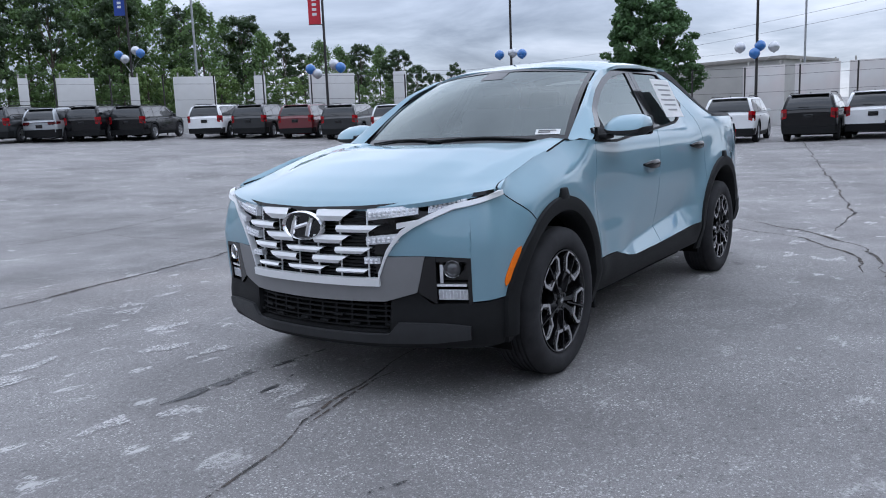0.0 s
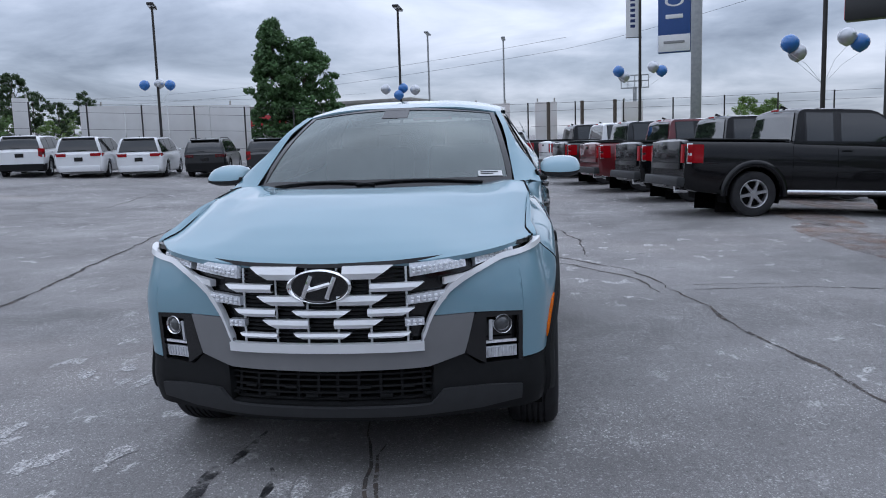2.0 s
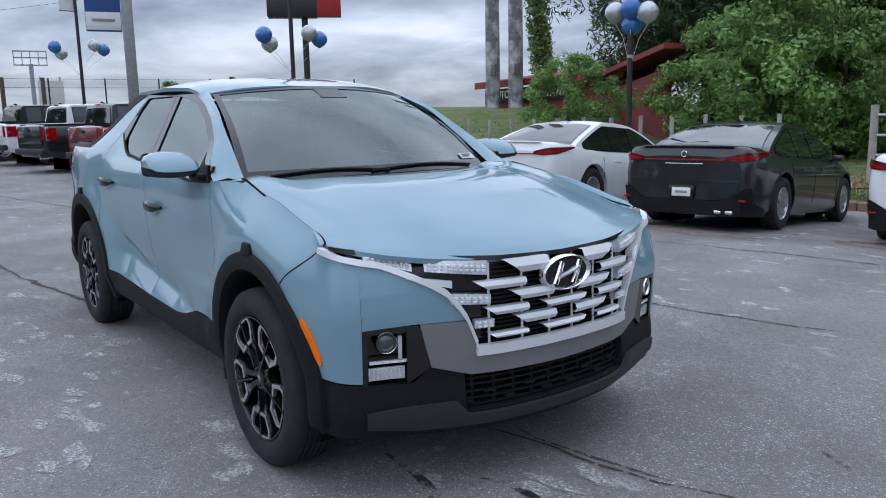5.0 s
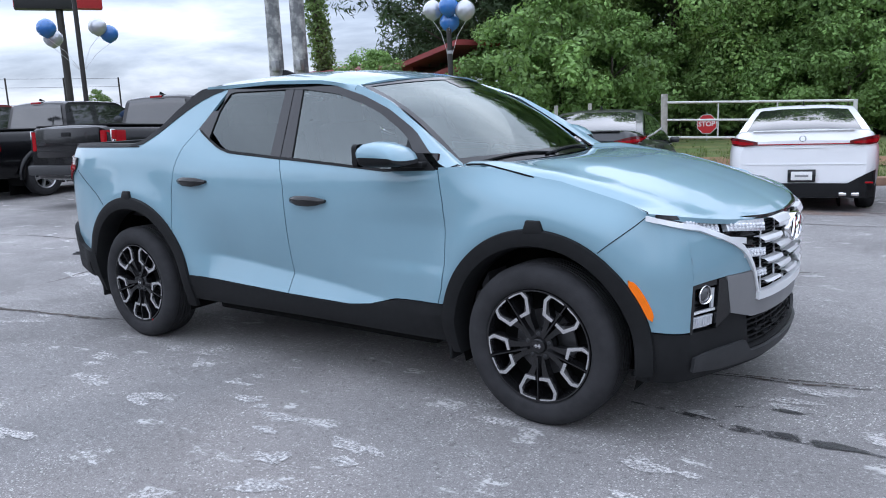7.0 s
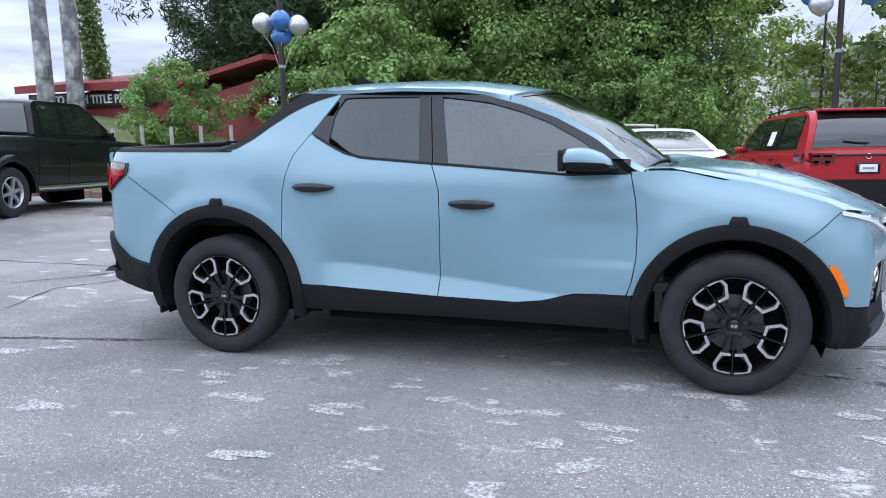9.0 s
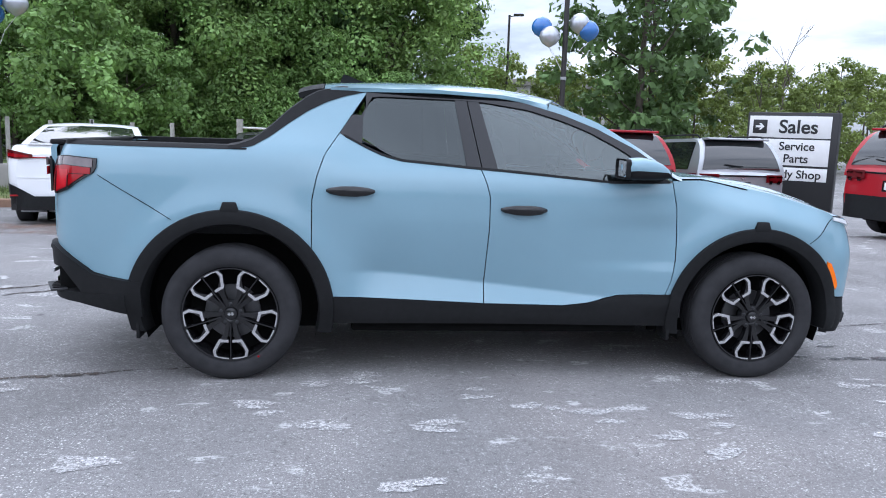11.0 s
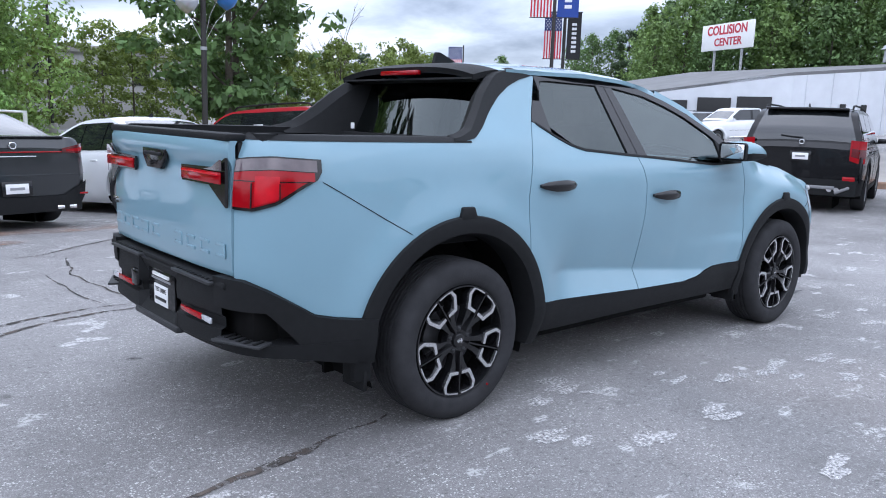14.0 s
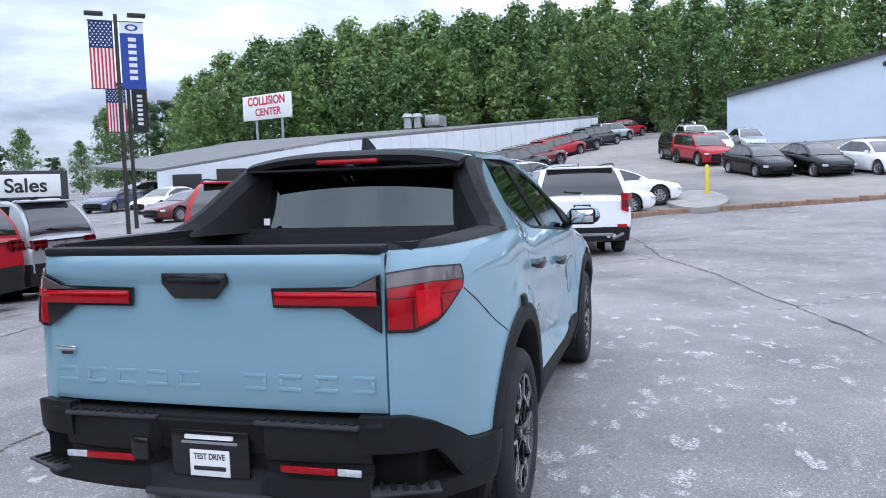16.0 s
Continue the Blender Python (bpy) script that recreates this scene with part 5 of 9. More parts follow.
# wheels
def build_wheel(parent, at, s):
    """An eighteen-inch wheel: tyre, black rim with five bright loops, hub, nuts."""
    w = part("wheel", lathe([(s * -.105, .222), (s * -.112, .265), (s * -.120, .31), (s * -.112, .345), (s * -.095, .366), (s * -.07, .372)] +
                            [q for k in range(5) for q in ((s * (-.058 + .026 * k), .373), (s * (-.056 + .026 * k), .365), (s * (-.050 + .026 * k), .365), (s * (-.048 + .026 * k), .373))] +
                            [(s * .07, .372), (s * .095, .366), (s * .112, .345), (s * .118, .33), (s * .120, .31), (s * .117, .29), (s * .110, .270), (s * .098, .262)], 72, "y"),
             M_RUBBER, parent, m=Matrix.Translation(at))
    part("rim_lip", lathe([(s * .098, .262), (s * .107, .259), (s * .106, .252), (s * .090, .246), (s * .02, .236), (s * -.10, .23), (s * -.105, .222)], 64, "y"), M_GLOSSBLACK, w)
    part("rim_back", lathe([(s * -.02, .01), (s * -.02, .236)], 40, "y"), M_WELL, w)
    part("brake_disc", lathe([(s * .005, .06), (s * .012, .062), (s * .012, .150), (s * .002, .152)], 40, "y"), M_DISC, w)
    bm = lathe([(s * .05, .075), (s * .083, .070), (s * .086, .050), (s * .080, .034)], 30, "y")
    part("hub", bm, M_GLOSSBLACK, w)
    bm = lathe([(s * .080, .034), (s * .090, .032), (s * .094, .022), (s * .095, .001)], 24, "y")
    cap = part("hub_cap", bm, M_GLOSSBLACK, w)
    bm = box(.036, .003, .006, (0, s * .096, 0), .001)
    box(.006, .003, .02, (-.008, s * .096, 0), .001, bm=bm)
    box(.006, .003, .02, (.008, s * .096, 0), .001, bm=bm)
    part("cap_mark", bm, M_ALLOY, cap)
    for k in range(5):
        a = 2 * math.pi * k / 5 - math.pi / 2
        part("wheel_nut", lathe([(s * .07, .011), (s * .088, .010), (s * .092, .005), (s * .092, .001)], 8, "y", at=(.055 * math.cos(a + .63), 0, .055 * math.sin(a + .63))), M_SKID, w)
        rot = Matrix.Rotation(-(a - math.pi / 2), 4, "Y")
        # a black arm that widens to the bright loop, its sides standing under the loop
        for e in (-1, 1):
            bm = bmesh.new()
            rings = []
            for (pa, pz), wd, yt in (((.013, .050), .010, .084), ((.026, .105), .012, .088), ((.040, .147), .018, .096), ((.078, .190), .012, .097), ((.086, .215), .011, .098), ((.078, .250), .012, .097)):
                rings.append([bm.verts.new((e * pa + dx * wd, s * yy, pz)) for dx, yy in ((-1, .045), (1, .045), (1, yt), (-1, yt))])
            for r0, r1 in zip(rings, rings[1:]):
                for q in range(4):
                    bm.faces.new((r0[q], r0[(q + 1) % 4], r1[(q + 1) % 4], r1[q]))
            bmesh.ops.transform(bm, matrix=rot, verts=bm.verts)
            part("spoke", bm, M_GLOSSBLACK, w, smooth=25)
        bm = bmesh.new()
        rings = []
        for px, pz, wd in ((0, .05, .009), (0, .15, .006), (0, .255, .006)):
            rings.append([bm.verts.new((px + dx * wd, s * yy, pz)) for dx, yy in ((-1, .05), (1, .05), (.5, .104), (-.5, .104))])
        for r0, r1 in zip(rings, rings[1:]):
            for q in range(4):
                bm.faces.new((r0[q], r0[(q + 1) % 4], r1[(q + 1) % 4], r1[q]))
        bmesh.ops.transform(bm, matrix=rot, verts=bm.verts)
        part("spoke_ridge", bm, M_GLOSSBLACK, w, smooth=25)
        # bright machined six-sided loop, split by the ridge
        for e in (-1, 1):
            line = [(.010, .150), (.057, .147), (.088, .203), (.081, .238), (.062, .244), (.010, .250)]
            wide = (.007, .008, .0075, .0065, .0055, .0055)
            bm = bmesh.new()
            top_i, top_o, low_i, low_o = [], [], [], []
            for i, (px, pz) in enumerate(line):
                d0 = Vector(line[i]) - Vector(line[i - 1]) if i else Vector((1, 0))
                d1 = Vector(line[i + 1]) - Vector(line[i]) if i < len(line) - 1 else Vector((-1, 0))
                d = (d0.normalized() + d1.normalized()).normalized()
                m_ = wide[i] / max(.6, d.dot(d1.normalized()))
                n = Vector((-d.y, d.x)) * m_
                for sign, tops, lows in ((1, top_i, low_i), (-1, top_o, low_o)):
                    q = Vector((px, pz)) + n * sign
                    tops.append(bm.verts.new((e * q.x, s * .105, q.y)))
                    lows.append(bm.verts.new((e * q.x, s * .090, q.y)))
            for i in range(len(line) - 1):
                bm.faces.new((top_i[i], top_i[i + 1], top_o[i + 1], top_o[i]))
                bm.faces.new((top_i[i], top_i[i + 1], low_i[i + 1], low_i[i]))
                bm.faces.new((top_o[i], top_o[i + 1], low_o[i + 1], low_o[i]))
            bmesh.ops.transform(bm, matrix=rot, verts=bm.verts)
            part("machined_loop", bm, M_ALLOY, w, "bright machined edge", smooth=25)
    return w


for x in (-WHEEL_X, WHEEL_X):
    for s, where in sides:
        build_wheel(hero, (x, s * .817, WHEEL_Z), s)
part("tyre_dot", cyl(.006, .004, (-1.35, -.946, .14), "y", 10), M_TAIL, hero)

# ---------------------------------------------------------------- parked vehicles
M_CARGLASS = mat("dark_car_glass", (.012, .014, .015), .03, vary=.1, spec=.8, coat=.6)
M_RIM = mat("silver_wheel", (.45, .45, .46), .3, .8, vary=.06)
M_BASE = M_WHITE


def ring_loft(rings, close_ends=True, holes=(), hole_y=0.0):
    bm = bmesh.new()
    vs = [[bm.verts.new(p) for p in r] for r in rings]
    dead = set()
    for r in vs:
        for v in r:
            for cx, cz, rad in holes:
                dx, dz = v.co.x - cx, v.co.z - cz
                d = math.hypot(dx, dz)
                if abs(v.co.y) > hole_y and d < rad:
                    if rad - d < .11:
                        v.co.x, v.co.z = cx + dx / d * rad, cz + dz / d * rad
                    else:
                        dead.add(v)
    for a, b in zip(vs, vs[1:]):
        for k in range(len(a) - 1):
            q = (a[k], a[k + 1], b[k + 1], b[k])
            if not any(v in dead for v in q):
                bm.faces.new(q)
    if close_ends:
        bm.faces.new(vs[0]), bm.faces.new(vs[-1][::-1])
    bmesh.ops.delete(bm, geom=[v for v in bm.verts if not v.link_faces], context="VERTS")
    return bm


def car_wheel(parent, at, s, r, rim, spokes=5):
    w = part("wheel", lathe([(s * -.10, r * .62), (s * -.115, r * .8), (s * -.10, r * .96), (s * -.07, r), (s * .07, r), (s * .10, r * .96), (s * .115, r * .84), (s * .105, r * .68), (s * .095, r * .62)], 36, "y"),
             M_RUBBER, parent, m=Matrix.Translation(at))
    part("rim", lathe([(s * .095, r * .63), (s * .10, r * .61), (s * .085, r * .57), (s * .03, r * .54), (s * -.09, r * .54)], 32, "y"), rim, w)
    part("wheel_back", lathe([(s * .0, .01), (s * .0, r * .56)], 24, "y"), M_WELL, w)
    bm = lathe([(s * .05, r * .16), (s * .085, r * .14), (s * .09, .001)], 14, "y")
    part("hub_cap", bm, rim, w)
    for k in range(spokes):
        a = 2 * math.pi * k / spokes + .3
        bm = bmesh.new()
        rr = []
        for q, wd in ((r * .12, .040), (r * .35, .026), (r * .58, .036)):
            rr.append([bm.verts.new((dx * wd, s * yy, q)) for dx, yy in ((-1, .05), (1, .05), (.8, .088), (-.8, .088))])
        for p, q in zip(rr, rr[1:]):
            for i in range(4):
                bm.faces.new((p[i], p[(i + 1) % 4], q[(i + 1) % 4], q[i]))
        bmesh.ops.transform(bm, matrix=Matrix.Rotation(a, 4, "Y"), verts=bm.verts)
        part("spoke", bm, rim, w, smooth=25)
    return w


def build_car(name, spec, rim, cladding=False):
    """A parked car with its rear axle over the origin, facing +x. spec holds lengths in metres."""
    top = thing(name)
    W, H, wb, fo, ro, r = spec["W"] / 2, spec["H"], spec["wb"], spec["fo"], spec["ro"], spec["r"]
    zs = spec.get("sill", .20)
    deck = spec["deck"]            # (x, z) along the top of the lower body
    x0, x1 = -ro, wb + fo
    holes = ((0, r, r * 1.22), (wb, r, r * 1.22))
    tw = spec.get("tail_w", .80)
    wide = lambda x: W * interp(x, [(x0, tw), (x0 + .04, tw * .65 + .35 * .995), (x0 + .14, tw * .35 + .65 * .995), (x0 + .40, .98), (0, .99), (wb, .995), (x1 - .55, .96), (x1 - .28, .89), (x1 - .10, .76), (x1, .60)])
    low = lambda x: interp(x, [(x0, zs + .22), (x0 + .05, zs + .12), (x0 + .3, zs + .06), (0, zs), (wb, zs), (x1 - .3, zs + .02), (x1, zs + .12)])
    xs = sorted({*np.arange(x0 + .2, x1 - .3, .065).tolist(), x0, x0 + .02, x0 + .06, x0 + .12, x1, x1 - .03, x1 - .08, x1 - .15, x1 - .22})

    def side(x, z):
        zt, zb, w = interp(x, deck), low(x), wide(x)
        t = (z - zb) / max(.05, zt - zb)
        return w * interp(t, [(0, .90), (.08, .955), (.25, .985), (.5, 1.0), (.72, .995), (.86, .97), (.96, .93), (1.0, .88)])

    rings = []
    for x in xs:
        zt, zb, w = interp(x, deck), low(x), wide(x)
        half = [(0, zt + .03), (w * .45, zt + .025), (w * .75, zt + .012)] + [(side(x, zb + (zt - zb) * t), zb + (zt - zb) * t) for t in (1, .96, .9, .82, .72, .6, .5, .4, .3, .22, .14, .07, 0)] + [(w * .6, zb - .01)]
        ring = [(x, y, z) for y, z in half] + [(x, -y, z) for y, z in half[::-1][:-1]]
        rings.append([*ring, ring[0]])
    part("body", ring_loft(rings, False, holes, W * .55), M_BASE, top, smooth=45)
    bm = bmesh.new()
    bm.faces.new([bm.verts.new(p) for p in rings[0][:-1]])
    part("rear_panel", bm, M_BASE, top)
    bm = bmesh.new()
    bm.faces.new([bm.verts.new(p) for p in rings[-1][:-1]])
    part("nose_panel", bm, M_TRIM, top)
    # cab
    xa, xb, xc, xd = spec["cab"]   # rear base, rear top, front top, front base
    zb_cab = spec["belt"]
    rw = spec.get("roof_w", .70) * W
    top_line = smooth_curve([(xa, zb_cab - .09), (xa * .75 + xb * .25, zb_cab + (H - zb_cab) * spec.get("rear_bow", .36)), (xb, H - .035), ((xb * 2 + xc) / 3, H), ((xb + xc * 2) / 3, H - .004), (xc, H - .05), (xc * .5 + xd * .5, zb_cab + (H - zb_cab) * .56), (xd, zb_cab)], 84)
    if spec.get("boxy"):
        knots = [(xa, zb_cab - .09), (xa + .02, zb_cab + .04), (xb - .02, H - .10), (xb + .02, H - .045), (xb + .10, H - .012), ((xb + xc) / 2, H), (xc - .14, H - .008), (xc, H - .045), (xc + .06, H - .085), (xd, zb_cab)]
        top_line = np.array([np.array(p) * (1 - k / 6) + np.array(q) * (k / 6) for p, q in zip(knots, knots[1:]) for k in range(6)] + [np.array(knots[-1])])
    cab_w = lambda z: W * .925 + (rw - W * .925) * ((z - zb_cab) / (H - zb_cab)) ** 1.15 if z > zb_cab else W * .925
    cz = lambda x: float(np.interp(x, top_line[:, 0], top_line[:, 1]))
    rings = []
    for x, z in top_line:
        zb2 = zb_cab - .14
        half = [(0, z + .012), (cab_w(z) * .5, z + .006), (cab_w(z) * .86, z - .012)]
        for t in (.96, .88, .75, .6, .45, .3, .15, 0):
            zz = zb2 + (z - zb2) * t
            half.append((cab_w(zz), zz))
        ring = [(x, y, zz) for y, zz in half] + [(x, -y, zz) for y, zz in half[::-1][:-1]]
        rings.append(ring + [ring[0]])
    part("roof", ring_loft([r[:-1] + [r[0]] for r in rings], False), M_BASE, top, smooth=45)
    bm = bmesh.new()
    bm.faces.new([bm.verts.new(Vector(p) + Vector((-.004, 0, 0))) for p in [(xa, y, z) for _, y, z in rings[0][:-1]]])
    part("hatch_panel", bm, M_BASE, top)
    # windows
    for s in (-1, 1):
        rows = []
        wa, wb_ = spec["windows"][0][0] - .03, spec["windows"][-1][1] + .03
        for x in np.linspace(wa, wb_, 26):
            zlo = zb_cab + .022
            ztop = max(min(cz(x) - .062, H - .088), zlo + .02)
            rows.append([Vector((x, s * (cab_w(zlo + (ztop - zlo) * t) + .003), zlo + (ztop - zlo) * t)) for t in (0, .33, .66, 1)])
        part("window_surround", sheet(rows, 0), M_GLOSSBLACK, top)
        for a, b in spec["windows"]:
            bm = bmesh.new()
            rows = []
            n = 8
            for i in range(n + 1):
                x = a + (b - a) * i / n
                ztop = min(cz(x) - .075, H - .10)
                zlo = zb_cab + .035
                if ztop < zlo + .02:
                    ztop = zlo + .02
                rows.append([bm.verts.new((x, s * (cab_w(zlo + (ztop - zlo) * t) + .008), zlo + (ztop - zlo) * t)) for t in (0, .33, .66, 1)])
            for p, q in zip(rows, rows[1:]):
                for k in range(3):
                    bm.faces.new((p[k], p[k + 1], q[k + 1], q[k]))
            part("side_window", bm, M_CARGLASS, top)
        bm = box(.11, .16, .10, (xd - .38, s * (W * .925 + .10), zb_cab + .05), .03)
        mirror = part("door_mirror", bm, M_BASE, top)
        part("mirror_foot", box(.08, .10, .03, (xd - .36, s * (W * .92), zb_cab + .01), .008), M_TRIM, mirror)
        for hx in spec["handles"]:
            part("door_handle", box(.17, .02, .028, (hx, s * (side(hx, zb_cab - .14) + .01), zb_cab - .13), .008), M_BASE if not cladding else M_TRIM, top)
        for hx in spec["seams"]:
            part("door_seam", tube([(hx, s * (side(hx, z) + .001), z) for z in np.linspace(zs + .16, zb_cab - .06, 7)], .004, 4), M_WELL, top)

    def band(xa_, xb_, k0, k1, mat_, name_, lift=.012):
        """A pane laid on the slope of the cab between two stations, k0 and k1 wide."""
        inside = [k for k in range(len(top_line)) if min(xa_, xb_) <= top_line[k, 0] <= max(xa_, xb_)]
        rows = []
        for i, k in enumerate(inside):
            x, z = top_line[k]
            d = top_line[min(k + 1, len(top_line) - 1)] - top_line[max(k - 1, 0)]
            d /= np.hypot(*d)
            t = i / max(1, len(inside) - 1)
            half = (k0 + (k1 - k0) * t) * cab_w(z)
            rows.append([Vector((x - d[1] * lift, half * w, z + d[0] * lift + .010 - .022 * max(0, abs(w) - .5) * 2)) for w in np.linspace(-1, 1, 9)])
        return part(name_, sheet(rows, 0), mat_, top)

    band(xa + (xb - xa) * .06, xb - (xb - xa) * .08, .90, .86, M_CARGLASS, "rear_window")
    band(xc + (xd - xc) * .08, xd - (xd - xc) * .04, .86, .92, M_CARGLASS, "windscreen")
    if spec.get("wiper"):
        zz = zb_cab + .10
        part("rear_wiper", tube([(xa - .02, 0, zz), (xa - .01, .18, zz + .01), (xa + .0, .34, zz + .03)], .012, 5), M_TRIM, top)
    part("roof_aerial", slab([(-.08, 0), (.08, 0), (.04, .02), (-.05, .055)], .02, Matrix.Translation((xb + .12, .01, H + .006)) @ Matrix.Rotation(radians(90), 4, "X")), M_TRIM, top)
    # lower trim
    zc_ = zs + .02
    if cladding:
        for s in (-1, 1):
            rows = [[Vector((x, s * (side(x, z) + .008), z)) for z in (zs + .01, zs + .09, zs + .17)] for x in np.linspace(r * 1.2, wb - r * 1.2, 12)]
            part("sill_cladding", sheet(rows, 0), M_TRIM, top)
    for s in (-1, 1):
        for cx in (0, wb):
            rows = []
            for k in range(21):
                a = radians(-8 + 196 * k / 20)
                rows.append([Vector((cx + rr * math.cos(a), s * (side(min(max(cx + rr * math.cos(a), x0 + .1), x1 - .1), max(r + rr * math.sin(a), zs + .05)) + o), max(r + rr * math.sin(a), zs))) for rr, o in ((r * 1.17, -.08), (r * 1.19, .006), (r * (1.36 if cladding else 1.25), .008))])
            part("wheel_arch", sheet(rows, 0), M_TRIM if cladding else M_BASE, top)
            rows = [[Vector((cx + r * 1.24 * math.cos(radians(-20 + 11 * k)), s * yy, r + r * 1.24 * math.sin(radians(-20 + 11 * k)))) for yy in (W * .93, W * .5)] for k in range(21)]
            part("wheel_house", sheet(rows, 0), M_WELL, top)
            part("wheel_house_wall", box(r * 2.5, .02, r * 1.9, (cx, s * W * .52, r * 1.05)), M_WELL, top)
            car_wheel(top, (cx, s * (W - .125), r), s, r, rim, spec.get("spokes", 5))
    part("underbody", box(wb + 1.0, W * 1.1, .08, (wb / 2, 0, zs + .06), .02), M_WELL, top)
    # tail
    z_l = spec["lamp_z"]

    def rear(y, z):
        for x in np.arange(x0, x0 + .5, .01):
            if side(x, z) >= y:
                return float(x)
        return x0 + .5

    tail = spec.get("tail", "plain")
    bz_top = zs + (.33 if tail == "tall" else .42)
    for s in (-1, 1):
        rows, core = [], []
        for i in range(13):
            t = i / 12
            mid_z, hh = sum(z_l) / 2, (z_l[1] - z_l[0]) / 2
            if t < .5:
                y = W * (spec["lamp_in"] + (.905 - spec["lamp_in"]) * t / .5)
                x = min(rear(y, z_l[0]), rear(y, z_l[1])) - .026
            else:
                x = x0 + .11 + (t - .5) / .5 * spec["lamp_wrap"]
                y = max(side(x, z_l[0]), side(x, z_l[1])) + .014
            if tail == "wedge":      # deep at the corner, pointed at both ends
                za = interp(t, [(0, z_l[0] + .005), (.3, z_l[0] - .01), (.5, z_l[0] + .01), (1, z_l[1] - .005)])
                zb = interp(t, [(0, z_l[0] + .05), (.45, z_l[1] - .01), (1, z_l[1] + .012)])
            elif tail == "tall":     # upright, widest in the middle
                za, zb = z_l[0] + .05 * abs(2 * t - 1), z_l[1] - .03 * t
            else:
                taper = 1 - .9 * max(0, t - .5) * spec.get("lamp_taper", 1)
                za, zb = mid_z - hh * taper, mid_z + hh
            rows.append([Vector((x, s * y, za)), Vector((x, s * y, zb))])
            q = Vector((-.004 if t < .5 else 0, s * .004 if t >= .5 else 0, 0))
            core.append([Vector((x, s * y, za + (zb - za) * .22)) + q, Vector((x, s * y, za + (zb - za) * .62)) + q])
        lamp_ = part("tail_lamp", sheet(rows, 0), M_TAILDARK if tail in ("wedge", "claw") else M_TAIL, top)
        if tail != "plain":
            part("lamp_core", sheet(core[1:-1], 0), M_TAIL if tail == "wedge" else M_TAILDARK, lamp_)
    if tail == "claw":
        part("lamp_bar", box(.016, W * 1.10, .030, (x0 - .012, 0, z_l[1] - .03), .006), M_GLOSSBLACK, top)
        for s in (-1, 1):
            for k in range(2):
                y = W * (.62 + .17 * k)
                m_ = Matrix(((0, 0, -1, rear(y, z_l[0]) - .012), (-s, 0, 0, s * y), (0, 1, 0, z_l[0] - .03), (0, 0, 0, 1)))
                part("lamp_claw", slab([(-.06, .14), (.07, .14), (.035, 0), (-.005, .0)], .014, m_), M_GLOSSBLACK, top)
    if tail == "wedge":
        part("lamp_bar", box(.016, W * 1.22, .016, (x0 - .010, 0, z_l[0] + .012), .005), M_TAIL, top)
        part("pressed_mark", box(.006, .50, .010, (x0 - .006, 0, z_l[0] - .035), .002), M_SATIN, top)
        part("boot_lip", box(.10, W * 1.30, .018, (x0 + .07, 0, interp(x0 + .06, deck) + .022), .008), M_BASE, top)
        for s in (-1, 1):
            rows = []
            for k in range(9):
                y = W * (.93 - .40 * k / 8)
                zz = .55 - .20 * (k / 8) ** 1.2
                rows.append([Vector((rear(y * (.97 if k < 2 else 1), z) - .014, s * y * (1.0 if k else .985), z)) for z in (.19, (.19 + zz) / 2, zz)])
            for r_ in rows:
                for v in r_:
                    v.x -= .012
            part("corner_insert", sheet(rows, 0), M_TRIM, top)
            part("rear_reflector", box(.02, .16, .024, (rear(W * .82, .38) - .028, s * W * .80, .385), .005, rot=Matrix.Rotation(radians(s * 14), 4, "Z")), M_TAIL, top)
        for k in range(2):
            part("exhaust_tip", box(.10, .10, .055, (x0 + .02, -W * (.52 + .15 * k), .235), .018), M_CHROME, top)
    if cladding:
        for s in (-1, 1):
            rows = []
            for k in range(15):
                if k < 8:
                    y = W * .90 * k / 7
                    rows.append([Vector((rear(y, max(z, zs + .24)) - .022, s * y, z)) for z in (zs + .06, zs + .18, bz_top)])
                else:
                    x = x0 + .10 + .045 * (k - 7)
                    rows.append([Vector((x, s * (side(x, max(z, zs + .12)) + .012), z)) for z in (zs + .06, zs + .18, bz_top)])
            part("bumper_cladding", sheet(rows, 0), M_TRIM, top)
    if tail == "tall":
        part("bumper_bar", box(.03, W * 1.16, .055, (x0 - .03, 0, zs + .19), .014), M_GREY, top)
        for s in (-1, 1):
            part("bumper_bar", box(.03, .24, .05, (x0 - .02, s * W * .69, zs + .155), .014, rot=Matrix.Rotation(radians(s * 26), 4, "X")), M_GREY, top)
            part("rear_reflector", box(.03, .19, .075, (x0 - .008, s * W * .77, zs + .345), .012), M_TAIL, top)
        for k in range(2):
            part("exhaust_tip", cyl(.04, .12, (x0 + .03, -W * (.50 + .11 * k), zs + .16), "x", 14), M_CHROME, top)
    bz = spec.get("bumper_z", .62)
    if tail != "wedge":
        part("rear_bumper", box(.10, W * 1.62, bz - zs - .12, (x0 + .03, 0, (bz + zs + .10) / 2 - .02), .04), M_TRIM if cladding else M_BASE, top)
        part("rear_valance", box(.10, W * 1.35, .13, (x0 + .035, 0, zs + .18), .03), M_TRIM, top)
    else:
        # black diffuser that runs across under a body-coloured bumper and turns round the corners
        for s in (-1, 1):
            rows = []
            for k in range(14):
                if k < 9:
                    y = W * .92 * k / 8
                    rows.append([Vector((rear(y, max(z, .36)) - .022 + .10 * max(0, .25 - z), s * y, z)) for z in (.19, .27, .375)])
                else:
                    x = x0 + .12 + .07 * (k - 8)
                    rows.append([Vector((x, s * (side(x, max(z, .30)) + .010), z)) for z in (.19, .27, .375 - .018 * (k - 8))])
            part("diffuser", sheet(rows, 0), M_TRIM, top)
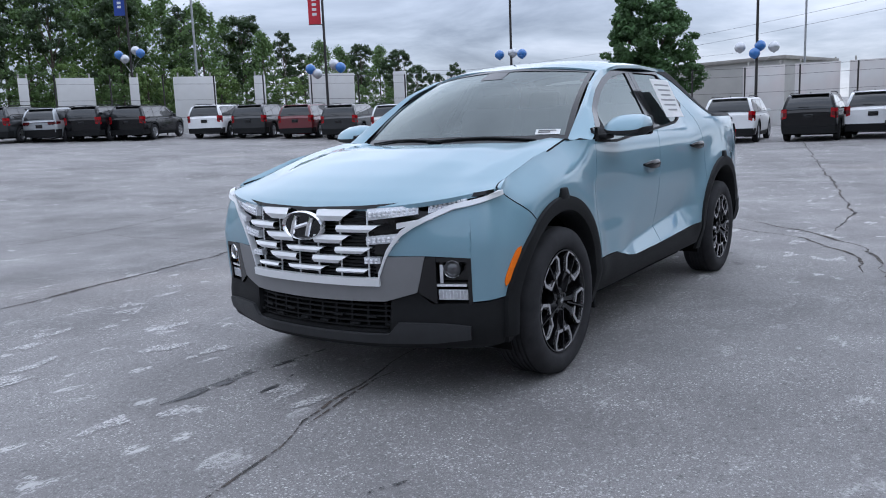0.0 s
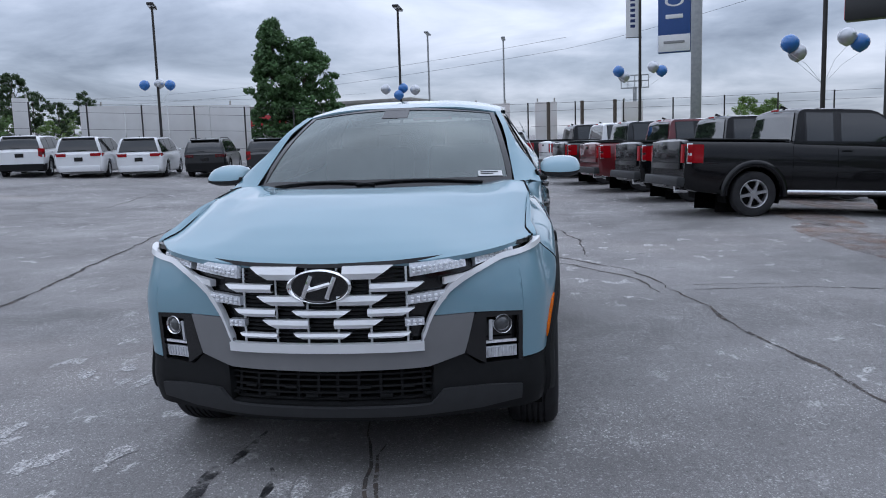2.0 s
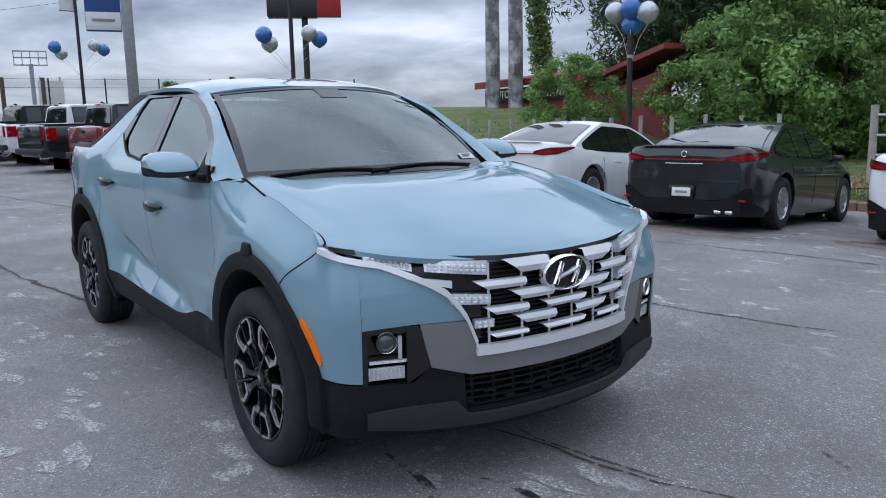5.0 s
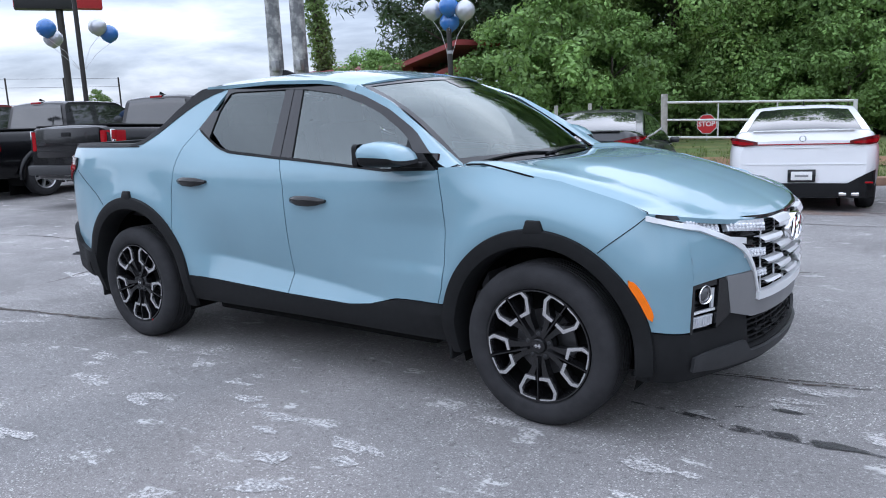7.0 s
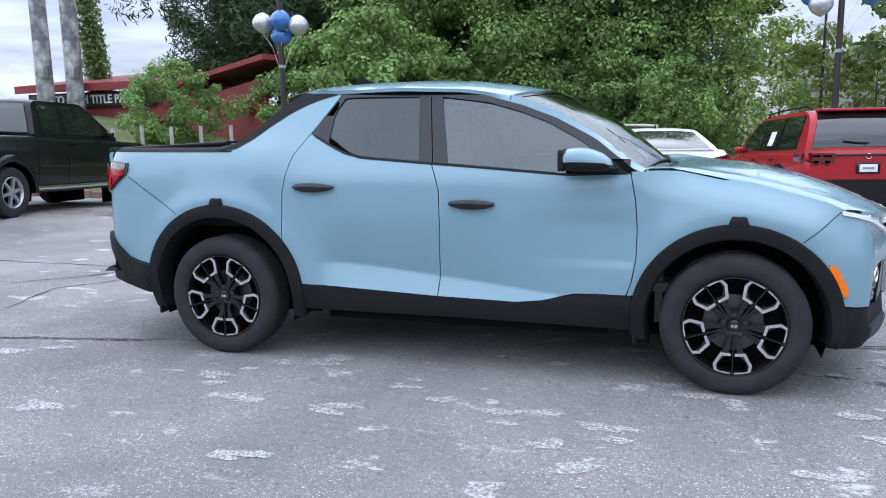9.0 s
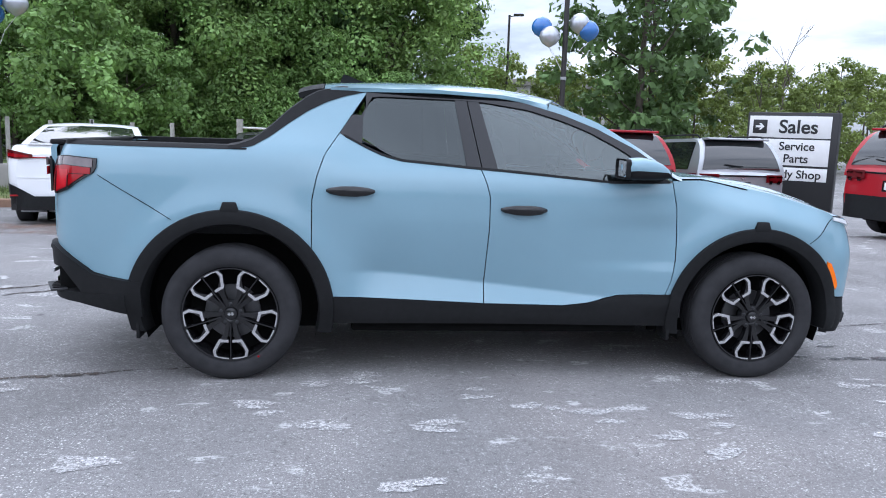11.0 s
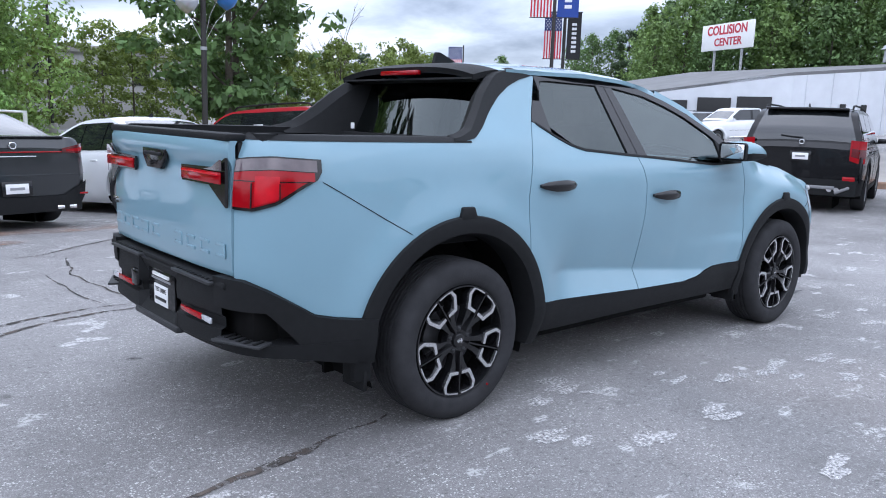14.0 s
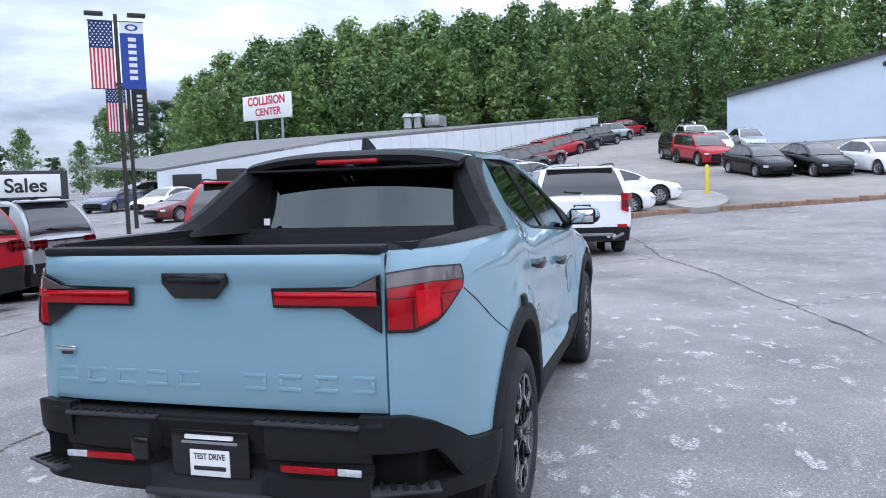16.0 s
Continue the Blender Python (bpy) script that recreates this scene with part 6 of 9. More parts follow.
        part("bumper_crease", tube([(rear(abs(y), .62) - .004, y, .62) for y in np.linspace(-W * .9, W * .9, 15)], .006, 4), M_BASE, top)
    pz = spec.get("plate_z", .75)
    plate_ = part("number_plate", box(.014, .33, .165, (x0 - (.03 if pz < bz else .012), 0, pz), .004), M_GLOSSBLACK, top)
    part("plate_card", box(.004, .25, .11, (x0 - (.039 if pz < bz else .021), 0, pz), .002), M_PLATEW, plate_)
    part("plate_bar", box(.002, .16, .03, (x0 - (.042 if pz < bz else .024), 0, pz), .0005), M_FAINT, plate_)
    part("tail_emblem", lathe([(-.004, .030), (-.006, .036), (-.004, .042), (0, .044)], 18, "x", at=(x0 - .010, 0, z_l[1] - .035 if tail == "wedge" else z_l[1] - .05)), M_CHROME, top)
    if tail == "plain":
        for s in (-1, 1):
            part("rear_reflector", box(.02, .20, .03, (x0 - .026, s * W * .66, zs + .28), .005), M_TAILDARK, top)
        part("exhaust_tip", cyl(.04, .10, (x0 + .0, W * -.60, zs + .14), "x", 14), M_CHROME, top)
    # nose
    nz = interp(x1 - .05, deck)
    part("front_grille", box(.06, W * 1.05, .20, (x1 - .02, 0, nz - .16), .03), M_GLOSSBLACK, top)
    part("front_valance", box(.08, W * 1.2, .14, (x1 - .04, 0, zs + .17), .03), M_TRIM, top)
    for s in (-1, 1):
        bm = box(.24, .30, .10, (x1 - .20, s * W * .70, nz - .07), .03, rot=Matrix.Rotation(radians(s * -32), 4, "Z"))
        part("head_lamp", bm, M_LENS, top)
    part("nose_plate", box(.012, .30, .11, (x1 + .012, 0, zs + .28), .003), M_PLATEW, top)
    if spec.get("rails"):
        for s in (-1, 1):
            pts = [(x, s * rw * .93, cz(x) + .045) for x in np.linspace(xb + .10, xc - .15, 9)]
            pts = [(pts[0][0] - .08, pts[0][1], pts[0][2] - .05), *pts, (pts[-1][0] + .08, pts[-1][1], pts[-1][2] - .05)]
            part("roof_rail", tube(pts, .016, 6), M_TRIM, top)
    if spec.get("spoiler"):
        part("roof_spoiler", box(.26, rw * 1.75, .04, (xb - .10, 0, H - .03), .015), M_BASE, top)
    return top


SEDAN = dict(spokes=9, W=1.86, H=1.445, wb=2.84, fo=.95, ro=1.08, r=.345, sill=.17, belt=.93, cab=(-.62, .52, 1.55, 2.52), roof_w=.68, rear_bow=.30,
             deck=[(-1.08, .90), (-1.02, 1.03), (-.9, 1.05), (-.4, 1.02), (.4, .97), (2.2, .95), (2.7, .92), (3.3, .80), (3.66, .70), (3.79, .58)],
             windows=[(-.22, .58), (.62, 1.22), (1.27, 2.18)], handles=(.72, 1.62), seams=(.30, 1.24, 2.30), lamp_z=(.865, .985), lamp_in=.58, lamp_wrap=.40, tail="wedge", bumper_z=.60, plate_z=.47)
SUV_L = dict(tail_w=.92, W=1.975, H=1.75, wb=2.92, fo=.94, ro=1.11, r=.385, sill=.24, belt=1.14, cab=(-1.06, -.72, 1.72, 2.62), roof_w=.74, rear_bow=.5,
             deck=[(-1.11, 1.05), (-1.05, 1.14), (-.5, 1.14), (2.3, 1.13), (2.7, 1.10), (3.4, 1.04), (3.75, .94), (3.86, .78)],
             windows=[(-.78, .10), (.16, 1.12), (1.18, 2.20)], handles=(.35, 1.42), seams=(.14, 1.15, 2.35), lamp_z=(.84, 1.22), lamp_in=.75, lamp_wrap=.07, tail="tall", bumper_z=.60, plate_z=.93, rails=True, spoiler=True, wiper=True)
SUV_M = dict(tail_w=.87, W=1.88, H=1.68, wb=2.76, fo=.90, ro=1.0, r=.37, sill=.22, belt=1.06, cab=(-.98, -.60, 1.50, 2.44), roof_w=.74, rear_bow=.46,
             deck=[(-1.0, .98), (-.94, 1.07), (-.5, 1.07), (2.2, 1.06), (2.6, 1.03), (3.2, .96), (3.55, .86), (3.66, .70)],
             windows=[(-.58, .14), (.26, 1.06), (1.11, 2.05)], handles=(.42, 1.36), seams=(.16, 1.08, 2.22), lamp_z=(.88, 1.02), lamp_in=.50, lamp_wrap=.26, tail="claw", bumper_z=.66, plate_z=.80, rails=True, spoiler=True, wiper=True)
VAN = dict(tail_w=.90, W=1.99, H=1.735, wb=3.0, fo=.98, ro=1.16, r=.355, sill=.19, belt=1.06, cab=(-1.10, -.80, 1.75, 3.05), roof_w=.74, rear_bow=.5,
           deck=[(-1.16, .98), (-1.1, 1.07), (2.6, 1.06), (3.1, 1.0), (3.5, .90), (3.85, .80), (3.98, .66)],
           windows=[(-.86, .18), (.24, 1.35), (1.42, 2.45)], handles=(.5, 1.6), seams=(.20, 1.38, 2.55), lamp_z=(.92, 1.05), lamp_in=.48, lamp_wrap=.25, bumper_z=.58, plate_z=.80, rails=False, spoiler=True)
COMPACT = dict(W=1.73, H=1.45, wb=2.58, fo=.84, ro=.96, r=.315, sill=.17, belt=.92, cab=(-.55, .40, 1.35, 2.28), roof_w=.70, rear_bow=.30,
               deck=[(-.96, .90), (-.9, 1.0), (-.4, 1.0), (.4, .95), (2.0, .94), (2.5, .90), (3.0, .80), (3.3, .70), (3.42, .56)],
               windows=[(-.15, .5), (.55, 1.10), (1.15, 1.95)], handles=(.66, 1.46), seams=(.28, 1.12, 2.1), lamp_z=(.80, .95), lamp_in=.60, lamp_wrap=.2, bumper_z=.60, plate_z=.74)
PICKUP = dict(spokes=6, tail_w=.96, W=2.02, H=1.93, wb=3.66, fo=.95, ro=1.25, r=.40, sill=.36, belt=1.30, cab=(.66, .78, 2.20, 3.08), roof_w=.80, boxy=True,
              deck=[(-1.25, 1.28), (-1.2, 1.32), (.6, 1.32), (3.0, 1.27), (3.3, 1.24), (4.3, 1.20), (4.52, 1.10), (4.61, .95)],
              windows=[(.90, 1.38), (1.52, 2.62)], handles=(1.62, 1.62), seams=(.66, 1.46, 2.86), lamp_z=(.93, 1.25), lamp_in=.79, lamp_wrap=.20, lamp_taper=0, bumper_z=.62, plate_z=.56)
ROW_AZ = 102.0
sedan = build_car("saloon_car", SEDAN, M_RIM)
suv_l = build_car("large_suv", SUV_L, M_RIM, True)
suv_m = build_car("compact_suv", SUV_M, M_RIM, True)
van = build_car("minivan", VAN, M_RIM)
compact = build_car("small_saloon", COMPACT, M_RIM)
pickup = build_car("parked_pickup", PICKUP, M_RIM)
# open bed of the parked pickups: a dark cover sunk between the rails, and a tailgate
part("bed_cover", box(1.78, 1.62, .02, (-.28, 0, 1.352), .004), M_TRIM, pickup)
for s in (-1, 1):
    part("bed_rail", box(1.80, .07, .03, (-.28, s * .86, 1.345), .01), M_TRIM, pickup)
    part("running_board", tube([(.55, s * .98, .44), (2.95, s * .98, .44)], .045, 10), M_CHROME, pickup)
    # flared wheel arches
    for cx in (0, 3.66):
        rows = []
        for k in range(23):
            a = radians(-4 + 188 * k / 22)
            rows.append([Vector((cx + r_ * math.cos(a), s * y_, .40 + r_ * math.sin(a))) for r_, y_ in ((.485, .93), (.49, 1.022), (.535, 1.034), (.575, 1.024), (.60, .99))])
        part("arch_flare", sheet(rows, 0), M_BASE, pickup)
    lamp_ = part("lamp_frame", box(.10, .03, .36, (-1.18, s * .985, 1.09), .012), M_CHROME, pickup)
    part("lamp_pane", box(.085, .03, .15, (-1.18, s * .992, 1.175), .008), M_TAIL, lamp_)
    part("lamp_pane", box(.085, .03, .12, (-1.18, s * .992, 1.00), .008), M_TAIL, lamp_)
    part("side_line", tube([(.62, s * 1.000, .80), (2.9, s * 1.003, .80)], .008, 5), M_TRIM, pickup)
gate_ = part("tailgate", box(.05, 1.56, .50, (-1.27, 0, 1.06), .02), M_BASE, pickup)
part("gate_handle", box(.02, .22, .07, (-1.30, 0, 1.20), .01), M_TRIM, gate_)
part("gate_groove", box(.01, 1.5, .02, (-1.296, 0, .93), .004), M_TRIM, gate_)
part("bumper_step", box(.16, 1.90, .17, (-1.30, 0, .60), .035), M_SKID, pickup)
part("exhaust_pipe", cyl(.045, .22, (-1.22, -.72, .44), "x", 14), M_CHROME, pickup)
part("high_brake_lamp", box(.02, .30, .04, (.735, 0, 1.895), .006), M_TAIL, pickup)


def recolour(ob, paint_):
    for o in ob.children_recursive:
        if o.type == "MESH" and o.data.materials and o.data.materials[0] is M_BASE:
            o.material_slots[0].link = "OBJECT"
            o.material_slots[0].material = paint_
    return ob


used = set()


def park(proto, x, y, az, paint_, label, category="car", group="", z=None):
    """Places a vehicle by its rear axle; az is the way that it faces."""
    c, s = math.cos(radians(az)), math.sin(radians(az))
    wb = 2.9
    z0 = rise(x, y) if z is None else z
    z1 = rise(x + c * wb, y + s * wb) if z is None else z
    m = Matrix.Translation((x, y, z0)) @ Matrix.Rotation(radians(az), 4, "Z") @ Matrix.Rotation(-math.atan2(z1 - z0, wb), 4, "Y")
    if proto.name in used:
        ob = copy_thing(proto, m)
    else:
        used.add(proto.name)
        ob = proto
        ob.matrix_basis = m
    tagged(ob, label, category, group)
    return ob, paint_


LOT = [
    # row along the verge
    (sedan, -4.70, 6.60, 102, M_WHITE, "white saloon with a full-width red lamp bar", "car", "row along the verge"),
    (sedan, -1.97, 7.26, 102, M_DARK, "dark grey saloon with a full-width red lamp bar", "car", "row along the verge"),
    (sedan, .86, 8.08, 101, M_WHITE, "white saloon beside a red SUV", "car", "row along the verge"),
    (suv_m, 3.55, 8.40, 102, M_RED, "bright red compact SUV with a window sheet", "car", "row along the verge"),
    (suv_m, 6.0, 9.2, 95, M_SILVER, "silver compact SUV by the sales sign", "car", "row along the verge"),
    # row by the kerb
    (suv_m, 8.0, 5.85, 17, M_RED, "red compact SUV with roof rails", "car", "row by the kerb"),
    (suv_l, 10.4, 2.90, 17, M_BLACK, "black large SUV with roof rails", "car", "row by the kerb"),
    (suv_l, 11.30, .20, 13, M_WHITE, "white large SUV with tall red lamps", "car", "row by the kerb"),
    # parked pickups
    (pickup, -9.85, 4.45, 99, M_BLACK, "black pickup with six-spoke wheels", "pickup truck", "row of pickups"),
    (pickup, -13.6, 4.15, 101, M_BLACK, "black pickup with a covered bed", "pickup truck", "row of pickups"),
    (pickup, -17.0, 3.5, 102, M_MAROON, "dark red pickup with a chrome bumper", "pickup truck", "row of pickups"),
    (pickup, -20.4, 2.8, 102, M_DARK, "dark grey pickup with a chrome bumper", "pickup truck", "row of pickups"),
    (pickup, -24.2, 2.35, 102, M_WHITE, "white pickup with a chrome bumper", "pickup truck", "row of pickups"),
    (pickup, -27.4, 1.45, 102, M_BLACK, "black pickup at the end of its row", "pickup truck", "row of pickups"),
]
FAR = [
    (-15.2, -37.2, 211, suv_l, M_DARK), (-16.9, -35.9, 210, suv_m, M_SILVER), (-18.5, -34.7, 208, suv_l, M_BLACK), (-20.2, -33.5, 207, suv_l, M_BLACK), (-23.1, -31.0, 205, suv_l, M_WHITE),
    (-24.3, -29.0, 204, suv_l, M_DARK), (-25.3, -26.6, 203, suv_l, M_MAROON), (-25.6, -23.9, 202, suv_l, M_DARK), (-26.0, -21.0, 201, suv_l, M_WHITE),
    (-26.5, -18.6, 198, van, M_WHITE), (-27.5, -16.4, 195, van, M_WHITE), (-28.6, -13.9, 192, suv_m, M_DARK), (-28.2, -10.8, 190, suv_l, M_DARK),
    (-27.6, -7.9, 186, suv_l, M_MAROON), (-27.2, -5.2, 184, suv_l, M_WHITE), (-27.6, -2.4, 182, suv_l, M_BLACK), (-28.6, -.4, 182, suv_l, M_WHITE),
]
COLOUR_WORD = {M_DARK: "dark grey", M_SILVER: "silver", M_BLACK: "black", M_WHITE: "white", M_MAROON: "dark red", M_RED: "red", M_NAVY: "navy blue"}
KIND_WORD = {suv_l: "large SUV", suv_m: "compact SUV", van: "minivan", compact: "small saloon", sedan: "saloon", pickup: "pickup"}
for x, y, az, proto, p in FAR:
    LOT.append((proto, x, y, az, p, f"{COLOUR_WORD[p]} {KIND_WORD[proto]} parked in the far row", "car", "far row"))
UPPER = [(42.6, -3.2, 202, suv_m, M_RED), (35.8, -5.4, 202, compact, M_BLACK), (35.2, -7.7, 202, compact, M_BLACK), (34.6, -10.1, 202, compact, M_WHITE), (34.1, -12.7, 202, compact, M_SILVER), (33.6, -15.2, 202, compact, M_WHITE), (33.0, -17.6, 202, compact, M_SILVER),
         (45.5, -2.4, 195, suv_m, M_BLACK), (50, -4.6, 190, compact, M_WHITE), (52, -6.8, 190, compact, M_SILVER), (55, -3.5, 190, suv_m, M_WHITE),
         (52.5, 6.6, 322, suv_m, M_RED), (55.0, 5.6, 322, suv_m, M_BLACK), (60.5, 4.4, 322, suv_m, M_DARK), (66.5, 3.6, 322, suv_m, M_SILVER), (72.5, 2.6, 322, suv_m, M_RED), (78, 1.6, 322, suv_l, M_BLACK),
         (21.93, 2.42, 290, sedan, M_WHITE), (24.35, 1.5, 290, sedan, M_WHITE), (27.0, 3.4, 290, sedan, M_SILVER), (29.6, 5.4, 290, sedan, M_WHITE), (33, 7.0, 300, sedan, M_SILVER), (38.5, 7.4, 322, suv_m, M_DARK), (43.5, 7.0, 322, suv_m, M_MAROON),
         (31, 11.5, 200, sedan, M_SILVER), (33, 13.5, 200, sedan, M_WHITE), (37, 17.5, 160, pickup, M_WHITE), (29, 19.5, 160, sedan, M_MAROON), (40, 23, 170, suv_m, M_SILVER), (36, 26, 170, sedan, M_WHITE), (44, 30, 170, suv_l, M_WHITE), (50, 37, 170, van, M_SILVER), (57, 44, 170, sedan, M_WHITE), (38, 32, 190, sedan, M_NAVY)]
for x, y, az, proto, p in UPPER:
    LOT.append((proto, x, y, az, p, f"{COLOUR_WORD[p]} {KIND_WORD[proto]} parked in the upper lot", "car", "upper lot"))
TRIVIAL = ("door_seam", "mirror_foot", "wheel_house_wall", "rear_reflector", "exhaust_tip", "wheel_back", "hub_cap", "nose_plate", "pressed_mark", "plate_bar", "plate_card", "tail_emblem", "boot_lip", "hatch_panel", "corner_insert", "bumper_bar")
made = [park(proto, x, y, az, p, label, cat, group) for proto, x, y, az, p, label, cat, group in LOT]
for ob, p in made:
    recolour(ob, p)
    if ob.get("group") in ("far row", "upper lot"):
        for o in [o for o in ob.children_recursive if o.name.split(".")[0] in TRIVIAL]:
            bpy.data.objects.remove(o)
# printed sheet in a side window of the bright red SUV
part("window_sheet", box(.24, .004, .24, (.62, .835, 1.27), .0, rot=Matrix.Rotation(radians(19), 4, "X")), M_PAPER, made[3][0], "white printed price sheet")

# ---------------------------------------------------------------- verge, kerbs, marks on the ground
M_GRASS = mat("mown_grass", (.085, .125, .030), .95, vary=.35, vary_scale=3, bump=.8, bump_scale=45, second=(.16, .15, .055), second_scale=.8, second_fac=.8)
M_KERB = mat("stained_concrete", (.29, .185, .13), .85, vary=.2, vary_scale=6, bump=.3, bump_scale=60, second=(.18, .10, .06), second_scale=2, second_fac=.7)
M_CONCRETE = mat("pale_concrete", (.30, .285, .26), .85, vary=.14, vary_scale=2, bump=.25, bump_scale=70, second=(.20, .19, .18), second_scale=.4, second_fac=.7)
M_SOIL = mat("red_soil_wash", (.30, .165, .10), .95, vary=.3, vary_scale=5, bump=.4, bump_scale=40, second=(.11, .10, .10), second_scale=1.6, second_fac=.95)

verge_edge = lambda x: 12.2 + .215 * (x + 1)


def hill(x, y):
    """The grass bank: level behind the kerb, rising into a mound towards the pawn shop."""
    base = rise(x, min(y, 11)) + .13
    t = max(0, -x - 9) / 16
    up = 1.5 * min(1, t) * step(0, 1, (y - 12) / 11)
    return base + up


def field(name, xs, yfun0, yfun1, n, zfun, material, label, category):
    bm = bmesh.new()
    rows = []
    for x in xs:
        a, b = yfun0(x), yfun1(x)
        rows.append([bm.verts.new((x, a + (b - a) * k / n, zfun(x, a + (b - a) * k / n))) for k in range(n + 1)])
    for p, q in zip(rows, rows[1:]):
        for k in range(n):
            bm.faces.new((p[k], p[k + 1], q[k + 1], q[k]))
    return tagged(part(name, bm, material, None, smooth=60), label, category, kind="structure")


field("grass_verge", np.linspace(-70, 9, 80), verge_edge, lambda x: 75, 40, hill, M_GRASS, "rough mown grass bank behind the kerb", "grass")
M_STRAW = mat("pine_straw", (.25, .135, .075), .95, vary=.35, vary_scale=9, bump=.8, bump_scale=60, second=(.16, .15, .07), second_scale=1.5, second_fac=.6)
field("straw_bed", np.linspace(-8, 8, 33), lambda x: 14.9 + .12 * x + .25 * math.sin(x * 1.7), lambda x: 17.6 + .2 * math.sin(x * 2.3), 5, lambda x, y: hill(x, y) + .03, M_STRAW, "rusty pine straw bed behind the grass strip", "ground")
bm = bmesh.new()
for k in range(60):
    x = -36 + .75 * k
    a, b = Vector((x, verge_edge(x), 0)), Vector((x + .735, verge_edge(x + .735), 0))
    z = rise(x, min(a.y, 11))
    d = (b - a)
    box(d.length, .16, .20, (*(a.lerp(b, .5)).xy, z + .06), .02, bm=bm, rot=Matrix.Rotation(math.atan2(d.y, d.x), 4, "Z"), seg=1)
tagged(part("verge_kerb", bm, M_KERB, None, smooth=25), "rust-stained concrete kerb along the grass", "kerb", kind="structure")

# grass tufts along the verge
rng = np.random.default_rng(5)


def blades(name, pts, size, material, label):
    v, f = [], []
    for x, y, z in pts:
        for _ in range(5):
            a = rng.uniform(0, 6.28)
            h, w = size * rng.uniform(.5, 1.2), size * .10
            dx, dy = math.cos(a), math.sin(a)
            ox, oy = rng.uniform(-.08, .08, 2)
            k = len(v)
            lean = rng.uniform(-.5, .5, 2) * h
            v += [(x + ox - dy * w, y + oy + dx * w, z), (x + ox + dy * w, y + oy - dx * w, z), (x + ox + lean[0], y + oy + lean[1], z + h)]
            f.append((k, k + 1, k + 2))
    me = bpy.data.meshes.new(name)
    me.from_pydata(v, [], f)
    me.materials.append(material)
    return tagged(new(name, me), label, "grass", kind="stuff")


pts = []
for _ in range(6000):
    x = rng.uniform(-34, 6)
    y = verge_edge(x) + .15 + abs(rng.normal(0, 5))
    pts.append((x, y, hill(x, y) - .01))
M_BLADE = mat("grass_blades", (.11, .15, .04), .9, island=.35)
blades("grass", pts, .13, M_BLADE, "uneven grass tufts on the verge")

# the upper lot behind the kerb
M_UPPER = mat("pale_worn_asphalt", (.27, .25, .225), .85, vary=.15, vary_scale=1.2, bump=.3, bump_scale=80, second=(.12, .12, .125), second_scale=.12, second_fac=.8)
kerb_line = [(14.0, 6.2), (17.2, 3.4), (20.4, 1.2), (22.6, -1.4), (23.6, -4.5), (25.2, -9.0), (27.4, -15.5), (30.5, -24.0)]
bm = bmesh.new()
for (xa, ya), (xb, yb) in zip(kerb_line, kerb_line[1:]):
    a, b = Vector((xa, ya, 0)), Vector((xb, yb, 0))
    n = max(1, int((b - a).length / .9))
    for k in range(n):
        p, q = a.lerp(b, k / n), a.lerp(b, (k + .985) / n)
        m = p.lerp(q, .5)
        box((q - p).length, .20, .24, (m.x, m.y, rise(m.x, m.y) + .05), .03, bm=bm, rot=Matrix.Rotation(math.atan2(q.y - p.y, q.x - p.x), 4, "Z"), seg=1)
tagged(part("lot_kerb", bm, M_KERB, None, smooth=25), "brown-stained concrete kerb at the upper lot", "kerb", kind="structure")
bm = bmesh.new()
rows = []
for xa, ya in kerb_line:
    rows.append([bm.verts.new((xa + .1 + d, ya + d * .12, rise(xa + .1 + d, ya + d * .12) + .05)) for d in (0, 1, 2, 4, 7, 11, 16, 22, 30, 40, 52, 66)])
for p, q in zip(rows, rows[1:]):
    for k in range(len(p) - 1):
        bm.faces.new((p[k], p[k + 1], q[k + 1], q[k]))
tagged(part("upper_lot", bm, M_UPPER, None, smooth=60), "pale worn paving of the upper lot", "pavement", kind="structure")
bm = bmesh.new()
loop = [(25.2 + 2.5 * math.cos(a), -2.75 + 1.1 * math.sin(a)) for a in np.linspace(0, 2 * math.pi, 28, endpoint=False)]
vs0 = [bm.verts.new((x, y, rise(x, y) + .02)) for x, y in loop]
vs1 = [bm.verts.new((x, y, rise(x, y) + .20)) for x, y in loop]
bm.faces.new(vs1)
for i in range(28):
    bm.faces.new((vs0[i], vs0[(i + 1) % 28], vs1[(i + 1) % 28], vs1[i]))
tagged(part("traffic_island", bm, M_CONCRETE, None, smooth=0), "pale concrete island with a rounded end", "kerb", kind="structure")
bx, by_ = 26.6, -3.2
tagged(part("bollard", lathe([(0, .085), (1.1, .085), (1.17, .065), (1.2, .001)], 16, "z", at=(bx, by_, rise(bx, by_) + .1)), mat("yellow_paint", (.65, .50, .03), .5, vary=.1), None), "yellow painted steel bollard on the island", "bollard")

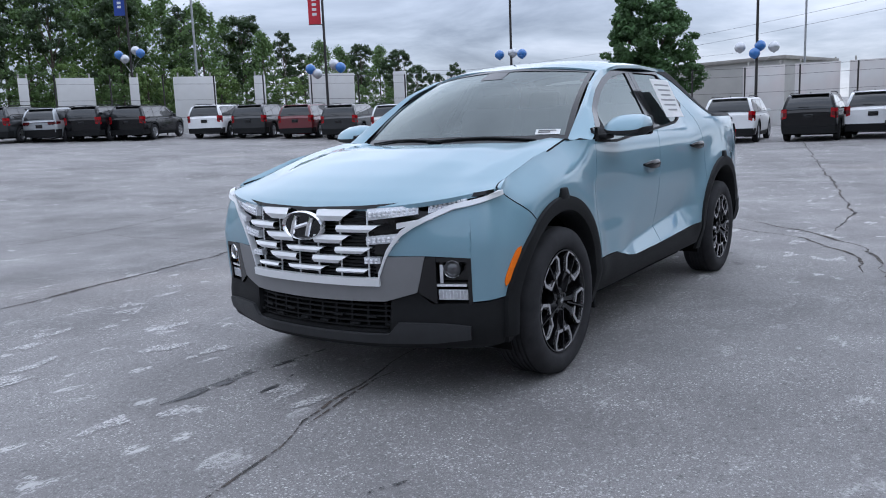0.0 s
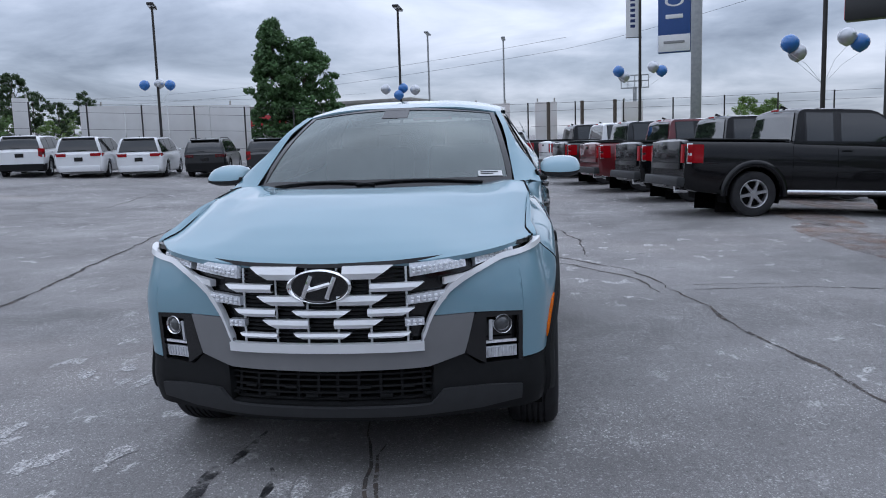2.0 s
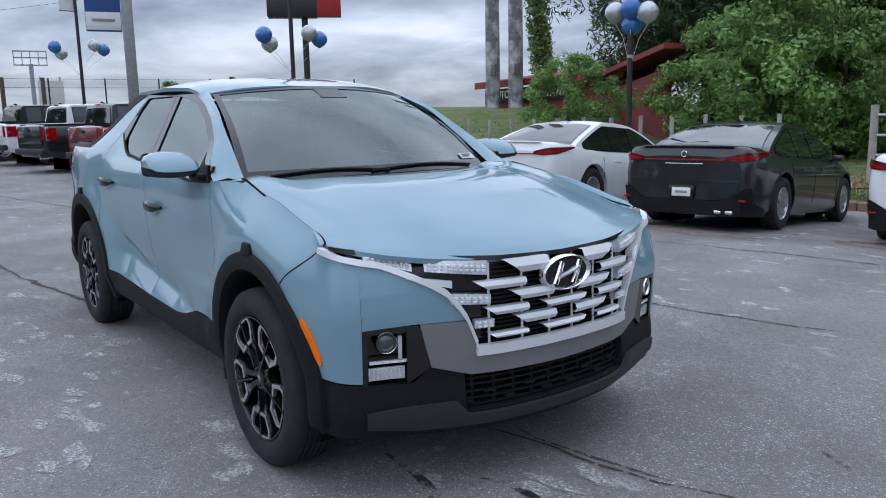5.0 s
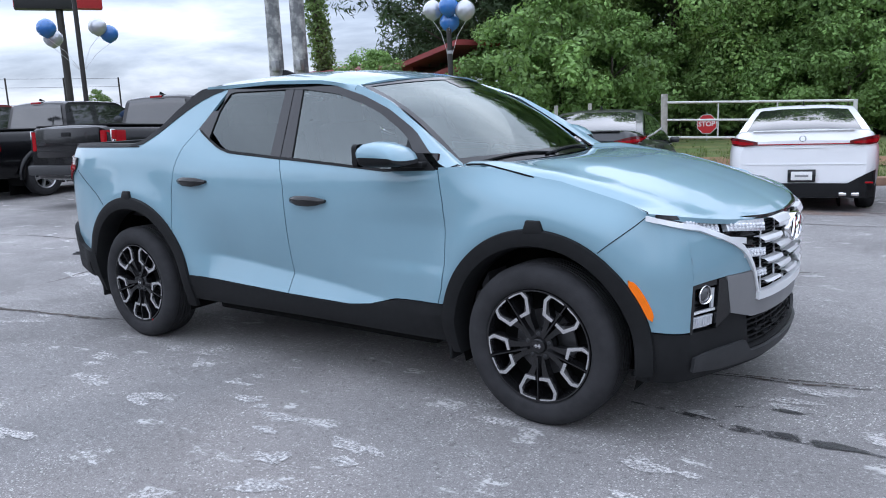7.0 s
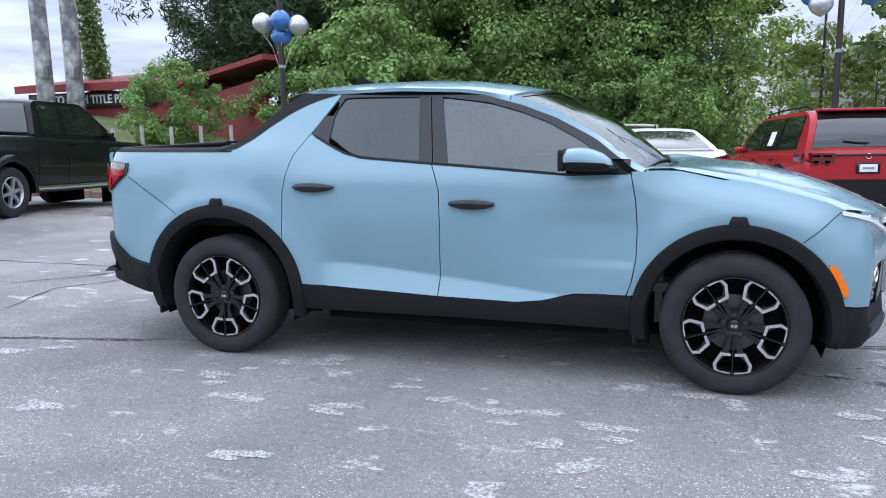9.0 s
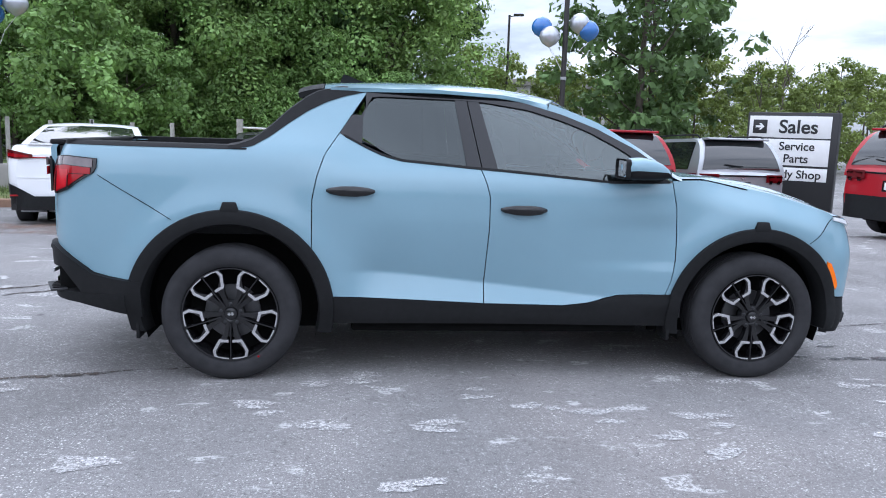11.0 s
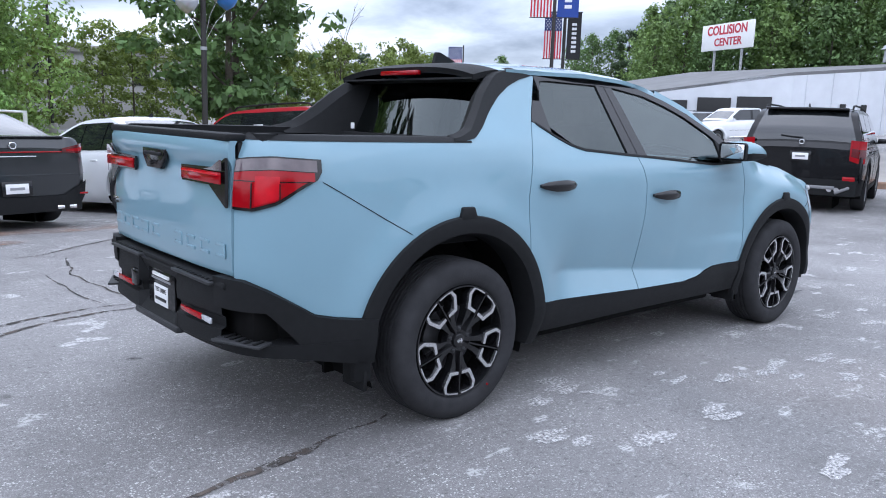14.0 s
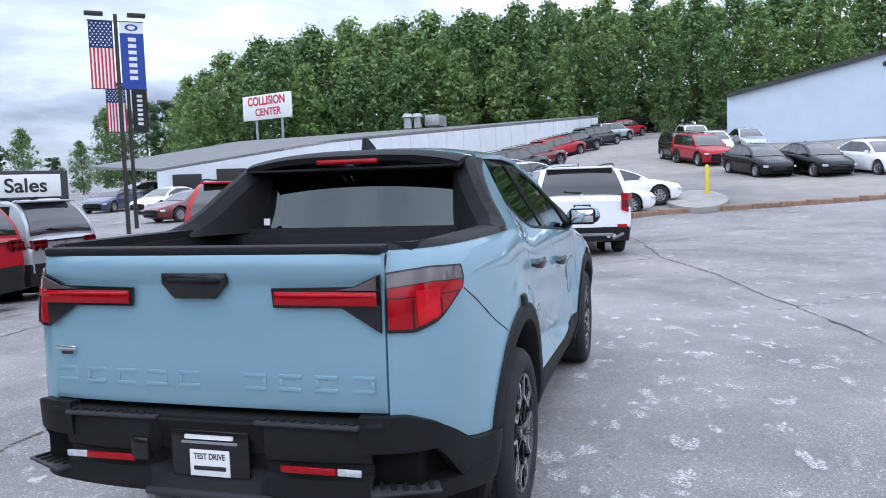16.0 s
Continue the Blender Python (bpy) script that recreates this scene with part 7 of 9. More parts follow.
# long joints and cracks
CRACKS = [
    ([(-4.84, .37), (-4.03, 1.14), (-3.2, 1.75), (-1.8, 2.12), (-.17, 2.33), (1.02, 2.57), (2.05, 2.79)], .05, M_CRACK2),
    ([(-1.95, 2.14), (-2.02, 3.25), (-1.88, 4.04), (-2.2, 4.22)], .03, M_CRACK),
    ([(-2.24, 4.22), (-1.07, 4.88), (.36, 5.23), (2.6, 5.4)], .04, M_CRACK),
    ([(2.07, -3.54), (1.0, -3.7), (-.5, -4.05), (-2.1, -4.36), (-4.2, -4.9), (-8, -5.9), (-23, -9.5)], .07, M_CRACK),
    ([(.24, -7.2), (-1.1, -7.4), (-4.5, -8.3), (-9, -9.2)], .04, M_CRACK),
    ([(-1.1, -7.39), (-1.0, -6.2), (-1.15, -5.3), (-1.3, -4.2)], .025, M_CRACK),
    ([(-28, -2.8), (-11.1, .5), (-5.7, 1.44), (-4.1, 1.45)], .05, M_CRACK),
    ([(-10.7, -1.1), (-10.9, .55), (-10, 1.5)], .04, M_CRACK),
    ([(-3.9, -.38), (-4.1, .42), (-3.5, 1.22), (-2.7, 1.72), (-1.8, 1.97)], .045, M_CRACK2),
    ([(-2.2, 3.35), (-2.2, 2.69), (-2.1, 2.0)], .03, M_CRACK),
    ([(-11.1, -2.4), (-6.8, -1.5), (-3.24, -1.0), (-2.47, -.86), (-1.74, -.7)], .065, M_CRACK2),
    ([(8.75, -.27), (10.1, -1.5), (7.9, -2.2), (4.57, -2.9), (2.5, -3.36)], .05, M_CRACK),
    ([(16.0, -.6), (13.6, -1.1), (10.1, -1.5)], .05, M_CRACK),
    ([(-9, -13), (-14, -10.5), (-20, -12)], .05, M_CRACK),
    ([(4.1, .55), (3.34, .40), (2.77, .26), (2.06, .08), (1.4, -.02)], .019, M_CRACK),
    ([(1.9, .15), (2.33, .18), (2.7, .25)], .03, M_CRACK2),
]
for line, w, m_ in CRACKS:
    strip("pavement_crack", line, w * .62, m_, .004, "dirt-filled crack wandering through the asphalt", .07, "crack")
for k in range(-2, 6):
    a = Vector((-6.1 + 2.8 * k, 5.1 + .61 * k))
    d = Vector((math.cos(radians(ROW_AZ)), math.sin(radians(ROW_AZ))))
    strip("parking_line", [tuple(a), tuple(a + d * 5.2)], .10, M_LINE, .005, "faded white parking line", 0, "road marking", False)
for line in ([(7.9, -2.18), (12.2, -5.76)], [(4.16, -2.7), (5.8, -4.2)]):
    strip("parking_line", line, .09, M_LINE, .005, "faded white parking line", 0, "road marking", False)
M_OIL = ragged(mat("oil_stain", (.022, .022, .024), .45, vary=.4, vary_scale=9, bump=.4, bump_scale=80), 8, .44, .58)
for line, w in (([(1.76, -.48), (2.24, -.55), (2.84, -.56)], .06), ([(2.2, -.31), (2.41, -.27), (2.58, -.25)], .05), ([(2.9, .95), (3.05, .9)], .05), ([(-2.9, -2.3), (-2.8, -2.2)], .07)):
    strip("oil_stain", line, w, M_OIL, .0045, "dark oil drips on the asphalt", .05, "stain", fine=.05)
for k in range(2, 5):
    a = Vector((8.4 + .85 * k, 4.3 - 2.78 * k))
    d = Vector((math.cos(radians(17)), math.sin(radians(17))))
    strip("parking_line", [tuple(a), tuple(a + d * 5.0)], .10, M_LINE, .005, "faded white parking line", 0, "road marking", False)
# pale scuffed spots round the pickup
M_SCUFF = ragged(mat("scuffed_asphalt", (.52, .51, .50), .85, vary=.35, vary_scale=60, bump=.5, bump_scale=90), 70, .34, .62)
SCUFFS = [(-2.68, -1.12), (-2.94, -1.26), (-1.09, -.98), (-.67, -1.03), (-.19, -1.18), (.16, -1.44), (.38, -1.5), (-1.29, -1.4), (-.95, -1.68), (-.43, -1.63),
          (.7, -1.87), (-.82, -.86), (.94, -1.56), (.89, -2.02), (-.56, -2.26), (-1.94, -1.98), (1.23, -.97), (1.8, -1.82), (2.32, -2.4), (2.95, -1.59),
          (2.7, -1.7), (2.93, -.49), (3.15, -.58), (1.52, -2.68), (.89, -2.99), (2.44, -.08), (2.13, -1.44), (2.15, -1.09), (2.54, -2.24), (1.69, -2.48)]
rs = np.random.default_rng(77)
for cx, cy in SCUFFS:
    bm = bmesh.new()
    for _ in range(int(rs.integers(2, 4))):
        ox, oy = rs.normal(0, .055, 2)
        a, b, tilt = rs.uniform(.05, .12), rs.uniform(.025, .05), rs.normal(.1, .25)
        ring = []
        for k in range(14):
            t = 2 * math.pi * k / 14
            q = 1 + rs.uniform(-.3, .3)
            px, py = a * q * math.cos(t), b * q * math.sin(t)
            ring.append(bm.verts.new((cx + ox + px * math.cos(tilt) - py * math.sin(tilt), cy + oy + px * math.sin(tilt) + py * math.cos(tilt), .004 + .0005 * rs.random())))
        bm.faces.new(ring)
    tagged(part("scuff_mark", bm, M_SCUFF, None, smooth=0), "pale scuffed spot worn into the asphalt", "stain", kind="structure")
# red soil washed from the bank
ragged(M_SOIL, 2.6, .38, .85)
for cx, cy, rx, ry in ((-5.0, 5.1, 2.8, .55), (-9.0, 5.6, 2.2, .5), (-2.0, 6.0, 1.8, .40), (-12.6, 7.2, 2.4, .9), (1.6, 6.8, 1.8, .4)):
    bm = bmesh.new()
    ring = []
    for k in range(36):
        a = 2 * math.pi * k / 36
        q = 1 + .35 * noise.noise(Vector((math.cos(a) * 1.7 + cx, math.sin(a) * 1.7, 0)))
        x, y = cx + rx * q * math.cos(a), cy + ry * q * math.sin(a)
        ring.append([bm.verts.new((cx + (x - cx) * t, cy + (y - cy) * t, rise(cx + (x - cx) * t, cy + (y - cy) * t) + .010)) for t in (.05, .25, .45, .65, .85, 1)])
    bm.faces.new([r[0] for r in ring])
    for k in range(36):
        a, b = ring[k], ring[(k + 1) % 36]
        for i in range(5):
            bm.faces.new((a[i], b[i], b[i + 1], a[i + 1]))
    tagged(part("soil_patch", bm, M_SOIL, None, smooth=0), "red soil washed over the asphalt", "soil", kind="structure")

# ---------------------------------------------------------------- trees
def leaf_material(name, color, back):
    ma = bpy.data.materials.new(name)
    ma.use_nodes = True
    nt = ma.node_tree
    p = nt.nodes["Principled BSDF"]
    p.inputs["Roughness"].default_value = .55
    p.inputs["Specular IOR Level"].default_value = .3
    ge = nt.nodes.new("ShaderNodeNewGeometry")
    rp = nt.nodes.new("ShaderNodeValToRGB")
    rp.color_ramp.elements[0].color = (*[c * .52 for c in color], 1)
    rp.color_ramp.elements[1].color = (*[c * 1.55 for c in color], 1)
    nt.links.new(ge.outputs["Random Per Island"], rp.inputs["Fac"])
    tc = nt.nodes.new("ShaderNodeTexCoord")
    no = nt.nodes.new("ShaderNodeTexNoise")
    no.inputs["Scale"].default_value = .7
    nt.links.new(tc.outputs["Object"], no.inputs["Vector"])
    mx = nt.nodes.new("ShaderNodeMix")
    mx.data_type, mx.blend_type = "RGBA", "MULTIPLY"
    mx.inputs["Factor"].default_value = .8
    sc = nt.nodes.new("ShaderNodeMapRange")
    sc.inputs["From Min"].default_value, sc.inputs["From Max"].default_value, sc.inputs["To Min"].default_value, sc.inputs["To Max"].default_value = .3, .7, .5, 1.5
    nt.links.new(no.outputs["Fac"], sc.inputs["Value"])
    nt.links.new(rp.outputs["Color"], mx.inputs["A"])
    nt.links.new(sc.outputs["Result"], mx.inputs["B"])
    nt.links.new(mx.outputs["Result"], p.inputs["Base Color"])
    tr = nt.nodes.new("ShaderNodeBsdfTranslucent")
    tr.inputs["Color"].default_value = (*back, 1)
    ms = nt.nodes.new("ShaderNodeMixShader")
    ms.inputs[0].default_value = .28
    nt.links.new(p.outputs[0], ms.inputs[1])
    nt.links.new(tr.outputs[0], ms.inputs[2])
    nt.links.new(ms.outputs[0], nt.nodes["Material Output"].inputs["Surface"])
    return ma


L_BRIGHT = leaf_material("bright_leaves", (.150, .225, .075), (.22, .33, .08))
L_MID = leaf_material("green_leaves", (.112, .180, .066), (.16, .26, .07))
# wall trees and shrubs: the light falling on them is put into brighter leaf colours
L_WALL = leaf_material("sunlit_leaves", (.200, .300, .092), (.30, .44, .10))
L_WALL2 = leaf_material("lit_green_leaves", (.175, .285, .088), (.27, .42, .10))
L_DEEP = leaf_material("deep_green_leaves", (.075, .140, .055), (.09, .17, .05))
L_DARK = leaf_material("pine_needles", (.055, .090, .040), (.06, .10, .03))
L_OLIVE = leaf_material("olive_leaves", (.16, .21, .055), (.24, .30, .06))
M_BARK = mat("bark", (.10, .082, .066), .95, vary=.35, vary_scale=6, bump=.9, bump_scale=22)
M_WOODPOLE = mat("weathered_pole", (.17, .175, .185), .9, vary=.25, vary_scale=4, bump=.5, bump_scale=30, second=(.55, .55, .54), second_scale=2.2, second_fac=1.0)


def leaf_cloud(centres, radii, per, leaf, seed, slim=.55, shell=.35):
    """Many small bent leaves round the given clump centres, as one mesh."""
    r = np.random.default_rng(seed)
    n = len(centres) * per
    c = np.repeat(np.array(centres), per, axis=0)
    rad = np.repeat(np.array(radii), per)
    d = r.normal(size=(n, 3))
    d /= np.linalg.norm(d, axis=1)[:, None]
    p = c + d * (rad * r.uniform(shell, 1.0, n) ** .6)[:, None] * (1, 1, .75)
    nrm = d + r.normal(size=(n, 3)) * .45 + (0, 0, .35)
    nrm /= np.linalg.norm(nrm, axis=1)[:, None]
    t = np.cross(nrm, r.normal(size=(n, 3)))
    t /= np.linalg.norm(t, axis=1)[:, None]
    b = np.cross(nrm, t)
    size = leaf * r.uniform(.6, 1.35, n)[:, None]
    v = np.empty((n, 4, 3))
    v[:, 0] = p - t * size
    v[:, 1] = p + b * size * slim - nrm * size * .15
    v[:, 2] = p + t * size
    v[:, 3] = p - b * size * slim - nrm * size * .15
    idx = np.arange(n * 4).reshape(n, 4)
    return v.reshape(-1, 3), idx


def leaf_mesh(name, verts, faces, material):
    me = bpy.data.meshes.new(name)
    me.vertices.add(len(verts))
    me.vertices.foreach_set("co", verts.astype(np.float32).ravel())
    me.loops.add(faces.size)
    me.loops.foreach_set("vertex_index", faces.astype(np.int32).ravel())
    me.polygons.add(len(faces))
    me.polygons.foreach_set("loop_start", np.arange(0, faces.size, 4, dtype=np.int32))
    me.update(calc_edges=True)
    me.validate()
    me.materials.append(material)
    return me


def make_tree(name, height, spread, trunk_r, crown_from, clumps, per, leaf, material, seed, shape="round", label="", limbs=9):
    top = thing(name, label=label, category="tree")
    r = np.random.default_rng(seed)
    bend = r.uniform(-.03, .03, 2) * height
    pts = [(bend[0] * (k / 8) ** 2, bend[1] * (k / 8) ** 2, height * .94 * k / 8) for k in range(9)]
    trunk_bm = tube([(0, 0, -.2), *pts[1:]], trunk_r, 9, r_end=trunk_r * .12)
    centres, radii = [], []
    for k in range(clumps):
        h = r.uniform(0, 1)
        if shape == "round":
            w = math.sin(math.pi * min(1, .10 + .86 * h)) ** .65
        elif shape == "tall":
            w = (.55 + .45 * math.sin(math.pi * min(1, .15 + .8 * h))) * (1 - .75 * max(0, h - .7) / .3)
        elif shape == "cone":
            w = (1 - h) ** .75 + .10
        elif shape == "pine":
            w = .30 + .75 * math.sin(math.pi * (.2 + .75 * h)) ** 1.2
        else:
            w = 1 - .35 * h ** 2
        a = r.uniform(0, 2 * math.pi)
        lobes = 1 + .26 * math.sin(3 * a + seed) + .16 * math.sin(5 * a + 2 * h * 5 + seed)
        q = spread * w * lobes * math.sqrt(r.uniform(.12, 1))
        z = height * (crown_from + (1 - crown_from) * h)
        centres.append((q * math.cos(a) + bend[0] * h, q * math.sin(a) + bend[1] * h, z))
        radii.append(spread * {"pine": .24, "tall": .36, "full": .27}.get(shape, .20) * r.uniform(.6, 1.25))
    for k in range(limbs):
        c = centres[int(r.integers(len(centres)))]
        z0 = max(height * crown_from * .8, c[2] * .72 - .2)
        t = z0 / (height * .94)
        o = Vector((bend[0] * t * t, bend[1] * t * t, z0))
        e = Vector(c)
        m = o.lerp(e, .5) + Vector((0, 0, -.06 * (e - o).length))
        tube([o, m, e], trunk_r * .32, 5, bm=trunk_bm, r_end=trunk_r * .06)
    part("trunk", trunk_bm, M_BARK, top, smooth=60)
    v, f = leaf_cloud(centres, radii, per, leaf, seed + 1, .20 if shape == "pine" else .55, .62 if shape == "full" else .35)
    me = leaf_mesh("crown", v, f, material)
    ob = new("crown", me)
    ob.parent = top
    ob["kind"] = "stuff"
    return top


def ground_z(x, y):
    return hill(x, y) if (y > verge_edge(x) and -70 < x < 9) else rise(x, y)


planted = set()


def plant(proto, x, y, scale=1.0, turn=0.0, label="", group="trees", z=None):
    m = Matrix.Translation((x, y, (ground_z(x, y) if z is None else z) - .05)) @ Matrix.Rotation(turn, 4, "Z") @ Matrix.Scale(scale, 4)
    if proto.name in planted:
        ob = copy_thing(proto, m)
        ob.scale = (scale,) * 3
    else:
        planted.add(proto.name)
        ob = proto
        ob.matrix_basis = m
    tagged(ob, label, "tree", group)
    return ob


wall_a = make_tree("broadleaf_tree", 13.5, 3.15, .26, .02, 250, 230, .074, L_WALL2, 11, "full")
wall_b = make_tree("broadleaf_tree", 12.5, 3.25, .24, .02, 250, 230, .076, L_WALL, 12, "full")
round_a = make_tree("broadleaf_tree", 11, 3.4, .22, .16, 130, 38, .20, L_MID, 13, "round")
dense_a = make_tree("cedar_tree", 12, 2.7, .22, .06, 230, 90, .17, L_DEEP, 31, "cone")
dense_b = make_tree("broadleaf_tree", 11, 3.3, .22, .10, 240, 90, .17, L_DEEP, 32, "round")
round_b = make_tree("broadleaf_tree", 9, 3.2, .18, .12, 110, 38, .20, L_BRIGHT, 14, "round")
pine_a = make_tree("pine_tree", 18, 3.0, .26, .48, 60, 60, .40, L_DARK, 16, "pine", limbs=16)
pine_b = make_tree("pine_tree", 16, 3.4, .25, .35, 80, 60, .42, L_DARK, 17, "pine", limbs=16)
pine_c = make_tree("pine_tree", 12, 4.2, .24, .22, 170, 110, .20, L_DARK, 22, "pine", limbs=16)
bush = make_tree("shrub", 3.2, 1.9, .08, .02, 120, 130, .062, L_WALL2, 18, "round")
far_a = make_tree("broadleaf_tree", 19, 3.6, .26, .06, 210, 21, .30, L_MID, 19, "tall")
far_b = make_tree("broadleaf_tree", 18, 3.4, .26, .05, 210, 21, .30, L_BRIGHT, 20, "tall")
far_c = make_tree("broadleaf_tree", 18, 5.5, .30, .04, 60, 16, .80, L_MID, 23, "full")
under = make_tree("shrub", 6, 3.6, .10, .0, 60, 36, .26, L_MID, 24, "full")
young = make_tree("young_tree", 7, 2.6, .10, .10, 95, 44, .13, L_OLIVE, 21, "round")

WALL = "dense leafy tree in the wall of green behind the fence"
for k, (x, y, sc) in enumerate([(-11.8, 28.6, 1.15), (-9.2, 31.6, 1.4), (-5.8, 32.2, 1.4), (-2.4, 31.4, 1.4), (.6, 31.8, 1.3)]):
    plant(wall_a if k % 2 else wall_b, x, y, sc, k * 1.7, WALL, "wall of trees")
# darker crowns behind, the shade between the wall trees put into their leaf colour
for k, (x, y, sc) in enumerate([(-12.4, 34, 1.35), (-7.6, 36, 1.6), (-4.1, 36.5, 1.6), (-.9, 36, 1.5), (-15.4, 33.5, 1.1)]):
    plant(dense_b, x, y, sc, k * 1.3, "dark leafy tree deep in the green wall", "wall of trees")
for k, (x, y, sc) in enumerate([(-16.6, 19.2, .95), (-12.2, 22.4, 1.35), (-10.6, 23.4, 1.7), (-9.4, 25.4, 1.5), (-7.9, 29.0, 1.1), (-6.1, 29.4, 1.2), (-4.0, 29.0, 1.2), (-1.4, 28.0, 1.3), (.6, 28.4, 1.2), (-22.0, 26.5, .75), (-20.2, 26.0, .6), (-18.4, 24.8, .6)]):
    plant(bush, x, y, sc, k * 2.1, "leafy green shrub on the bank", "shrubs")
plant(pine_c, -16.5, 27.5, 1.0, .9, "bushy dark pine behind the red shop", "pines")
plant(pine_c, -20.0, 29.0, .9, 2.9, "bushy dark pine behind the red shop", "pines")
for k, (x, y) in enumerate(((6.5, 46), (9.5, 49), (13, 50), (16.5, 50), (19.5, 49))):
    plant(young, x, y, 1.0, k * 2.3, "small leafy tree before a grey building", "trees beyond the gate")
plant(pine_b, -18.5, 31, 1.0, .4, "tall dark pine behind the bank", "pines")
plant(pine_b, -14.5, 31, .9, 2.4, "tall dark pine behind the bank", "pines")
plant(pine_a, -11, 29, .85, 1.2, "tall dark pine behind the bank", "pines")
plant(round_a, 11.4, 28.3, 1.05, .3, "tall leafy tree behind the lamp post", "trees by the sales sign")
plant(round_a, 12.6, 30.0, .95, 1.3, "tall leafy tree behind the lamp post", "trees by the sales sign")
for k, (x, y, sc) in enumerate([(16.5, 27.5, 1.0), (19.0, 27.0, .9), (15.2, 31, 1.15), (21.5, 29.5, 1.05), (24.2, 31.5, .95), (18.0, 35, 1.2), (26.5, 34.5, 1.05), (9.0, 33, 1.0), (22.5, 36.5, 1.1)]):
    plant(young, x, y, sc * .7, k * 1.1, "thin young olive-green tree", "young trees")
# far woods, as single trees along arcs
def woods(spec, protos, group, label, seed):
    r = np.random.default_rng(seed)
    for az, d, top_el, ex, ey, ez in spec:
        x, y = ex + d * math.cos(radians(az)), ey + d * math.sin(radians(az))
        z = rise(x, y)
        pr, h0 = protos[int(r.integers(len(protos)))]
        want = ez + d * math.tan(radians(top_el)) - z
        plant(pr, x, y, max(.25, want / h0), r.uniform(0, 6), label, group, z)


E16 = (-4.8, -1.5, 1.47)
line = []
for k in range(40):
    az = 33.5 - k * 1.24
    el = interp(az, [(-15, 11.7), (5, 12.2), (12, 12.0), (23, 11.2), (28, 10.4), (31, 9.2), (35, 7.2)])
    line.append((az, 92 + 5 * math.sin(k * 2.3), el * (1 + .05 * math.sin(k * 3.7)), *E16))
    if k % 3 == 1:
        line.append((az + .8, 84, el * .80, *E16))
woods(line, [(far_a, 19), (far_b, 18)], "wood behind the workshop", "tall leafy tree in the wood behind the workshop", 3)
line = [(39 - 1.3 * k, 120 + 6 * math.sin(k), interp(39 - 1.3 * k, [(30, 7.0), (36, 6.4), (39, 5.8)]), *E16) for k in range(6)]
line += [(66 - 1.7 * k, 105 + 9 * math.sin(k * 1.7), 3.6 + 1.0 * math.sin(k * 2.1), *E16) for k in range(16)]
woods(line, [(pine_b, 16), (far_a, 19)], "far wood", "dark tree in the far wood", 4)
E0 = (4.98, 2.57, 1.25)
line = []
for k in range(30):
    az = -108 - k * 1.35
    el = interp(az, [(-146, 3.2), (-143, 5.9), (-139, 6.2), (-136, 6.0), (-133.5, 7.6), (-129, 8.8), (-122, 10.0), (-108, 10.5)])
    line.append((az, 66 + 5 * math.sin(k * 1.9), el * (1 + .06 * math.sin(k * 2.9)), *E0))
woods(line, [(pine_a, 18), (pine_b, 16), (far_a, 19)], "wood behind the far row", "tall tree in the wood behind the far row", 6)
line = [(-109 - k * 2.4, 60, interp(-109 - k * 2.4, [(-146, 2.6), (-138, 3.6), (-130, 4.6), (-109, 5.5)]), *E0) for k in range(16)]
woods([(-16 + 2.6 * k, 80 + 3 * math.sin(k * 2.1), 2.6 + .6 * math.sin(k * 1.7), *E16) for k in range(20)], [(under, 6)], "undergrowth", "leafy undergrowth at the edge of the wood", 12)
woods(line, [(round_b, 9), (round_a, 11)], "wood behind the far row", "leafy undergrowth tree behind the far row", 8)
woods([(-160.5, 62, 9.3, 5.2, 1.33, 1.31)], [(dense_a, 12)], "pair of trees", "tall dark tree with a narrow top", 1)
woods([(-162.9, 62, 8.0, 5.2, 1.33, 1.31)], [(dense_b, 11)], "pair of trees", "broad leafy tree beside a narrow one", 1)
woods([(-147.6, 70, 3.2, 5.2, 1.33, 1.31), (-150.2, 72, 2.6, 5.2, 1.33, 1.31), (165.2, 58, 2.9, 5.2, .36, 1.32), (163.6, 60, 2.7, 5.2, .36, 1.32), (152.4, 70, 2.2, 5.2, -.1, 1.32), (-176, 95, 2.4, 5, 0, 1.3)], [(round_b, 9)], "far trees", "distant rounded green tree", 2)
# unseen belt of trees added behind and beside the path, to close the reflections
line = [(-105 + 3.0 * k, 95 + 8 * math.sin(k * 1.3), 7.5 + 1.2 * math.sin(k * 2.2), 0, 0, 1.4) for k in range(32)]
woods(line, [(far_c, 18)], "wood beyond the lot", "added leafy tree out of view that closes the reflections", 9)

# bare tree
bare = thing("bare_tree", pose(21.5, 34.5, 0), "leafless grey tree among young trees", "tree")
bm = bmesh.new()
rr = np.random.default_rng(9)


def branch(o, d, ln, r_, depth):
    e = o + d * ln
    tube([o, o.lerp(e, .5) + Vector(rr.normal(0, .04 * ln, 3)), e], r_, 5, bm=bm, r_end=r_ * .55)
    if depth:
        for _ in range(3):
            nd = (d + Vector(rr.normal(0, .42, 3)) + Vector((0, 0, .12))).normalized()
            branch(o.lerp(e, rr.uniform(.55, 1)), nd, ln * rr.uniform(.5, .75), r_ * .5, depth - 1)


branch(Vector((0, 0, -.2)), Vector((0, 0, 1)), 3.4, .12, 4)
part("trunk", bm, M_BARK, bare, smooth=60)

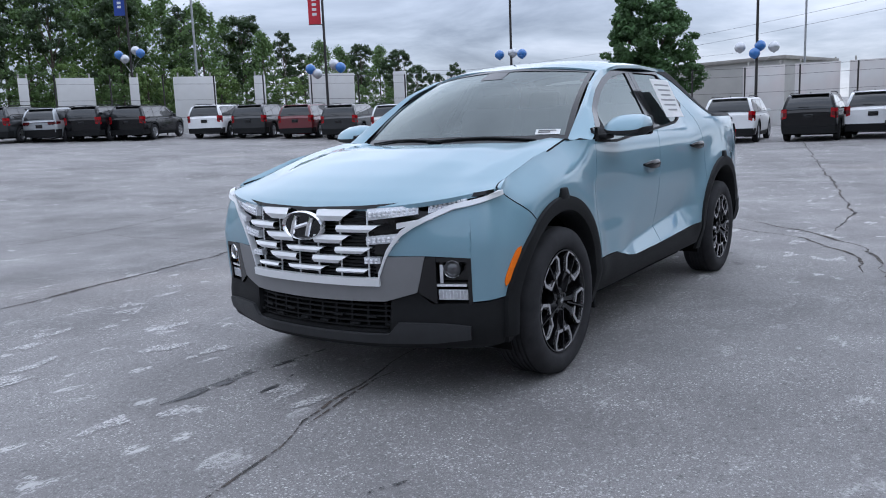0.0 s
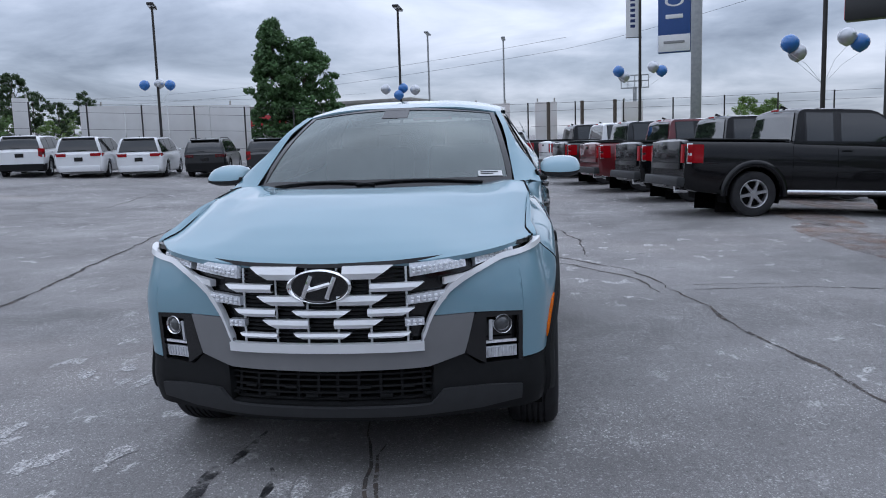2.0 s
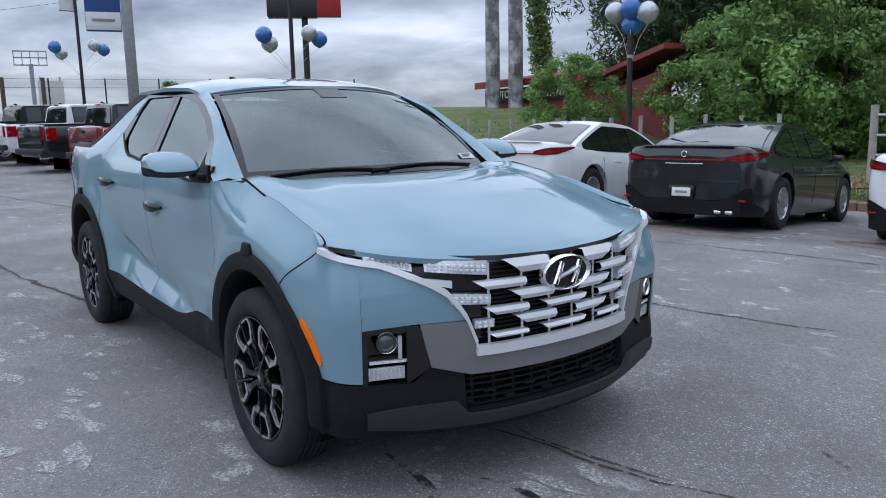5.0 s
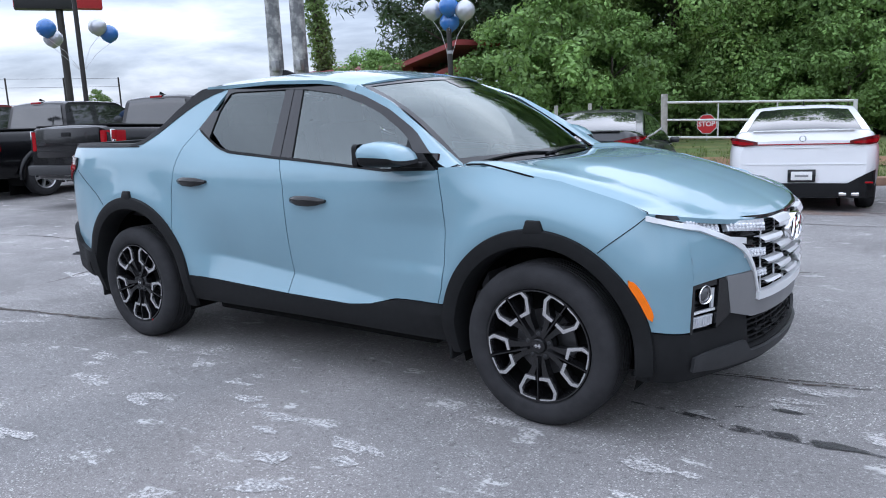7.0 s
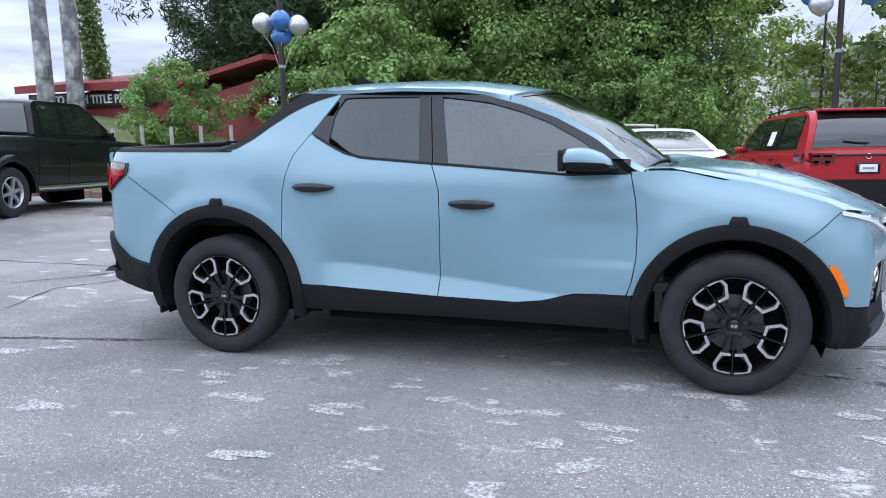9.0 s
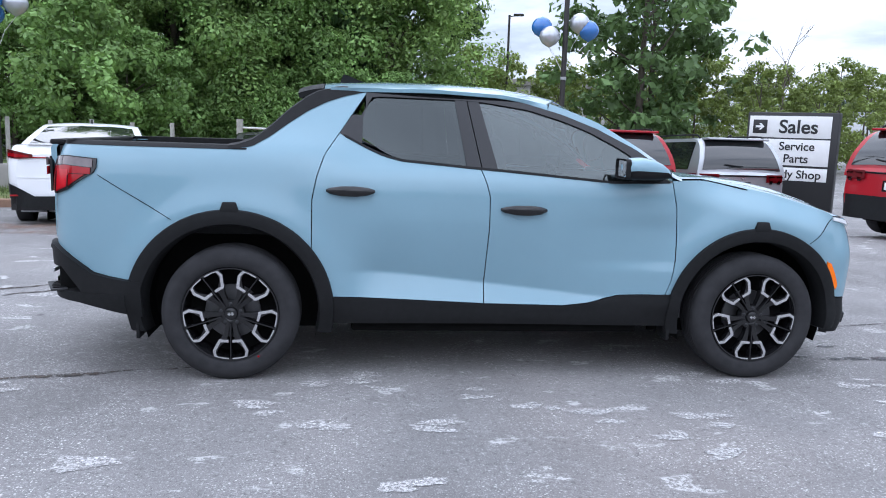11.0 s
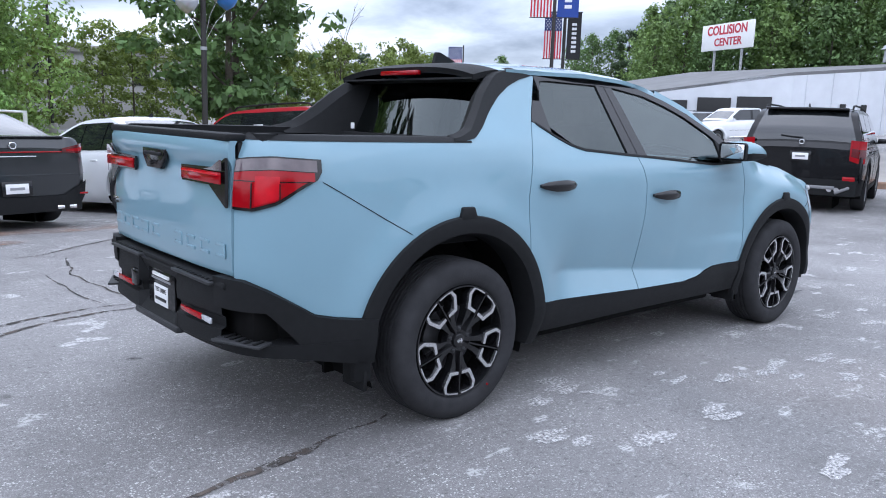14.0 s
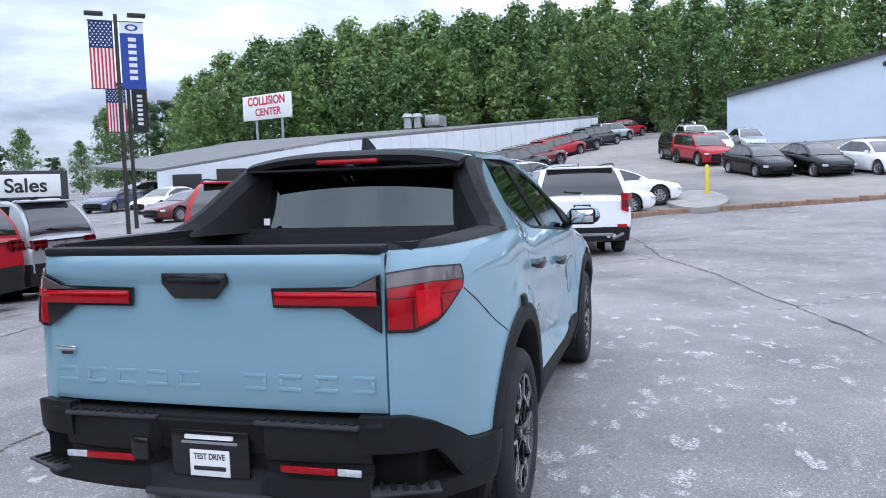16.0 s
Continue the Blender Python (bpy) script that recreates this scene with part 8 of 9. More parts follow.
# ---------------------------------------------------------------- poles with balloons
M_POLE = mat("dark_bronze_pole", (.035, .032, .030), .5, .3, vary=.15, vary_scale=3)
M_GALV = mat("galvanised_steel", (.34, .35, .36), .5, .6, vary=.15, vary_scale=5)
M_BBLUE = mat("blue_balloon", (.035, .16, .46), .22, coat=.6, vary=.05)
M_BSILVER = mat("silver_balloon", (.52, .54, .57), .25, .5, coat=.4, vary=.05)
M_STRING = mat("white_string", (.6, .6, .6), .8)


def balloon_bunch(x, y, zc, spots, r=.30):
    """Balloons tied to a post by strings."""
    for k, (dx, dy, dz, blue) in enumerate(spots):
        top = thing("balloon", pose(x + dx, y + dy, zc + dz), "blue foil balloon tied to a lamp post" if blue else "silver foil balloon tied to a lamp post", "balloon", "balloons")
        part("envelope", lathe([(-r * 1.08, .008), (-r * .98, r * .22), (-r * .7, r * .68), (-r * .3, r * .95), (0, r), (r * .35, r * .93), (r * .7, r * .68), (r * .9, r * .36), (r, .004)], 24, "z"), M_BBLUE if blue else M_BSILVER, top)
        part("string", tube([(0, 0, -r * 1.05), (-dx * .5, -dy * .5, -r - .35), (-dx, -dy, -r - .9 - dz)], .006, 4), M_STRING, top)


def lamp_post(x, y, h, heads, label, turn=0.0, dark=True, r=.075, base=True):
    z = ground_z(x, y)
    top = thing("lamp_post", pose(x, y, z, 0, 0, turn), label, "lamp post", "lamp posts")
    m_ = M_POLE if dark else M_GALV
    part("pole", tube([(0, 0, -.05), (0, 0, h * .5), (0, 0, h)], r, 12, r_end=r * .8), m_, top)
    if base:
        part("base", lathe([(0, .28), (.5, .28), (.55, .24), (.55, .001)], 18, "z"), M_CONCRETE, top)
    for dx in heads:
        part("arm", tube([(0, 0, h - .1), (dx * .8, 0, h - .04)], .03, 6), m_, top)
        hd = part("lamp_head", box(.62, .34, .13, (dx, 0, h), .03), m_, top)
        part("lamp_lens", box(.50, .26, .02, (dx, 0, h - .07), .004), M_LENS, hd)
    return top


BUNCH1 = [(-.42, .1, .05, True), (.02, -.12, .12, False), (.45, .1, 0, True)]
BUNCH2 = [(-.5, 0, .22, False), (-.05, .12, -.12, True), (.08, -.1, .25, True), (.5, .05, .12, False)]
BUNCH3 = [(-.62, .1, .05, True), (-.45, -.1, -.2, False), (.38, .05, .18, False), (.62, 0, .0, True)]
POSTS = [(-33.6, -18.6, 8.3, (-.45, .45), 20, BUNCH1, 4.3), (-36.36, -6.34, 8.4, (-.45, .45), 0, BUNCH2, 4.0), (-32.7, 5.7, 9.2, (-.5, .5), 0, BUNCH3, 4.2), (-19.17, 9.25, 8.6, (-.5, .5), 10, BUNCH3, 3.9),
         (-8.97, 13.66, 8.8, (-.5, .5), 20, BUNCH2, 4.0), (4.55, 15.4, 8.8, (-.5, .5), 30, BUNCH3, 4.35), (-24.5, -39.7, 10.2, (-.45, .45), 40, BUNCH3, 4.7), (-25.8, -25.2, 8.8, (-.45, .45), 40, BUNCH3, 3.55)]
for x, y, h, heads, turn, bunch, bz in POSTS:
    lamp_post(x, y, h, heads, "dark metal lamp post with balloons tied on", turn)
    if x < -15:
        bunch = [(dy, dx * 1.6, dz, blue) for dx, dy, dz, blue in bunch]
    balloon_bunch(x, y, ground_z(x, y) + bz, bunch, .27)
lamp_post(8.6, 45, 9.0, (.6,), "slim lamp post beyond the trees", -20, True, .09)
lamp_post(-31.6, -42.5, 14.5, (), "tall plain steel pole behind the far row", 0, False, .09)
for x, y in ((-60, -8), (-70, -21), (-66, -2)):
    lamp_post(x, y, 10, (-.6, .6), "distant road lamp post", 0, False, .09)
# ties on the near poles
for x, y in ((-8.97, 13.66), (4.55, 15.4)):
    z = ground_z(x, y)
    tagged(part("pole_band", lathe([(0, .082), (.08, .082)], 14, "z", at=(x, y, z + 3.05)), M_GALV, None), "thin steel band round a lamp post", "bracket")

# ---------------------------------------------------------------- flags and banners
M_FRED = mat("flag_red", (.50, .03, .045), .8, vary=.06)
M_FWHITE = mat("flag_white", (.72, .72, .73), .8, vary=.04)
M_FBLUE = mat("flag_blue", (.02, .035, .13), .8, vary=.06)
M_BANNER = mat("banner_blue", (.018, .055, .28), .7, vary=.06)
M_BANNERK = mat("banner_black", (.012, .012, .014), .7, vary=.06)


def us_flag(top, x, z, w, h, y=0.0):
    """A flag hung upright: stripes run down, the star field on top."""
    fl = part("flag", box(w, .006, h, (x, y, z), .0), M_FWHITE, top)
    n = 13
    for k in range(0, n, 2):
        xx = x - w / 2 + w * (k + .5) / n
        part("stripe", box(w / n, .012, h, (xx, y, z)), M_FRED, fl)
    part("star_field", box(w, .018, h * .40, (x, y, z + h * .30)), M_FBLUE, fl)
    stars = bmesh.new()
    for r_ in range(9):
        for c_ in range(5 + (r_ % 2)):
            box(w * .055, .024, w * .055, (x - w * .42 + w * (c_ + (.5 if r_ % 2 == 0 else 0)) * .168, y, z + h * (.12 + .36 * (r_ + .5) / 9)), bm=stars)
    tagged(part("star_pattern", stars, M_FWHITE, fl), kind="stuff")
    return fl


def flag_post(x, y, h, turn, tiers, heads, label):
    z = ground_z(x, y)
    top = thing("flag_post", pose(x, y, z, 0, 0, turn), label, "flag post", "flag posts")
    part("pole", tube([(0, 0, -.05), (0, 0, h)], .085, 12, r_end=.07), M_POLE, top)
    for dx in heads:
        part("lamp_head", box(.66, .34, .13, (dx, 0, h), .03), M_POLE, top)
    for zt, kind, w, hh, side in tiers:
        xx = side * (w / 2 + .12)
        part("arm", tube([(0, 0, zt), (side * (w + .15), 0, zt)], .018, 6), M_POLE, top)
        part("arm", tube([(0, 0, zt - hh), (side * (w + .15), 0, zt - hh)], .018, 6), M_POLE, top)
        if kind == "flag":
            us_flag(top, xx, zt - hh / 2, w, hh)
        else:
            ban = part("banner", box(w, .008, hh, (xx, 0, zt - hh / 2)), M_BANNER if kind == "blue" else M_BANNERK, top)
            for e in (-1, 1):
                if kind == "blue":
                    part("banner_head", box(w, .002, hh * .17, (xx, e * .006, zt - hh * .085)), M_FWHITE, ban)
                    bm = lathe([(0, .6), (.001, 1.0)], 24, "y")
                    bmesh.ops.transform(bm, matrix=Matrix.Translation((xx, e * .009, zt - hh * .085)) @ Matrix.Diagonal((w * .28, e * 1, w * .15, 1)), verts=bm.verts)
                    part("banner_mark", bm, M_BANNER, ban)
                for k in range(7):
                    part("banner_bar", box(w * .34, .002, hh * .055, (xx, e * .006, zt - hh * (.26 + .095 * k))), M_FWHITE, ban)
    return top


fx, fy = 20.8, 18.4
flag_post(fx, fy, 8.35, -50, [(8.1, "flag", .85, 2.55, -1), (8.1, "blue", .85, 2.55, 1)], (-.75, .75), "dark post with an upright flag and a blue banner")
flag_post(fx + 2.2, fy + 1.3, 6.2, -50, [(6.0, "flag", .75, 2.0, -1), (6.0, "black", .60, 2.0, 1)], (), "dark post with a small flag and a black banner")
flag_post(50.8, 57.0, 7.8, -45, [(7.6, "flag", 1.4, 3.0, -1)], (), "far post with a single upright flag")
for x, y, turn in ((-24.65, -39.85, 40), (-25.9, -25.3, 40), (-32.8, 5.8, 0)):
    z = ground_z(x, y)
    top = thing("pole_banner", pose(x, y, z, 0, 0, turn - 90), "upright banner fixed high on a lamp post", "banner", "pole banners")
    ban = part("banner", box(.62, .01, 2.2, (.42, 0, 6.9 if y > -30 else 8.1)), M_BANNER if y < -30 else M_FWHITE if y > 0 else M_FRED, top)
    zo = 0 if y > -30 else 1.2
    for zb in (8.02, 5.78):
        part("bracket", tube([(0, 0, zb + zo), (.75, 0, zb + zo)], .02, 6), M_POLE, top)
    for k in range(6):
        part("banner_bar", box(.22, .014, .14, (.42, 0, 7.5 + zo - .24 * k)), M_FBLUE if y > 0 else M_FWHITE, ban)

# ---------------------------------------------------------------- signs
M_SIGNW = mat("sign_white", (.74, .74, .73), .5, vary=.03)
M_SIGNK = mat("sign_black", (.014, .014, .015), .45, vary=.05)
M_SIGNR = mat("sign_red", (.40, .02, .025), .5, vary=.06)
M_SIGNB = mat("sign_blue", (.03, .08, .26), .45, vary=.05)
M_LETR = mat("red_letters", (.45, .03, .05), .6)

FACE_VIEW = lambda az: Matrix.Rotation(radians(az + 90), 4, "Z")  # local -y looks at a viewer in direction az
# sales sign
sx, sy = 9.31, 12.34
sg = thing("direction_sign", Matrix.Translation((sx, sy, .30)) @ Matrix.Rotation(radians(-43), 4, "Z") @ Matrix.Scale(.84, 4), "black framed direction sign with white panels by the lot", "sign")
part("cabinet", box(2.40, .30, 2.95, (.04, 0, .645), .02), M_SIGNK, sg)
for k, (rows_, z, h) in enumerate(((("Sales",), 1.72, .60), (("Service", "Parts"), 1.02, .72), (("Body Shop",), .42, .36))):
    pn = part("panel", box(2.15, .03, h, (-.02, -.155, z), .005), M_SIGNW, sg)
    for i, txt in enumerate(rows_):
        zz = z + (len(rows_) - 1) * .17 - .34 * i
        words("panel_words", txt, .52 if k == 0 else .32, M_SIGNK, pn, Matrix.Translation((.22, -.175, zz - .01)) @ Matrix.Rotation(radians(90), 4, "X"), .004, .010 if k == 0 else .005)
    aw = .38 if k == 0 else .24
    part("arrow_plate", box(aw, .012, aw, (-.80, -.176, z), .002), M_SIGNK, pn)
    a = .12 if k == 0 else .07
    bm = slab([(-a, -.03), (.02, -.03), (-.03, -.09), (.03, -.09), (.12, 0), (.03, .09), (-.03, .09), (.02, .03), (-a, .03)], .006, Matrix.Translation((-.80, -.182, z)) @ Matrix.Rotation(radians(90), 4, "X"))
    part("arrow", bm, M_SIGNW, pn)
# collision centre sign on posts
cs = thing("workshop_sign", Matrix.Translation((61.5, 34.0, rise(61.5, 34))) @ Matrix.Rotation(radians(-110), 4, "Z"), "white roof sign with red lettering on posts", "sign")
part("board", box(6.6, .15, 2.3, (0, 0, 8.1), .02), M_SIGNW, cs)
words("board_text", "COLLISION", 1.10, M_LETR, cs, Matrix.Translation((0, -.09, 8.65)) @ Matrix.Rotation(radians(90), 4, "X"), .01, .03, .92)
words("board_text", "CENTER", .95, M_LETR, cs, Matrix.Translation((0.2, -.09, 7.62)) @ Matrix.Rotation(radians(90), 4, "X"), .01, .02, 1.0)
for x in (-1.6, 1.9):
    part("post", tube([(x, .1, -.3), (x, .1, 8)], .12, 8), M_GALV, cs)
# tall dealer sign
tx, ty = -38.85, 9.46
ts = thing("pylon_sign", Matrix.Translation((tx, ty, rise(tx, ty))) @ Matrix.Rotation(radians(76), 4, "Z"), "tall pale pylon with a blue sign box", "sign")
part("pylon", box(.55, .45, 14, (0, 0, 7), .03), M_GALV, ts)
bx_ = part("sign_box", box(1.7, .35, 5.2, (-1.15, 0, 8.3), .04), M_SIGNB, ts)
part("sign_foot", box(1.66, .37, .9, (-1.15, 0, 6.2), .02), M_FWHITE, bx_)
part("sign_mark", box(.9, .02, .22, (-1.15, -.19, 7.6), .01), M_FWHITE, bx_)
bm = lathe([(0, .35), (.004, .5)], 24, "y")
bmesh.ops.transform(bm, matrix=Matrix.Translation((-1.15, -.19, 8.4)) @ Matrix.Diagonal((1, -1, .55, 1)), verts=bm.verts)
part("sign_mark", bm, M_FWHITE, bx_)
part("foot_mark", box(1.1, .02, .14, (-1.15, -.20, 6.25), .01), M_FAINT, bx_)
# red pawn sign on its pole
px_, py_ = -34.67, 17.53
ps = thing("pole_sign", Matrix.Translation((px_, py_, hill(px_, py_))) @ Matrix.Rotation(radians(62), 4, "Z"), "red and black sign boxes on a dark pole", "sign")
part("pole", tube([(0, 0, -.2), (0, 0, 7)], .17, 10), M_POLE, ps)
part("sign_box", box(3.9, .7, 1.9, (0, 0, 6.6), .03), M_SIGNR, ps)
part("reader_board", box(2.6, .74, 1.0, (-.62, 0, 6.1), .02), M_SIGNK, ps)
words("sign_words", "AUTO CASH", .62, M_SIGNW, ps, Matrix.Translation((-.2, -.38, 7.15)) @ Matrix.Rotation(radians(90), 4, "X"), .01, .01)
# stop sign
so = thing("stop_sign", Matrix.Translation((-5.85, 25.9, -.10)) @ Matrix.Rotation(radians(8), 4, "Z"), "red octagonal stop sign behind the fence", "sign")
oct_ = [(.36 * math.cos(radians(22.5 + 45 * k)), .36 * math.sin(radians(22.5 + 45 * k))) for k in range(8)]
octo = part("plate", slab([(a * 1.06, b * 1.06) for a, b in oct_], .006, Matrix.Translation((0, 0, .48)) @ Matrix.Rotation(radians(90), 4, "X")), M_SIGNW, so)
part("red_face", slab(oct_, .004, Matrix.Translation((0, -.006, .48)) @ Matrix.Rotation(radians(90), 4, "X")), mat("stop_red", (.55, .02, .025), .5, vary=.05), octo)
words("plate_words", "STOP", .25, M_SIGNW, octo, Matrix.Translation((0, -.012, .48)) @ Matrix.Rotation(radians(90), 4, "X"), .002, .006)
part("post", tube([(0, .03, -.9), (0, .03, .9)], .03, 6), M_GALV, so)
# event banner between the rows
gb = thing("event_banner", Matrix.Translation((15.9, 8.9, rise(15.9, 8.9))) @ Matrix.Rotation(radians(-54), 4, "Z") @ Matrix.Scale(.76, 4), "blue printed banner between two stakes", "banner")
part("cloth", box(1.9, .02, 1.05, (0, 0, .62), .004), mat("banner_print", (.05, .20, .48), .6, vary=.25, vary_scale=3, second=(.30, .25, .18), second_scale=1.5, second_fac=.4), gb)
words("banner_words", "Getaway", .42, M_SIGNW, gb, Matrix.Translation((.1, -.02, .72)) @ Matrix.Rotation(radians(90), 4, "X"), .002, .008)
part("banner_bar", box(.8, .01, .07, (.2, -.015, .40), .002), M_SIGNW, gb)
for x in (-.97, .97):
    part("stake", tube([(x, 0, -.05), (x, 0, 1.25)], .02, 6), M_GALV, gb)
# billboard far off
bb = thing("billboard", Matrix.Translation((-80, 11.2, rise(-80, 11.2))) @ Matrix.Rotation(radians(80), 4, "Z"), "empty far billboard frame on a post", "billboard")
part("post", tube([(0, 0, -.5), (0, 0, 6)], .2, 8), M_GALV, bb)
for z in (5.9, 6.6, 7.2):
    part("rail", box(2.9, .12, .12, (0, 0, z)), M_GALV, bb)
for x in np.linspace(-1.4, 1.4, 5):
    part("strut", box(.08, .12, 1.4, (x, 0, 6.55)), M_GALV, bb)

# ---------------------------------------------------------------- fences, gate, board walls
M_FPOST = mat("old_fence_post", (.36, .35, .32), .9, vary=.25, vary_scale=5, bump=.3)
fence = thing("wire_fence", None, "old wire fence on pale posts along the bank", "fence")
prev = None
for k in range(-16, 15):
    x, y = -18.03 + .91 * k, 13.17 + .09 * k
    z = hill(x, y)
    part("post", tube([(x, y, z - .1), (x + .012 * math.sin(k * 5.3), y, 1.36 + .03 * math.sin(k * 2.7) + .035 * max(0, -k))], .052, 8), M_FPOST, fence)
    if prev:
        for hh in (.30, .62, .95):
            part("wire", tube([(*prev[:2], prev[2] + hh), (x, y, z + hh)], .005, 4), M_GALV, fence)
    prev = (x, y, z)
gate_t = thing("pipe_gate", None, "white-painted pipe gate in the fence", "gate")
M_GPIPE = mat("white_pipe_paint", (.55, .56, .54), .6, vary=.12, vary_scale=8)
gz = hill(-2, 15.8)
part("post", tube([(-3.91, 15.87, gz - .1), (-3.91, 15.87, 1.52)], .085, 10), M_FPOST, gate_t)
part("post", tube([(.50, 15.55, gz - .1), (.50, 15.55, 1.22)], .045, 10), M_GPIPE, gate_t)
for za, zb in ((1.30, 1.19), (.86, .78), (.42, .38)):
    part("rail", tube([(-3.82, 15.86, za), (.50, 15.55, zb)], .028, 8), M_GPIPE, gate_t)
for t in (.30, .62):
    x, y = -3.82 + 4.32 * t, 15.86 - .31 * t
    part("upright", tube([(x, y, .40), (x, y, 1.30 - .11 * t)], .02, 6), M_GPIPE, gate_t)
# white boards behind the far row
M_BOARD = mat("white_board", (.62, .62, .61), .7, vary=.08, vary_scale=.8, second=(.52, .50, .48), second_scale=.35, second_fac=.6)
M_BOARD2 = mat("faded_mural_board", (.62, .62, .61), .7, vary=.08, vary_scale=.8, second=(.60, .48, .46), second_scale=.25, second_fac=.7)


def board(az0, az1, d, top_el, ex, ey, ez, m_=M_BOARD):
    a = Vector((ex + d * math.cos(radians(az0)), ey + d * math.sin(radians(az0)), 0))
    b = Vector((ex + d * math.cos(radians(az1)), ey + d * math.sin(radians(az1)), 0))
    mid_ = a.lerp(b, .5)
    z0 = rise(mid_.x, mid_.y)
    zt = ez + d * math.tan(radians(top_el))
    top = thing("white_board", Matrix.Translation((mid_.x, mid_.y, z0)) @ Matrix.Rotation(math.atan2(b.y - a.y, b.x - a.x), 4, "Z"), "large blank white board standing behind parked cars", "board", "white boards")
    w, h = (b - a).length, zt - z0
    n = max(1, round(w / 2.4))
    for k in range(n):
        part("sheet", box(w / n - .02, .10, h, (-w / 2 + w * (k + .5) / n, 0, h / 2), .01), m_, top)
    for e in (-1, 1):
        part("post", tube([(e * w * .38, .12, -.1), (e * w * .38, .12, h + .25)], .05, 6), M_FPOST, top)


for a, b in ((-118.0, -118.6), (-120.2, -122.5), (-124.65, -125.25), (-127.45, -130.25), (-132.85, -133.65), (-136.65, -139.9), (-142.7, -143.65)):
    board(a, b, 50, 4.15, *E0)
for a, b in ((-167.0, -169.6), (-170.2, -172.9), (-173.4, -176.2), (-178.0, -179.6)):
    board(a, b, 52, 3.3, *E0, M_BOARD2)
board(-147.9, -158.9, 50, 3.6, 5.2, 1.33, 1.31)
board(-185.5, -187.0, 54, 3.0, 5.2, 1.33, 1.31, M_BOARD2)
# posts with wire along the far side
fence2 = thing("tall_wire_fence", None, "tall dark wire fence behind the far row", "fence")
prev = None
for k in range(28):
    az = radians(-114 - 3.4 * k)
    d = 47
    x, y = 5 + d * math.cos(az), 1.5 + d * math.sin(az)
    z = rise(x, y)
    part("post", tube([(x, y, z - .1), (x, y, z + 3.4)], .045, 6), M_POLE, fence2)
    if prev:
        for hh in (1.0, 2.0, 2.9, 3.35):
            part("wire", tube([(*prev[:2], prev[2] + hh), (x, y, z + hh)], .010, 4), M_POLE, fence2)
    prev = (x, y, z)
for az in (178.5, 176.1, 173.8):
    x, y = 5.2 + 44 * math.cos(radians(az)), .36 + 44 * math.sin(radians(az))
    z = rise(x, y)
    tagged(part("timber_post", tube([(x, y, z - .1), (x, y, z + 3.3)], .10, 8), M_BARK, None), "stout bare timber post behind the pickups", "post", "timber posts")
# utility poles and cables
for x, y, h, r_ in ((-26.6, 23.9, 13, .38), (-25.3, 24.3, 13, .38)):
    z = hill(x, y)
    up = thing("utility_pole", pose(x, y, z), "thick weathered utility pole on the bank", "utility pole", "utility poles")
    part("pole", tube([(0, 0, -.3), (0, 0, h)], r_, 14, r_end=r_ * .8), M_WOODPOLE, up)
    part("meter_box", box(.3, .25, .5, (.30, -.36, 1.9), .02), M_GALV, up)
vx, vy = -26.6, 27.6
vt = thing("ivy_covered_trunk", pose(vx, vy, hill(vx, vy)), "leaning trunk wrapped in bright ivy", "tree")
part("trunk", tube([(0, 0, -.3), (-.5, .1, 3), (-.9, .2, 7), (-1.4, .3, 12)], .34, 10, r_end=.2), M_BARK, vt)
cen = [(-.12 * z + .38 * math.cos(k * 2.4), .38 * math.sin(k * 2.4), z) for k, z in enumerate(np.linspace(.4, 11, 130))]
cen += [(-1.2 + 2.2 * math.cos(k * 2.4) * (k % 7) / 6, 2.2 * math.sin(k * 2.4) * (k % 5) / 4, 7.4 + 3.5 * ((k * 37) % 10) / 10) for k in range(40)]
v, f = leaf_cloud(cen, [.40] * len(cen), 60, .10, 44)
ob = new("ivy", leaf_mesh("ivy", v, f, L_BRIGHT))
ob.parent = vt
ob["kind"] = "stuff"
M_CABLE = mat("black_cable", (.02, .02, .02), .7)
for k, (a, b, sag) in enumerate((((-90, -60, 8.5), (-52, 3, 8.2), 1.0), ((-90, -60, 9.3), (-52, 3, 9.0), 1.0), ((-52, 3, 8.2), (-29, 26, 12.5), .8), ((-48, -62, 8.5), (-90, -20, 8.5), 1.2))):
    A, B = Vector(a), Vector(b)
    pts = [A.lerp(B, t) - Vector((0, 0, 4 * sag * t * (1 - t))) for t in np.linspace(0, 1, 17)]
    tagged(part("overhead_cable", tube(pts, .012, 4), M_CABLE, None), "sagging black overhead cable", "cable")

# ---------------------------------------------------------------- buildings
M_SIDING = mat("white_metal_siding", (.66, .68, .71), .55, vary=.05, vary_scale=1.5, second=(.55, .57, .60), second_scale=.3, second_fac=.5)
M_BLUEWALL = mat("pale_blue_siding", (.52, .60, .68), .55, vary=.05, vary_scale=1.2, second=(.46, .54, .62), second_scale=.3, second_fac=.5)
M_ROOFK = mat("dark_roof_edge", (.03, .035, .03), .6, vary=.2)
M_ROOFG = mat("grey_roof", (.16, .16, .16), .8, vary=.15, vary_scale=.8)
M_OPEN = mat("dark_opening", (.012, .012, .012), .6, vary=.3)
M_PAWNRED = mat("dull_red_siding", (.24, .035, .035), .7, vary=.15, vary_scale=1.2, second=(.15, .03, .03), second_scale=.6, second_fac=.7)
M_GREYWALL = mat("grey_render", (.40, .39, .37), .8, vary=.08, vary_scale=1)

